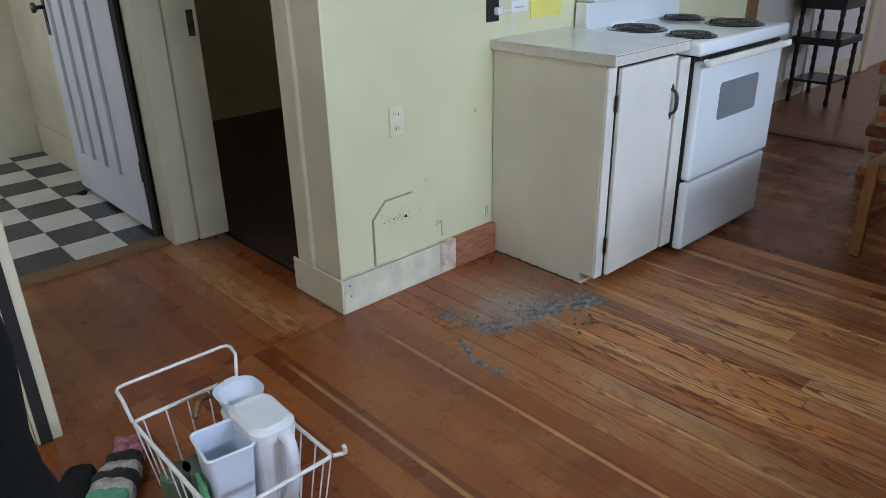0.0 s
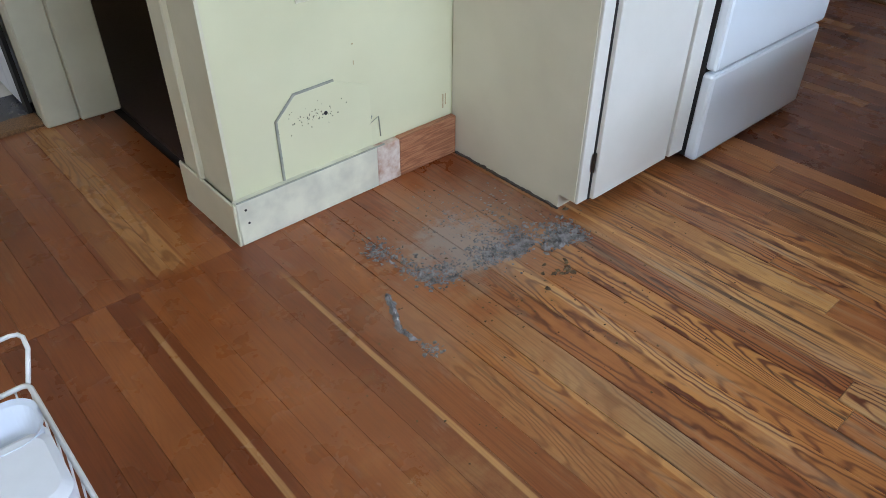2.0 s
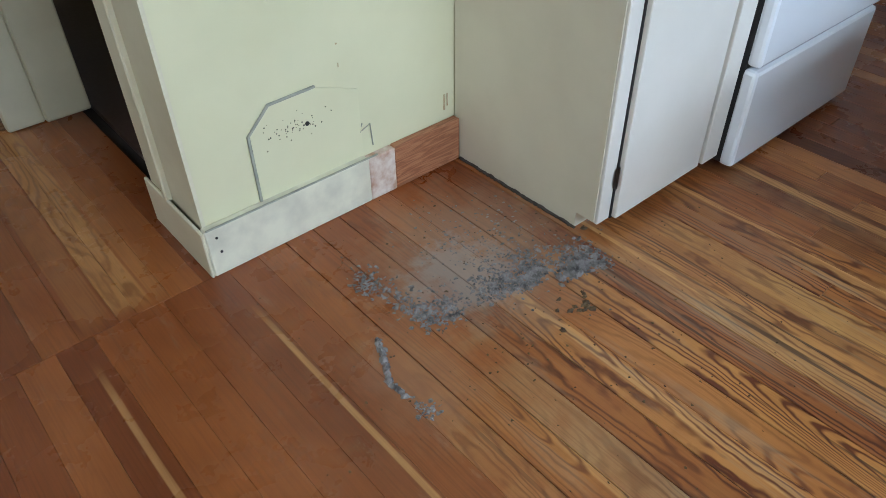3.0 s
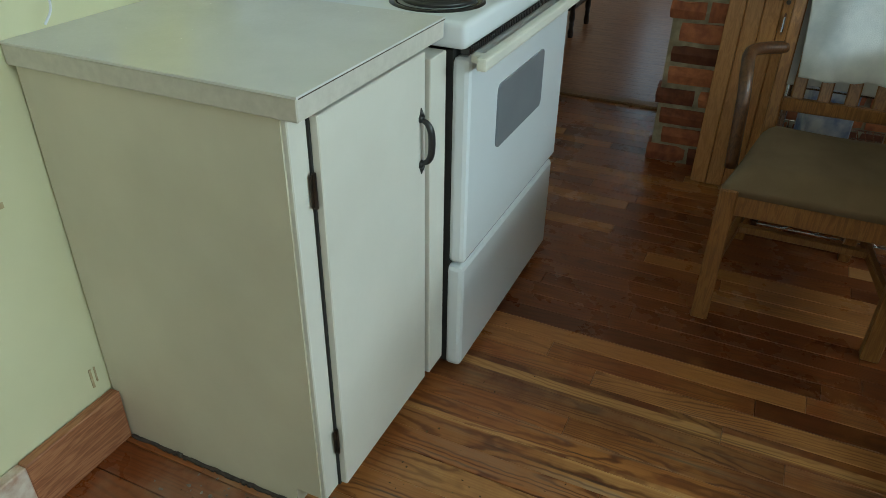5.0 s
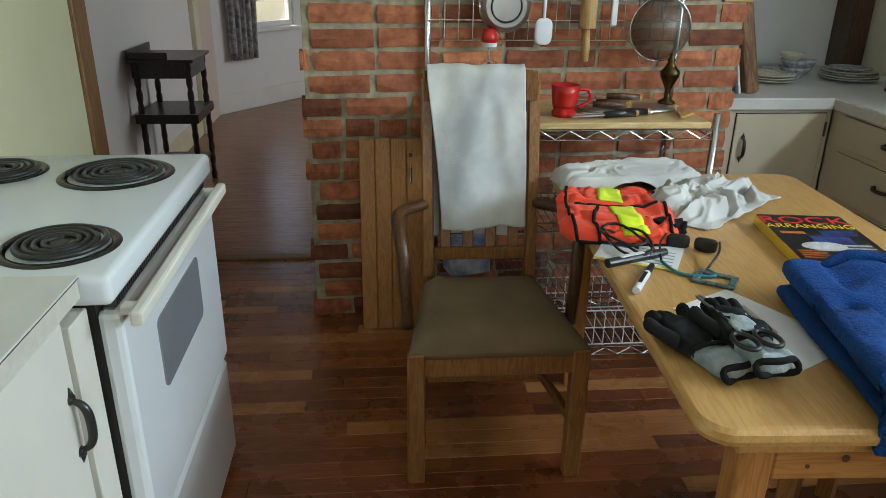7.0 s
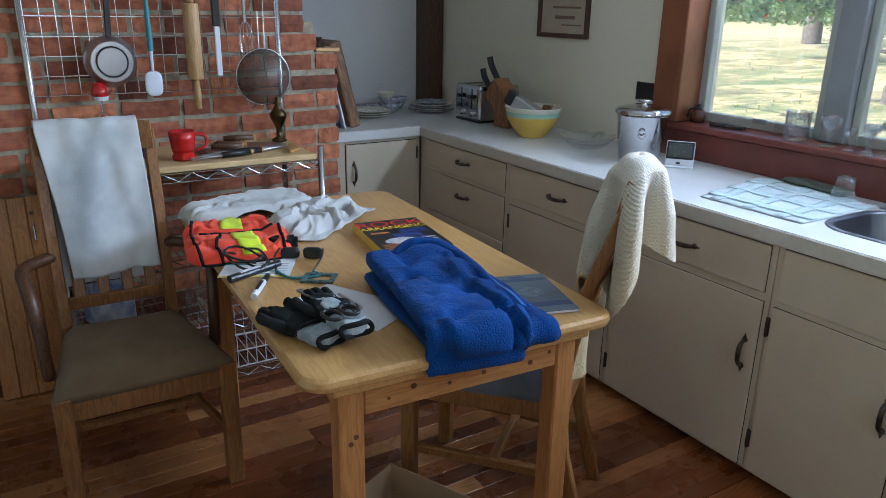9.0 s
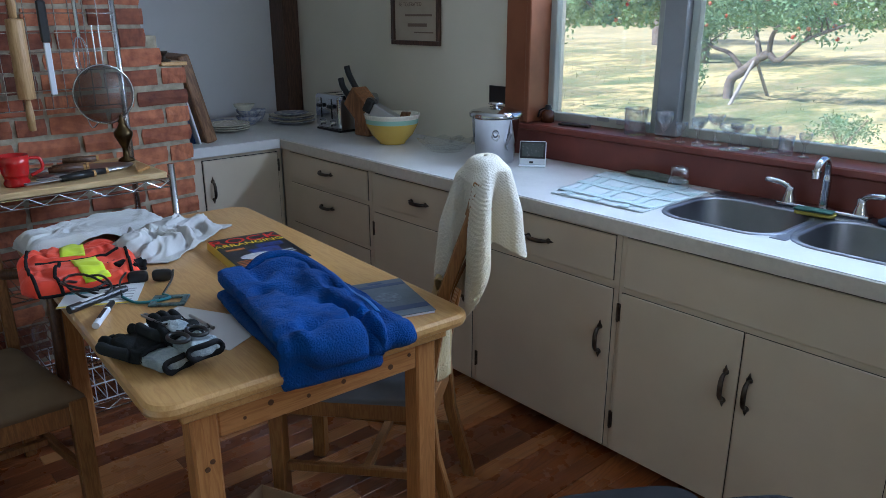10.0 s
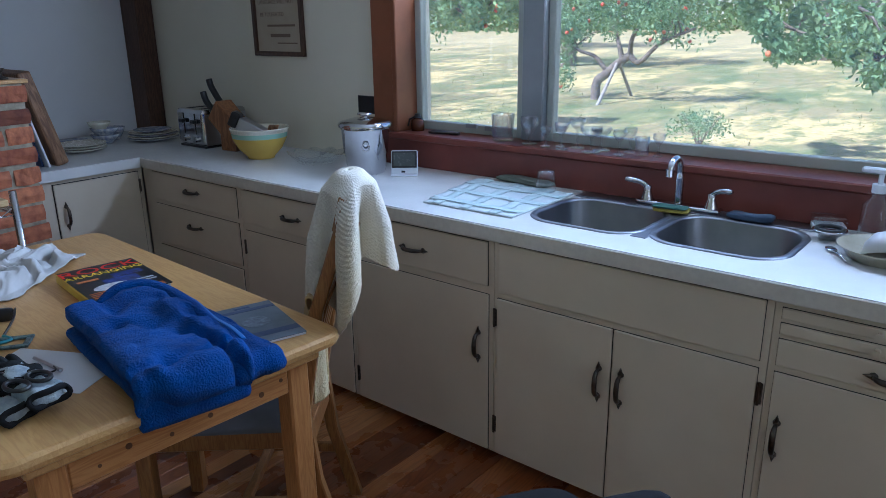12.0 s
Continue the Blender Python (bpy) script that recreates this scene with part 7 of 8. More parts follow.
part("handle", tube(((-0.0, -0.012, 0.113), (0, -0.012, 0.26), (0, 0.012, 0.26), (0, 0.012, 0.113)), 0.003, 6), M_WIRE, st2)
for s in (-1, 1):
    part("foot", tube(bez(((0, s * 0.045 - 0.012, -0.103), (0, s * 0.06, -0.125), (0, s * 0.075, -0.088)), 5), 0.003, 6), M_WIRE, st2)
wh = thing("wire_whisk", UX, 0.285, 1.24, 0, "wire whisk hanging on the grid", "whisk")
for k in range(5):
    a = k * math.pi / 5
    part("loop", tube([(0.026 * math.sin(b) * math.cos(a), 0.026 * math.sin(b) * math.sin(a), 0.07 - 0.07 * math.cos(b)) for b in [q * 2 * math.pi / 24 for q in range(24)]], 0.0014, 5, closed=True), M_WIRE, wh)
part("handle", cyl((0, 0, 0.135), (0, 0, 0.30), 0.008, None, 10), M_WIRE, wh)
br = thing("bottle_brush", UX, 0.852, 1.02, 0, "red and white dropper hanging on the grid", "baster")
part("bulb", lathe(((0.012, 0.085), (0.028, 0.09), (0.030, 0.105), (0.022, 0.135), (0.0, 0.142)), 20), M_REDPL, br, "red rubber bulb", smooth=True)
part("collar", cyl((0, 0, 0.075), (0, 0, 0.0895), 0.026, 0.029, 18), M_WHITEPL, br)
part("stem", cyl((0, 0, -0.02), (0, 0, 0.0745), 0.004, None, 8), M_WIRE, br)
part("shield", lathe(((0.008, 0.03), (0.03, 0.02), (0.033, -0.015)), 20), M_GLASS, br, smooth=True)
part("tip", cyl((0, 0, -0.05), (0, 0, 0.02), 0.009, 0.006, 10), M_REDPL, br)

# boards leaning on the bricks
lb = thing("slatted_panel", 4.655, 1.215, 0, 0, "light pine slatted panel leaning against the bricks", "panel")
LM = Matrix.Rotation(radians(8.5), 4, 'Y')
for i in range(4):
    part("slat", box(-0.011, 0.12 - i * 0.06 - 0.0585, 0.002, 0.011, 0.12 - i * 0.06, 0.76, 0.003, m=LM), M_PINE, lb)
part("batten", box(0.0115, -0.115, 0.6, 0.025, 0.115, 0.65, 0.002, m=LM), M_PINE, lb)
part("latch", tube([LM @ Vector(p) for p in ((-0.0115, -0.075, 0.66), (-0.022, -0.075, 0.65), (-0.022, -0.075, 0.60), (-0.0115, -0.075, 0.59))], 0.0045, 6), M_CHROME, lb)
part("knob", cyl(LM @ Vector((-0.011, -0.075, 0.70)), LM @ Vector((-0.022, -0.075, 0.70)), 0.008, None, 10), M_OLDMETAL, lb)

# ---- living room ----
sd2 = thing("side_stand", 6.62, 2.50, 0, 0, "dark turned wooden side stand with two tiers", "stand")
M_DKS = wood("very_dark_wood", (0.010, 0.006, 0.005), (0.018, 0.011, 0.009), (0.03, 0.018, 0.014), (20, 20, 2), 0.28)
for x in (-0.19, 0.19):
    for y in (-0.15, 0.14):
        pr = [(0.016, 0.0), (0.02, 0.03), (0.014, 0.06), (0.018, 0.09)] + [(0.013 + 0.007 * abs(math.sin(k * 1.1)), 0.09 + k * 0.028) for k in range(25)] + [(0.018, 0.80)]
        part("leg", lathe(pr, 12, m=Matrix.Translation((x, y, 0))), M_DKS, sd2, smooth=True)
part("top", box(-0.225, -0.19, 0.80, 0.225, 0.18, 0.82, 0.004), M_DKS, sd2)
part("drawer_box", box(-0.20, -0.165, 0.71, 0.20, 0.165, 0.7995, 0.003), M_DKS, sd2)
part("tier", box(-0.22, -0.185, 0.45, 0.22, 0.175, 0.505, 0.004), M_DKS, sd2)
part("low_tier", box(-0.19, -0.15, 0.16, 0.19, 0.14, 0.18, 0.004), M_DKS, sd2)
part("gallery", box(-0.225, 0.165, 0.8205, 0.225, 0.18, 0.87, 0.004), M_DKS, sd2)
part("gallery_side", box(-0.225, -0.05, 0.8205, -0.212, 0.1645, 0.86, 0.004), M_DKS, sd2)
lw = thing("window_2", 8.80, 2.72, 0, math.degrees(math.atan2(-0.65, 0.85)), "white double-hung bay window", "window", kind="structure")
m_wt = plain("white_window_paint", (0.76, 0.76, 0.75), None, 4, 60, 0.4)
for b in ((0.40, 0.72, 0.44, 1.75), (1.03, 0.72, 1.07, 1.75), (0.44, 0.72, 1.03, 0.77), (0.44, 1.70, 1.03, 1.75), (0.44, 0.96, 1.03, 1.0)):
    part("window_frame", box(b[0], 0.03, b[1], b[2], 0.07, b[3], 0.003), m_wt, lw)
part("window_sill", box(0.34, -0.05, 0.685, 1.13, 0.03, 0.715, 0.004), m_wt, lw)
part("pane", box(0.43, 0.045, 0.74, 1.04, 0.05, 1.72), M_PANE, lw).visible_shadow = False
cu = thing("curtain", 8.80, 2.72, 0, math.degrees(math.atan2(-0.65, 0.85)), "grey and white patterned curtain beside the bay window", "curtain")
m_cur = cloth("patterned_curtain", (0.13, 0.13, 0.14), (0.46, 0.46, 0.47), 300, 22)
part("cloth", sheet(40, 12, lambda u, v: (0.16 + (0.34 + 0.05 * v) * u, -0.07 + 0.028 * math.sin(u * 34 + 0.8 * v), 0.47 + 1.4 * v), 0.003), m_cur, cu, smooth=True)
part("rod", cyl((0.06, -0.07, 1.88), (1.2, -0.07, 1.88), 0.01, None, 10), M_OLDMETAL, cu)
rg = thing("floor_register", 5.75, 2.683, 0.05, 0, "black metal wall register low on the wall", "register")
part("grille", box(-0.08, -0.008, 0.04, 0.08, 0, 0.14, 0.002), M_BLACKPL, rg)

# ---- hall, door, wall details ----
dr = thing("door_1", 1.66, 3.63, 0, 0, "open white panelled door with long vertical panels", "door", kind="structure")
m_door = plain("white_door_paint", (0.70, 0.71, 0.74), (0.62, 0.63, 0.66), 3, 70, 0.35)
DW = 0.98
part("stile", box(-0.018, 0.0, 0.02, 0.022, 0.13, 2.0, 0.003), m_door, dr)
part("stile", box(-0.018, DW - 0.12, 0.02, 0.022, DW, 2.0, 0.003), m_door, dr)
part("bottom_rail", box(-0.018, 0.131, 0.02, 0.022, DW - 0.121, 0.23, 0.003), m_door, dr)
part("top_rail", box(-0.018, 0.131, 1.86, 0.022, DW - 0.121, 2.0, 0.003), m_door, dr)
inner = DW - 0.251
for k in range(4):
    if k < 3:
        y = 0.131 + inner * (k + 0.62) / 4 + inner * 0.1
        part("muntin", box(-0.018, y - 0.0, 0.231, 0.022, y + 0.085, 1.859, 0.003), m_door, dr)
part("panel", box(0.0, 0.131, 0.231, 0.006, DW - 0.121, 1.859), m_door, dr, "recessed panel")
kn = part("knob_plate", box(-0.023, DW - 0.085, 0.86, -0.0185, DW - 0.04, 1.06, 0.002), M_OLDMETAL, dr)
part("knob", lathe(((0.0, 0.0), (0.01, 0.0), (0.01, 0.03), (0.026, 0.04), (0.026, 0.055), (0.0, 0.062)), 20, m=Matrix.Translation((-0.023, DW - 0.062, 1.0)) @ Matrix.Rotation(radians(-90), 4, 'Y')), M_OLDMETAL, kn, smooth=True)
for z in (0.32, 1.7):
    part("hinge", box(-0.024, -0.012, z - 0.05, 0.0, -0.001, z + 0.05, 0.002), M_OLDMETAL, dr)
ds = thing("door_stop", 1.60, 4.48, 0.003, 20, "small black door stop on the tiles", "door stop")
part("wedge", prism(((-0.02, 0.0), (0.06, 0.0), (-0.02, 0.03)), -0.02, 0.02), M_BLACKPL, ds)
lp = thing("strike_plate", 1.924, 3.40, 0.93, 0, "dark metal strike plate on the jamb", "strike plate")
part("plate", box(-0.05, -0.009, 0, -0.02, -0.0045, 0.11, 0.001), M_OLDMETAL, lp)
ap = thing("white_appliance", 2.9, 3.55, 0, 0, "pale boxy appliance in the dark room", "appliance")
# white body, greyed in its colour for the room's lack of light
part("body", box(-0.15, -0.25, 0.0, 0.25, 0.2, 0.62, 0.01), plain("white_in_shade", (0.4, 0.4, 0.4), None, 5, 80, 0.5), ap)
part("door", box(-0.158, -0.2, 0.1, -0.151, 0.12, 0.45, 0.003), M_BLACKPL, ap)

wo = thing("wall_outlet", 2.145, 2.339, 0.69, 0, "ivory double outlet on the cream wall", "outlet")
m_iv = plain("ivory_outlet", (0.70, 0.67, 0.50), None, 5, 90, 0.35)
part("plate", box(-0.033, -0.006, -0.057, 0.033, 0, 0.057, 0.002), m_iv, wo)
for z in (-0.026, 0.026):
    s = part("socket", box(-0.016, -0.0085, z - 0.014, 0.016, -0.0062, z + 0.014, 0.002), m_iv, wo)
    for x in (-0.006, 0.006):
        part("slot", box(x - 0.0012, -0.0092, z - 0.006, x + 0.0012, -0.0086, z + 0.006), M_DARK, s)
pt = thing("wall_patch", 2.16, 2.339, 0.14, 0, "cut and painted patch panel low on the wall", "patch")
bm = bmesh.new()
prof = ((-0.15, 0.0), (-0.15, 0.19), (-0.085, 0.25), (0.045, 0.252), (0.17, 0.205), (0.17, 0.0))
f = [bm.verts.new((x, -0.0035, z)) for x, z in prof]
g = [bm.verts.new((x, 0.0005, z)) for x, z in prof]
bm.faces.new(f[::-1]); bm.faces.new(g)
for i in range(6):
    bm.faces.new((f[i], f[(i + 1) % 6], g[(i + 1) % 6], g[i]))
bmesh.ops.recalc_face_normals(bm, faces=bm.faces[:])
part("panel", bm, M_WALL, pt)
m_cau = plain("grey_caulk", (0.24, 0.25, 0.21), (0.38, 0.38, 0.30), 20, 90, 0.8)
part("seam", tube(((-0.152, -0.003, -0.005), (-0.152, -0.003, 0.19), (-0.087, -0.003, 0.252), (0.045, -0.003, 0.255)), 0.0045, 6), m_cau, pt, "grey caulked seam")
part("seam", tube(((0.175, -0.002, 0.10), (0.165, -0.002, 0.075), (0.20, -0.002, 0.09), (0.205, -0.002, 0.02)), 0.002, 5), m_cau, pt)
part("seam", tube(((-0.32, -0.026, 0.003), (0.2, -0.026, 0.003)), 0.003, 5), m_cau, pt)
prng = random.Random(8)
bm = bmesh.new()
for k in range(60):
    a, b = prng.gauss(-0.03, 0.045), prng.gauss(0.165, 0.018)
    r = prng.uniform(0.0008, 0.0022)
    cyl((a, -0.0045, b), (a, -0.0035, b), r, None, 6, bm)
cyl((0.01, -0.006, 0.165), (0.01, -0.003, 0.165), 0.006, None, 10, bm)
part("specks", bm, M_DARK, pt, "dark specks and a hole")
sc2 = thing("wall_scuffs", 2.4, 2.339, 0.15, 0, "brown and grey scuff marks on the cream wall", "scuff")
m_sc = plain("brown_scuff", (0.40, 0.28, 0.14), (0.55, 0.48, 0.30), 40, 90, 0.8)
for x, z, w, h in ((0.225, 0.02, 0.006, 0.05), (0.238, 0.03, 0.004, 0.04), (0.16, 0.50, 0.008, 0.012), (-0.12, 0.27, 0.003, 0.012), (-0.12, 0.33, 0.004, 0.004)):
    part("scuff", box(x, -0.0012, z, x + w, 0.0, z + h), m_sc, sc2)
for x, z in ((1.862, 0.115), (1.866, 0.07)):
    nh = thing("nail_hole", x, 2.3105, z, 0, "small dark nail hole in the baseboard", "nail hole", "nail holes")
    part("hole", cyl((0, 0, 0), (0, -0.0012, 0), 0.004, None, 8), M_DARK, nh)
# charger, papers and sponge at the left worktop
sw = thing("phone_charger", 2.66, 2.339, 1.05, 0, "black outlet with a white charger and cable", "charger")
part("plate", box(-0.035, -0.006, -0.055, 0.035, 0, 0.055, 0.002), M_BLACKPL, sw)
part("plug", box(0.0, -0.035, -0.03, 0.03, -0.0062, 0.0, 0.005), M_WHITEPL, sw)
part("cable", tube(bez(((0.03, -0.03, -0.015), (0.075, -0.035, -0.02), (0.085, -0.03, -0.08), (0.065, -0.03, -0.108)), 8), 0.0025, 6), M_WHITEPL, sw, smooth=True)
cl = thing("wall_card", 2.82, 2.339, 1.02, 0, "white printed card pinned to the wall", "card")
part("card", box(-0.05, -0.003, 0, 0.05, 0, 0.15), M_PAPER, cl)
for k in range(4):
    part("print_bar", box(-0.035, -0.0036, 0.015 + k * 0.03, 0.03, -0.003, 0.021 + k * 0.03), plain("grey_ink", (0.4, 0.4, 0.42), None, 5, 80, 0.6), cl)
ys = thing("yellow_notepaper", 2.99, 2.339, 0.985, 0, "yellow paper chart on the wall above the worktop", "paper")
part("sheet", box(-0.10, -0.003, 0, 0.10, 0, 0.30), plain("yellow_paper", (0.72, 0.66, 0.16), (0.62, 0.56, 0.12), 9, 80, 0.6), ys)

# wire basket with pitcher and boxes
wbk = thing("freezer_basket", 1.045, 1.69, 0, 0, "white coated wire basket on the floor", "basket")
m_coat = plain("white_coated_wire", (0.74, 0.74, 0.72), None, 9, 90, 0.35)
bm = bmesh.new()
tube(rrect(-0.145, 0.145, -0.235, 0.225, 0.015, 0.22, 3), 0.0055, 8, bm, closed=True)
part("rim", bm, m_coat, wbk, smooth=True)
part("hoop", tube(((-0.145, 0.225, 0.22), (-0.145, 0.270, 0.262), (-0.143, 0.312, 0.270), (-0.136, 0.322, 0.271), (-0.122, 0.326, 0.271), (0.155, 0.318, 0.271), (0.168, 0.312, 0.271), (0.174, 0.300, 0.270), (0.172, 0.270, 0.262), (0.145, 0.225, 0.22)), 0.005, 8), m_coat, wbk, smooth=True)
part("hook", tube(bez(((0.145, -0.235, 0.22), (0.17, -0.25, 0.225), (0.165, -0.255, 0.25)), 4), 0.0055, 8), m_coat, wbk, smooth=True)
part("floor_ring", tube(rrect(-0.12, 0.12, -0.20, 0.19, 0.015, 0.004, 3), 0.004, 6, closed=True), m_coat, wbk)
for k in range(8):
    y = -0.2 + k * 0.056
    part("wire", tube(((-0.145, y * 1.15, 0.22), (-0.12, y, 0.004), (0.12, y, 0.004), (0.145, y * 1.15, 0.22)), 0.0024, 5), m_coat, wbk)
for k in range(5):
    x = -0.1 + k * 0.05
    part("wire", tube(((x * 1.2, -0.235, 0.22), (x, -0.20, 0.004), (x, 0.19, 0.004), (x * 1.2, 0.225, 0.22)), 0.0024, 5), m_coat, wbk)
m_tr = plain("milky_plastic", (0.60, 0.66, 0.76), (0.52, 0.60, 0.72), 5, 90, 0.35)
m_crim = plain("milky_rim", (0.66, 0.71, 0.79), None, 5, 90, 0.35)
tb2 = thing("plastic_container", 1.01, 1.64, 0.01, -8, "open milky plastic container in the basket", "container")
part("box", loft([rrect(-0.04, 0.04, -0.045, 0.045, 0.012, 0.0), rrect(-0.056, 0.056, -0.062, 0.062, 0.014, 0.25), rrect(-0.0535, 0.0535, -0.0595, 0.0595, 0.013, 0.2495), rrect(-0.037, 0.037, -0.042, 0.042, 0.011, 0.01)]), m_tr, tb2, smooth=False)
part("rim", tube(rrect(-0.057, 0.057, -0.063, 0.063, 0.014, 0.252), 0.0045, 8, closed=True), m_crim, tb2, "thick rolled rim", smooth=True)
part("coloured_label", box(-0.0585, -0.03, 0.09, -0.0495, 0.03, 0.17), plain("green_label", (0.10, 0.42, 0.20), (0.2, 0.5, 0.3), 30, 90, 0.5), tb2, "faded green print").matrix_basis = Matrix.Rotation(radians(-4), 4, 'Y')
pi = thing("water_pitcher", 1.12, 1.675, 0.01, -2, "white filter pitcher with pale blue lid", "pitcher")
part("jug", loft([rrect(-0.045, 0.045, -0.085, 0.085, 0.03, 0.0), rrect(-0.055, 0.055, -0.105, 0.105, 0.035, 0.20), rrect(-0.058, 0.058, -0.11, 0.11, 0.036, 0.235)]), M_WHITEPL, pi)
part("lid", loft([rrect(-0.058, 0.058, -0.112, 0.06, 0.036, 0.236), rrect(-0.058, 0.058, -0.112, 0.06, 0.036, 0.262), rrect(-0.045, 0.045, -0.095, 0.045, 0.03, 0.272)]), M_WHITEPL, pi, "pale blue-white lid")
part("spout", loft([rrect(-0.05, 0.05, 0.03, 0.10, 0.03, 0.236), rrect(-0.056, 0.056, 0.03, 0.145, 0.045, 0.272), rrect(-0.060, 0.060, 0.03, 0.150, 0.047, 0.274), rrect(-0.052, 0.052, 0.034, 0.138, 0.042, 0.270), rrect(-0.04, 0.04, 0.036, 0.09, 0.025, 0.240)]), m_tr, pi, smooth=False)
part("handle", tube(bez(((0.012, -0.10, 0.245), (0.012, -0.140, 0.232), (0.012, -0.138, 0.12), (0.012, -0.10, 0.04)), 6), 0.016, 8), M_WHITEPL, pi, smooth=True)
for x, y in ((0.97, 1.79), (1.02, 1.78)):
    solo("green_jar", lathe(((0.0, 0.0), (0.04, 0.0), (0.045, 0.02), (0.042, 0.10), (0.036, 0.11), (0.0, 0.11)), 24), plain("green_grey_glass", (0.10, 0.13, 0.09), None, 6, 90, 0.15), pose(x - 0.03, y, 0.01), "greenish jar in the basket", "jar", group="jars in the basket")
solo("old_strap", tube(bez(((0.0, 0.0, 0.0), (0.03, 0.02, 0.03), (0.07, 0.03, 0.025), (0.11, 0.05, 0.035)), 6), 0.008, 6), M_BOARD, pose(1.02, 1.82, 0.22), "worn brown strap across the basket", "strap")
sl = thing("knitted_slipper", 0.845, 1.97, 0.0, 55, "crocheted slipper in pink, black, white and green", "slipper")
cols = (cloth("pink_wool", (0.66, 0.24, 0.34), (0.06, 0.03, 0.035), 160, 42, relief=1.0), cloth("black_wool", (0.02, 0.02, 0.022), (0.03, 0.03, 0.03), 160, 30, relief=1.0), cloth("white_wool", (0.58, 0.53, 0.48), (0.16, 0.15, 0.15), 160, 40, relief=1.0), cloth("green_wool", (0.12, 0.36, 0.22), (0.08, 0.26, 0.16), 160, 30, relief=1.0))
for k, c in enumerate((3, 2, 1, 2, 1, 0, 0)):
    part("knit_band", slab(0.075, 0.105 + 0.012 * math.sin(k * 0.9), 0.075 - 0.004 * k, k, 0.005, 0.6, 30, 12, 30), cols[c], sl, smooth=True).matrix_basis = pose(-0.10 + k * 0.04, 0, 0)
M_BAG = cloth("black_nylon", (0.0035, 0.0042, 0.0045), (0.006, 0.008, 0.0085), 400, 9, relief=0.3, sheen=0.0)
solo("dark_shoe", slab(0.22, 0.09, 0.07, 2, 0.004, 0.6), M_BLACKCLOTH, pose(0.74, 1.98, 0, 0, 0, 60), "dark shoe beside the slipper", "shoe")
solo("black_coat_bag", lathe([(0.0, 0.0)] + [(0.205 - 0.14 * k / 24 + 0.012 * math.sin(k * 0.9), 0.02 + 1.10 * k / 24) for k in range(25)] + [(0.03, 1.155), (0.0, 1.16)], 40), M_BAG, pose(0.475, 0.95, 0, 0, 0, 10), "tall black garment bag standing on the floor", "bag")

# ---- dirt on the floor ----
lint_m = cloth("grey_lint", (0.29, 0.272, 0.262), (0.075, 0.068, 0.065), 300, 45, relief=1.0)
drng = random.Random(17)
bm = bmesh.new()


def clump(x, y, r, h):
    k, sx, tw = 7, drng.uniform(0.25, 1.3), drng.uniform(0, 3.14)
    top = bm.verts.new((x + drng.uniform(-r, r) * 0.3, y + drng.uniform(-r, r) * 0.3, h))
    ring = [bm.verts.new((x + r * drng.uniform(0.4, 1.5) * math.cos(a) * (sx if tw < 1.57 else 1.0), y + r * drng.uniform(0.4, 1.5) * math.sin(a) * (1.0 if tw < 1.57 else sx), 0.0006)) for a in [q * 2 * math.pi / k for q in range(k)]]
    for q in range(k):
        bm.faces.new((ring[q], ring[(q + 1) % k], top))


def along(pts, t):
    k = min(int(t * (len(pts) - 1)), len(pts) - 2)
    q = t * (len(pts) - 1) - k
    return pts[k][0] * (1 - q) + pts[k + 1][0] * q, pts[k][1] * (1 - q) + pts[k + 1][1] * q


RIDGE = ((2.09, 2.04), (2.11, 1.94), (2.14, 1.80), (2.30, 1.80), (2.40, 1.76), (2.47, 1.77), (2.54, 1.72), (2.61, 1.68))
for k in range(3600):
    q = drng.random() ** 0.8
    if noise.noise(Vector((q * 14, 3.1, 0))) + 0.6 * noise.noise(Vector((q * 40, 1.1, 0))) < drng.uniform(-0.35, 0.25):
        continue
    x, y = along(RIDGE, q)
    g = abs(drng.gauss(0, 0.05))
    clump(x + drng.gauss(0, 0.016) + g * 0.25, y + g * 0.9 + drng.gauss(0, 0.010), drng.uniform(0.0015, 0.0065), drng.uniform(0.001, 0.007))
for k in range(420):
    clump(drng.gauss(2.46, 0.09), drng.gauss(1.95, 0.12), drng.uniform(0.0012, 0.005), drng.uniform(0.0008, 0.003))
for k in range(90):
    clump(drng.gauss(2.53, 0.02), drng.gauss(1.725, 0.012), drng.uniform(0.004, 0.011), drng.uniform(0.005, 0.014))
for k in range(120):
    q = k / 120
    x, y = along(((2.013, 1.868), (1.99, 1.81), (1.955, 1.745), (1.96, 1.70)), q)
    clump(x + drng.gauss(0, 0.002), y + drng.gauss(0, 0.002), drng.uniform(0.004, 0.010), drng.uniform(0.004, 0.011))
for k in range(40):
    clump(drng.gauss(1.97, 0.012), drng.gauss(1.64, 0.014), drng.uniform(0.002, 0.006), drng.uniform(0.001, 0.004))
tagged(part("lint", bm, lint_m), "grey lint and dust clumps on the floor boards", "lint", kind="stuff")
# low dark strips that draw the gap line along the cabinet's foot
grime = bmesh.new()
for k in range(60):
    y = 1.84 + k * 0.0078
    box(2.6605 - drng.uniform(0, 0.004), y, 0.0004, 2.6665, y + 0.0080, 0.004 + 0.008 * abs(noise.noise(Vector((k * 0.3, 2.2, 0)))), bm=grime)
tagged(part("cabinet_foot_line", grime, plain("foot_line_brown", (0.045, 0.035, 0.03), (0.09, 0.07, 0.06), 60, 90, 0.9)), "dark brown gap line along the cabinet's foot", "grime", kind="stuff")
bm = bmesh.new()
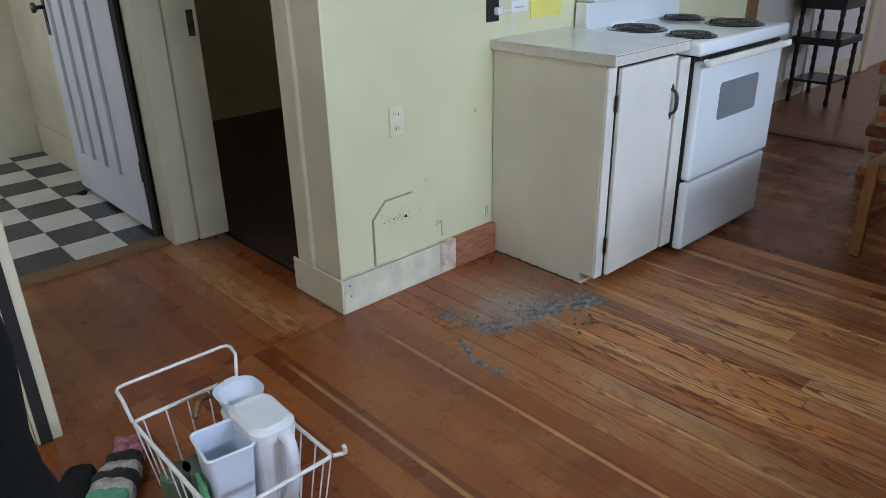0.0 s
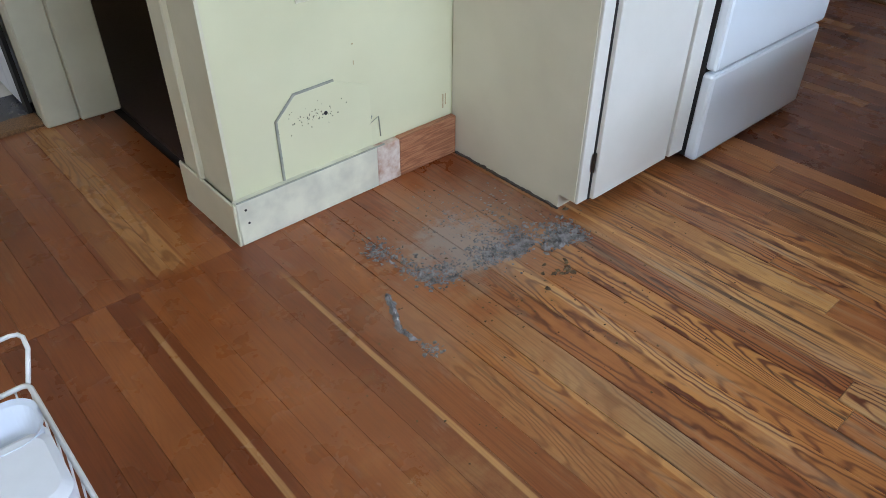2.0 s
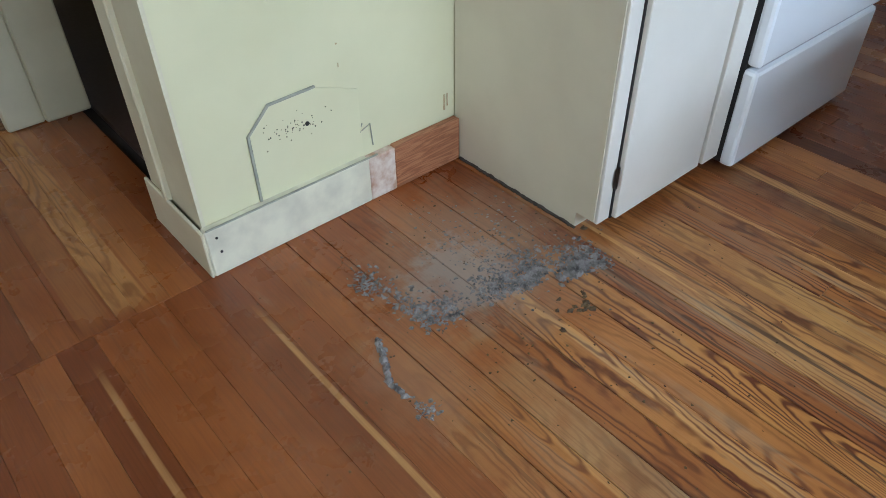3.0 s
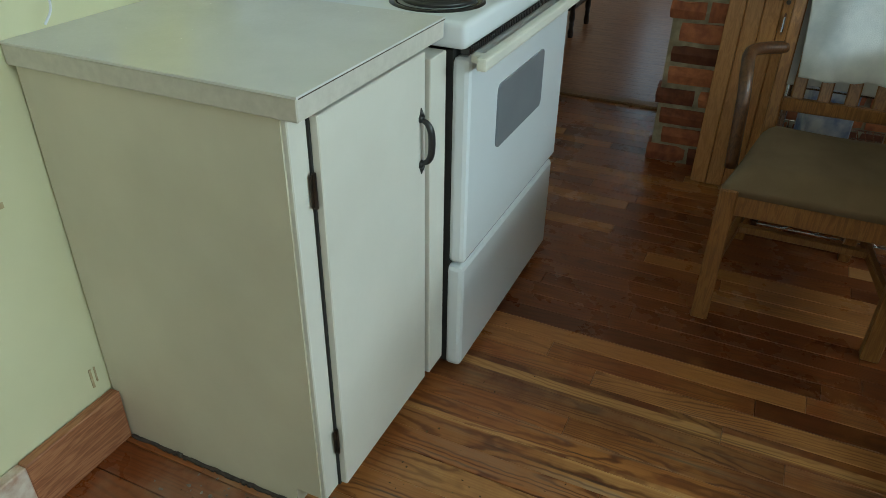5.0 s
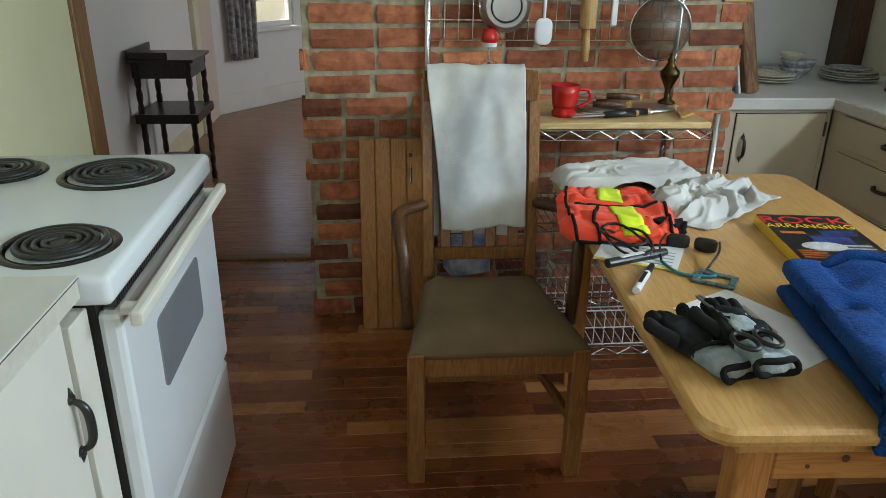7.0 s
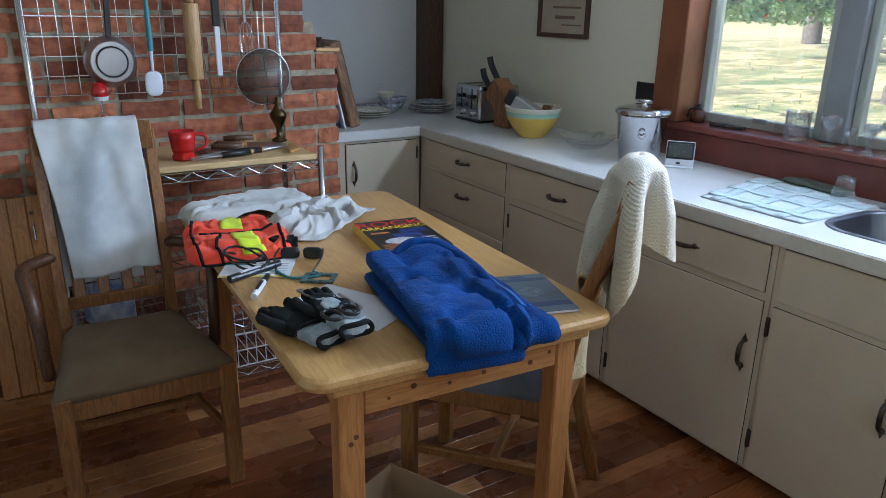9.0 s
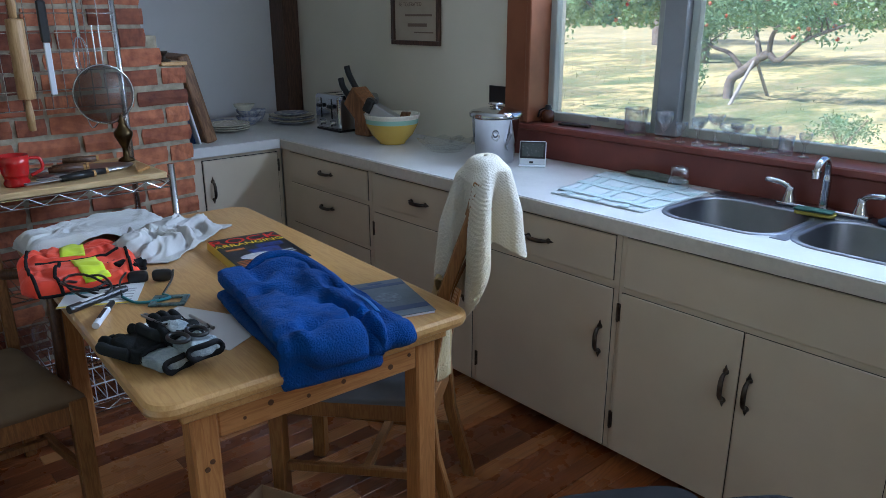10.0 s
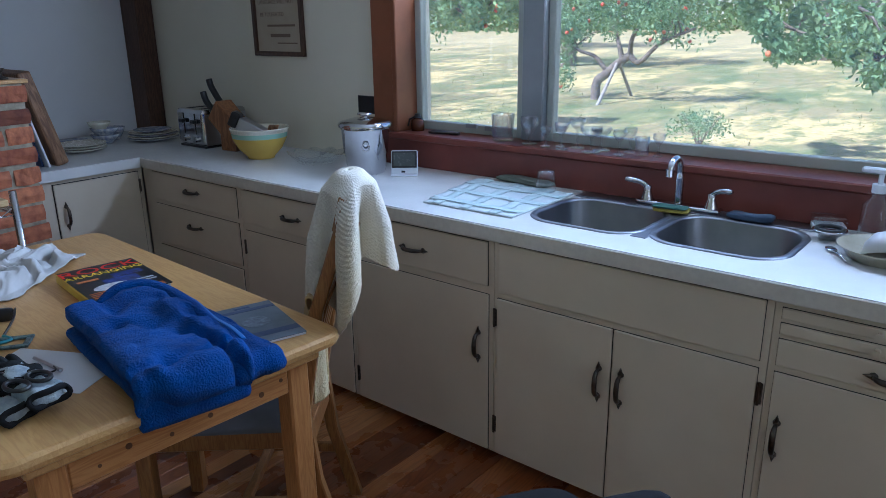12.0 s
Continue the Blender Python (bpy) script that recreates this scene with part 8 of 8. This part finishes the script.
for k in range(420):
    clump(drng.gauss(2.45, 0.33), drng.gauss(1.75, 0.28), drng.uniform(0.0012, 0.004), drng.uniform(0.0008, 0.003))
for k in range(14):
    clump(drng.gauss(2.44, 0.035), drng.gauss(1.635, 0.02), drng.uniform(0.005, 0.011), drng.uniform(0.004, 0.009))
for k in range(90):
    clump(drng.uniform(2.675, 2.69), 2.32 - 0.5 * drng.random(), drng.uniform(0.003, 0.008), drng.uniform(0.002, 0.006))
bm2 = bm
tagged(part("crumbs", bm2, plain("dark_crumbs", (0.05, 0.03, 0.02), (0.18, 0.12, 0.06), 60, 90, 0.9)), "dark crumbs and splinters scattered on the floor", "crumbs", kind="stuff")
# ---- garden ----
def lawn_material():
    m = plain("sun_dappled_lawn", (0.34, 0.28, 0.15), (0.20, 0.21, 0.085), 0.5, 30, 0.9, relief=0.5)
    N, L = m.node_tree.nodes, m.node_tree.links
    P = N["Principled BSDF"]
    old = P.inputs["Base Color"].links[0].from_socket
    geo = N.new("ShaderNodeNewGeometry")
    # dry and green patches, which also paint dappled sun and tree shade
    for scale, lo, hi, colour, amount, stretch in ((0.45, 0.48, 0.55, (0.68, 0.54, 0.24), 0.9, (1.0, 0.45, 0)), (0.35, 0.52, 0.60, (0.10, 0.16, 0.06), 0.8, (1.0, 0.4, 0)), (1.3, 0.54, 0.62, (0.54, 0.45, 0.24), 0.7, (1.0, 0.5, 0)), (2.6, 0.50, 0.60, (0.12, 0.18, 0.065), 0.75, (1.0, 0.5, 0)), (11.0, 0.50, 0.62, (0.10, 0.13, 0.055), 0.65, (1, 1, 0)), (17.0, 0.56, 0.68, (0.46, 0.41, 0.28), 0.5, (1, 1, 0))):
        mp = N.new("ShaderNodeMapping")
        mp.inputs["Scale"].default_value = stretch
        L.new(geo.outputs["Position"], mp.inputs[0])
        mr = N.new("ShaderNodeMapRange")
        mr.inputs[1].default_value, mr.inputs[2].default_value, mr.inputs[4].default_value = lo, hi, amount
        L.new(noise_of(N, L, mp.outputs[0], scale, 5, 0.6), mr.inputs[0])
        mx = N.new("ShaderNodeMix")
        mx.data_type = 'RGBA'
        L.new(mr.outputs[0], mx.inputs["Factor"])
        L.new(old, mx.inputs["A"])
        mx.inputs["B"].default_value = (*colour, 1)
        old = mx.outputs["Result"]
    # sunlit strip of the far meadow, put into the colour as pale straw
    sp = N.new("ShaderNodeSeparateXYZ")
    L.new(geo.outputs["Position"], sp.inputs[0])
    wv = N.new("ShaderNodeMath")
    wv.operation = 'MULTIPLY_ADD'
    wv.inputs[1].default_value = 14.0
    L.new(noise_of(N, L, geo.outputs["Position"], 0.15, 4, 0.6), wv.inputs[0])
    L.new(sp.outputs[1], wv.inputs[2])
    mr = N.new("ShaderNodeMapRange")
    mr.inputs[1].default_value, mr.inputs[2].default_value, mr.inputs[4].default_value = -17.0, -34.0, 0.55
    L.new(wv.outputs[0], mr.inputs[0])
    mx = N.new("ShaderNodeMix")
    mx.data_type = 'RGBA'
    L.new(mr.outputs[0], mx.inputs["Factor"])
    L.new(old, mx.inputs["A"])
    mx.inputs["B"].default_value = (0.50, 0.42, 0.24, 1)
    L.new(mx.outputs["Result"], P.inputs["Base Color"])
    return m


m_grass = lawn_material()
g = bmesh.new()
NX, NY_ = 50, 60
gg = [[g.verts.new((-70 + 150 * i / NX, -1.6 - 110 * (j / NY_) ** 1.8, -0.55 + 2.2 * (j / NY_) ** 2.2 + 0.05 * noise.noise(Vector((i * 0.5, j * 0.5, 0))))) for j in range(NY_ + 1)] for i in range(NX + 1)]
for i in range(NX):
    for j in range(NY_):
        g.faces.new((gg[i][j], gg[i][j + 1], gg[i + 1][j + 1], gg[i + 1][j]))
bmesh.ops.recalc_face_normals(g, faces=g.faces[:])
structure("ground", g, m_grass, "dry lawn with green patches and sun dapple put into its colour", "ground")


def ground_z(y):
    j = max(0.0, (-1.6 - y) / 110) ** (1 / 1.8)
    return -0.55 + 2.2 * j ** 2.2


grng = random.Random(31)
bm = bmesh.new()
for k in range(9000):
    d = 2.5 + 26 * grng.random() ** 1.5
    x, y = 2.5 + grng.uniform(-1.1, 1.3) * (d * 0.75 + 2), -1.6 - d
    h = grng.uniform(0.02, 0.06) if grng.random() < 0.97 else grng.uniform(0.08, 0.14)
    z = ground_z(y) - 0.01
    a = grng.uniform(0, 6.28)
    w = 0.006 + d * 0.0007
    v0, v1 = bm.verts.new((x - w * math.cos(a), y - w * math.sin(a), z)), bm.verts.new((x + w * math.cos(a), y + w * math.sin(a), z))
    v2 = bm.verts.new((x + grng.uniform(-0.05, 0.05), y + grng.uniform(-0.05, 0.05), z + h))
    bm.faces.new((v0, v1, v2))
m_blade = plain("grass_blades", (0.25, 0.29, 0.14), (0.36, 0.36, 0.20), 0.8, 30, 0.8)
tagged(part("grass", bm, m_blade), "tufts of dry and green grass on the lawn", "grass", kind="stuff")


def leaf_crown(bm, centres, n, size, rg):
    for k in range(n):
        c, r = centres[rg.randrange(len(centres))]
        d = Vector((rg.gauss(0, 1), rg.gauss(0, 1), rg.gauss(0, 1))).normalized() * r * rg.random() ** 0.4
        p = Vector(c) + d
        a = Vector((rg.gauss(0, 1), rg.gauss(0, 1), rg.gauss(0, 1))).normalized()
        b = a.orthogonal().normalized()
        s = size * rg.uniform(0.6, 1.3)
        vs = [bm.verts.new(p + a * s), bm.verts.new(p + b * s * 0.45), bm.verts.new(p - a * s), bm.verts.new(p - b * s * 0.45)]
        bm.faces.new(vs)


def leaf_material(name, c1, c2):
    m = plain(name, c1, c2, 3, 30, 0.55)
    P = m.node_tree.nodes["Principled BSDF"]
    P.inputs["Transmission Weight"].default_value = 0.0
    P.inputs["Subsurface Weight"].default_value = 0.0
    return m


M_LEAF = leaf_material("apple_leaves", (0.12, 0.25, 0.13), (0.29, 0.42, 0.20))
M_LEAF2 = leaf_material("shade_leaves", (0.08, 0.16, 0.05), (0.18, 0.27, 0.09))
M_BARK = plain("grey_bark", (0.20, 0.17, 0.15), (0.10, 0.085, 0.075), 8, 60, 0.9, relief=0.8)


def tree(x, y, h, spread, seed, n, label, low=0.45, leaf=0.07, lean=0.0, fruit=0, material=None, limb=()):
    rg = random.Random(seed)
    t = thing("tree", x, y, ground_z(y), 0, label, "tree", "garden trees")
    bm = tube(bez(((0, 0, -0.1), (0.05 + lean * 0.3, 0, h * 0.18), (lean, 0.05, h * 0.36)), 6), [0.17 * h / 3] * 5 + [0.14 * h / 3] * 4 + [0.11 * h / 3] * 4, 9)
    centres = []
    for k in range(8):
        a = k * 0.785 + rg.uniform(-0.3, 0.3)
        e = Vector((lean + spread * rg.uniform(0.5, 1.0) * math.cos(a), spread * rg.uniform(0.5, 1.0) * math.sin(a), h * rg.uniform(low, 0.95)))
        s = Vector((lean, 0.05, h * rg.uniform(0.28, 0.38)))
        mid = (s + e) / 2 + Vector((rg.uniform(-0.2, 0.2), rg.uniform(-0.2, 0.2), rg.uniform(0.0, 0.25)))
        tube(bez((s, mid, e), 6), [0.065 * h / 3 * (1 - 0.07 * q) for q in range(13)], 6, bm)
        centres += [(e, spread * 0.33), ((mid + e) / 2, spread * 0.26)]
        for q in range(2):
            e2 = e + Vector((rg.uniform(-1, 1), rg.uniform(-1, 1), rg.uniform(-0.4, 0.6))) * spread * 0.4
            tube((e, (e + e2) / 2 + Vector((0, 0, 0.08)), e2), [0.02, 0.014, 0.007], 5, bm)
            centres.append((e2, spread * 0.24))
    if limb:
        tube(bez([Vector((lean, 0.05, h * 0.34))] + [Vector(p) for p in limb], 5), [0.05 * (1 - 0.85 * q / (5 * len(limb))) for q in range(5 * len(limb) + 1)], 6, bm)
        for p in limb[1:]:
            for q in range(4):
                e2 = Vector(p) + Vector((rg.uniform(-0.35, 0.35), rg.uniform(-0.35, 0.35), rg.uniform(-0.25, 0.3)))
                tube((p, (Vector(p) + e2) / 2 + Vector((0, 0, 0.05)), e2), [0.014, 0.010, 0.005], 5, bm)
                centres += [(e2, 0.22)] * 2
    part("trunk", bm, M_BARK, t, "gnarled grey bark", smooth=True)
    bm = bmesh.new()
    leaf_crown(bm, centres, n, leaf, rg)
    part("crown", bm, material or M_LEAF, t, "loose green leaves")
    if fruit:
        bm = bmesh.new()
        for k in range(fruit):
            c, r = centres[rg.randrange(len(centres))]
            bmesh.ops.create_icosphere(bm, subdivisions=1, radius=0.045, matrix=Matrix.Translation(Vector(c) + Vector((rg.uniform(-r, r), rg.uniform(-r, r), rg.uniform(-r, 0.3 * r)))))
        part("fruit", bm, plain("red_apples", (0.55, 0.06, 0.05), (0.6, 0.25, 0.1), 6, 60, 0.35), t, "red apples", smooth=True)
    return t


# old apple tree: low leaning trunk, forked limbs that two poles hold up
arng = random.Random(41)
GA = ground_z(-15.0)
at = thing("tree", 9.75, -15.0, GA, 0, "old apple tree with forked low limbs and red fruit", "tree", "garden trees")
bm = tube(bez(((0.30, 0, -0.1), (0.28, 0, 0.40), (0.0, 0.05, 0.62), (-0.27, 0, 0.87), (-0.53, 0, 1.04)), 6), [0.115 - 0.001 * q for q in range(25)], 9)
BRANCHES = (((-0.53, 0, 1.04), (-0.8, 0.05, 0.90), (-1.3, 0.1, 1.32), (-2.05, 0.1, 1.63), 0.075), ((-0.35, 0, 0.92), (-0.2, -0.1, 1.25), (0.0, -0.2, 1.7), (0.4, -0.3, 2.4), 0.07), ((-0.53, 0, 1.02), (-0.6, 0.1, 1.4), (-0.85, 0.2, 1.8), (-1.0, 0.3, 2.6), 0.065), ((0.0, 0, 0.62), (0.3, 0.1, 1.0), (0.7, 0.2, 1.15), (1.2, 0.3, 1.5), 0.06), ((-1.3, 0.1, 1.34), (-1.5, 0.1, 1.7), (-1.6, 0, 2.1), (-1.9, 0, 2.6), 0.04))
CROWN = []
for p0, p1, p2, p3, r in BRANCHES:
    tube(bez((p0, p1, p2, p3), 6), [r * (1 - 0.035 * q) for q in range(19)], 7, bm)
    e = Vector(p3)
    CROWN += [(e, 0.55), (Vector(p2) + Vector((0, 0, 0.45)), 0.42)]
    for q in range(5):
        st = Vector(p2).lerp(e, q / 5)
        tip = st + Vector((arng.uniform(-0.7, 0.7), arng.uniform(-0.7, 0.7), arng.uniform(0.1, 0.8)))
        tube((st, (st + tip) / 2 + Vector((0, 0, 0.1)), tip), [0.022, 0.014, 0.006], 5, bm)
        CROWN.append((tip, 0.34))
part("trunk", bm, M_BARK, at, "gnarled grey bark", smooth=True)
for q in range(16):
    CROWN.append((Vector((arng.uniform(-2.4, 1.7), arng.uniform(-1.0, 0.8), arng.uniform(2.0, 3.6))), 0.55))
CROWN += [(Vector((1.0, 0.3, 0.45 + 0.33 * q)), 0.30) for q in range(5)]
CROWN += [(Vector((arng.uniform(-1.9, 1.3), arng.uniform(0.1, 0.8), arng.uniform(1.5, 2.5))), 0.36) for q in range(14)]
bm = bmesh.new()
leaf_crown(bm, CROWN, 11000, 0.047, arng)
part("crown", bm, M_LEAF, at, "loose green leaves")
bm = bmesh.new()
for k in range(30):
    c, r = CROWN[arng.randrange(len(CROWN))]
    bmesh.ops.create_icosphere(bm, subdivisions=1, radius=0.05, matrix=Matrix.Translation(c + Vector((arng.uniform(-r, r), arng.uniform(-r, r), -r * 0.5))))
part("fruit", bm, plain("red_apples", (0.55, 0.06, 0.05), (0.6, 0.25, 0.1), 6, 60, 0.35), at, "red apples", smooth=True)
M_POLE = plain("weathered_pole", (0.36, 0.34, 0.33), (0.26, 0.24, 0.23), 8, 60, 0.8, relief=0.4)
for x0, y0, x1, y1, z1 in ((9.48, -13.98, 9.50, -15.0, 0.94), (9.66, -16.18, 9.52, -15.06, 0.88)):
    pr = thing("tree_prop", x0, y0, ground_z(y0), 0, "weathered wooden prop under the apple tree's limb", "prop", "tree props")
    part("pole", cyl((0, 0, -0.05), (x1 - x0, y1 - y0, z1), 0.042, 0.034, 8), M_POLE, pr)
tree(14.2, -10.0, 3.6, 2.6, 5, 12000, "leafy apple tree with a few red fruits", 0.35, 0.055, 0.0, 40, None, ((-1.6, 0, 2.5), (-3.4, 0, 2.3), (-4.2, 0, 2.0), (-4.7, 0, 2.25), (-5.2, 0, 2.4)))
tree(2.3, -9.4, 3.6, 2.3, 8, 13000, "leafy fruit tree with hanging branches", 0.42, 0.05, 0.0, 10, None, ((0.6, 0, 1.9), (1.0, 0, 1.4), (1.5, 0, 1.65), (2.0, 0, 1.75), (2.5, 0, 2.1)))
tree(16.0, -24, 6.5, 3.4, 12, 14000, "shady garden tree further off", 0.35, 0.10, 0.0, 0, M_LEAF2)
tree(8.5, -30, 7.0, 4.0, 14, 14000, "shady garden tree further off", 0.35, 0.11, 0.0, 0, M_LEAF2)
tree(0.0, -26, 7.0, 4.0, 15, 14000, "shady garden tree further off", 0.3, 0.11, 0.0, 0, M_LEAF2)
tree(24.0, -34, 8.0, 4.5, 16, 14000, "shady garden tree further off", 0.3, 0.12, 0.0, 0, M_LEAF2)
sh = thing("shrub", 5.65, -10.0, ground_z(-10.0), 0, "small leafy shrub on the lawn", "shrub")
bm = bmesh.new()
for k in range(14):
    a = k * 0.45
    tube(((0, 0, 0), (0.12 * math.cos(a), 0.12 * math.sin(a), 0.25), (0.3 * math.cos(a), 0.3 * math.sin(a), 0.45 + 0.1 * math.sin(k))), [0.008, 0.006, 0.003], 5, bm)
part("stems", bm, M_BARK, sh)
bm = bmesh.new()
leaf_crown(bm, [((0.2 * math.cos(a), 0.2 * math.sin(a), 0.4), 0.2) for a in (0, 1, 2, 3, 4, 5, 6)] + [((0.35 * math.cos(a), 0.35 * math.sin(a), 0.3), 0.18) for a in (0.5, 2.1, 3.6, 5.2)], 1000, 0.026, grng)
part("leaves", bm, M_LEAF, sh)
bm = bmesh.new()
wrng = random.Random(77)
for k in range(36000):
    x = wrng.uniform(-40, 60)
    y = -62 + wrng.gauss(0, 4)
    z = ground_z(y) + abs(wrng.gauss(0, 1)) * 4.5
    s = wrng.uniform(0.14, 0.34)
    a = Vector((wrng.gauss(0, 1), wrng.gauss(0, 1), wrng.gauss(0, 1))).normalized()
    b = a.orthogonal().normalized()
    p = Vector((x, y, z))
    bm.faces.new([bm.verts.new(p + a * s), bm.verts.new(p + b * s * 0.6), bm.verts.new(p - a * s), bm.verts.new(p - b * s * 0.6)])
tagged(part("far_woods", bm, M_LEAF2), "dense dark green woods behind the garden", "woods", kind="stuff")
# ---- floor boards ----
def plank(name, x0, x1, y0, y1, parent, material=None, top=0.0, b=0.0012):
    bm = bmesh.new()
    lo = [bm.verts.new(p) for p in ((x0, y0, -0.019), (x1, y0, -0.019), (x1, y1, -0.019), (x0, y1, -0.019))]
    hi = [bm.verts.new(p) for p in ((x0, y0, top - b), (x1, y0, top - b), (x1, y1, top - b), (x0, y1, top - b))]
    tp = [bm.verts.new(p) for p in ((x0 + b, y0 + b, top), (x1 - b, y0 + b, top), (x1 - b, y1 - b, top), (x0 + b, y1 - b, top))]
    for a, c in ((lo, hi), (hi, tp)):
        for i in range(4):
            bm.faces.new((a[i], a[(i + 1) % 4], c[(i + 1) % 4], c[i]))
    bm.faces.new(tp)
    return part(name, bm, material or M_FLOOR, parent)


rng = random.Random(5)
PW = 0.0865
x = 0.138
while x < 5.38:
    east = x > 2.9
    w = 0.066 if east else PW
    ys = [-0.78]
    yy = ys[0] + (rng.uniform(0.3, 1.2) if east else rng.uniform(0.9, 1.9))
    while yy < 2.1:
        ys.append(yy)
        yy += rng.uniform(0.5, 1.5) if east else rng.uniform(1.9, 3.2)
    ys.append(2.318)
    worn_edge = x > 1.93 and rng.random() < 0.7
    for a, b in zip(ys, ys[1:]):
        plank("plank", x, min(x + w - (0.0022 if worn_edge and not east else 0.0005), 5.379), a + 0.0004, b - 0.0004, floor, None, 0.0, 0.0013 if x > 1.93 else 0.0003)
    x += w
x = 0.70
for w in (0.08, 0.09, 0.09, 0.10, 0.09, 0.09, 0.085, 0.083, 0.086, 0.094, 0.043, 0.086, 0.086, 0.09):
    plank("plank", x, x + w - 0.0005, 2.3194, 3.4484, floor, None, 0.0, 0.0004)
    x += w
# boards further off, one piece of many
far = bmesh.new()


def far_boards(x0, x1, y0, y1, w):
    xx = x0
    while xx < x1:
        yy = y0
        while yy < y1:
            e = min(yy + rng.uniform(0.6, 2.0), y1)
            box(xx, yy + 0.0006, -0.019, min(xx + w - 0.0012, x1), e - 0.0006, 0.0, bm=far)
            yy = e
        xx += w


far_boards(5.452, 10.0, -1.4, 2.72, 0.06)
far_boards(-1.0, 0.138, -0.78, 2.318, PW)
m_far = wood("fir_floor_far", (0.075, 0.022, 0.009), (0.19, 0.066, 0.024), (0.30, 0.13, 0.05), (16, 1.1, 4), 0.3, 0.3, 0.08, coat=0.2)
tagged(part("floor_boards", far, m_far, floor, "fir boards of the further rooms"), kind="stuff")
# boards of the unlit room, its darkness put into their colour
part("dark_room_boards", box(1.932, 2.63, -0.019, 3.8, 5.5, -0.001), plain("shaded_boards", (0.055, 0.028, 0.02), None, 4, 60, 0.4), floor)
# checkered tiles
m_tw = plain("white_vinyl_tile", (0.62, 0.60, 0.52), (0.52, 0.50, 0.43), 7, 80, 0.3, shift=True)
m_tb = plain("black_vinyl_tile", (0.022, 0.025, 0.032), (0.04, 0.042, 0.05), 9, 80, 0.28, shift=True)
TS = 0.238
for i in range(8):
    for j in range(9):
        x0, y0 = 1.742 - (i + 1) * TS, 3.562 + j * TS
        plank("tile", x0 + 0.001, x0 + TS - 0.001, y0 + 0.001, y0 + TS - 0.001, floor, m_tw if (i + j) % 2 else m_tb, 0.002)

# ---- bricks ----
brng = random.Random(11)
brick_meshes = []
for k in range(6):
    bm = box(0, -0.5, 0, 1, 0.5, 1, 0.0)
    bmesh.ops.subdivide_edges(bm, edges=bm.edges[:], cuts=1, use_grid_fill=True)
    for v in bm.verts:
        v.co += Vector((brng.uniform(-0.5, 0.2) * 0.12 * (1 if v.co.x < 0.5 else 0), brng.uniform(-1, 1) * 0.012, brng.uniform(-1, 1) * 0.05))
        if v.co.x < 0.3 and (abs(v.co.y) > 0.4) and abs(v.co.z - 0.5) > 0.4:
            v.co.x += 0.08
            v.co.y *= 0.985
    me = bpy.data.meshes.new("brick")
    bm.to_mesh(me); bm.free()
    me.materials.append(M_BRICK)
    brick_meshes.append(me)
ROWH, zc, row = 0.0832, 0.004, 0
while zc < 2.30:
    lo, hi = (-0.862, 0.862) if zc < 1.2 else ((-0.76, 0.81) if zc < 1.33 else (-0.70, 0.775))
    yb = lo - (0.0 if row % 2 else 0.118)
    while yb < hi - 0.03:
        ln = 0.225 if brng.random() < 0.8 else 0.108
        a, b = max(yb, lo), min(yb + ln, hi)
        if b - a > 0.035:
            o = new("brick", brick_meshes[brng.randrange(6)])
            o.parent = ch
            o.matrix_basis = Matrix.LocRotScale((brng.uniform(-0.006, 0.004), (a + b) / 2, zc + brng.uniform(-0.003, 0.003)), Euler((brng.uniform(-0.008, 0.008), 0, brng.uniform(-0.01, 0.01))), (0.09, b - a, ROWH - 0.0165 + brng.uniform(-0.004, 0.003)))
        yb += ln + 0.0165 + brng.uniform(-0.004, 0.006)
    zc += ROWH
    row += 1
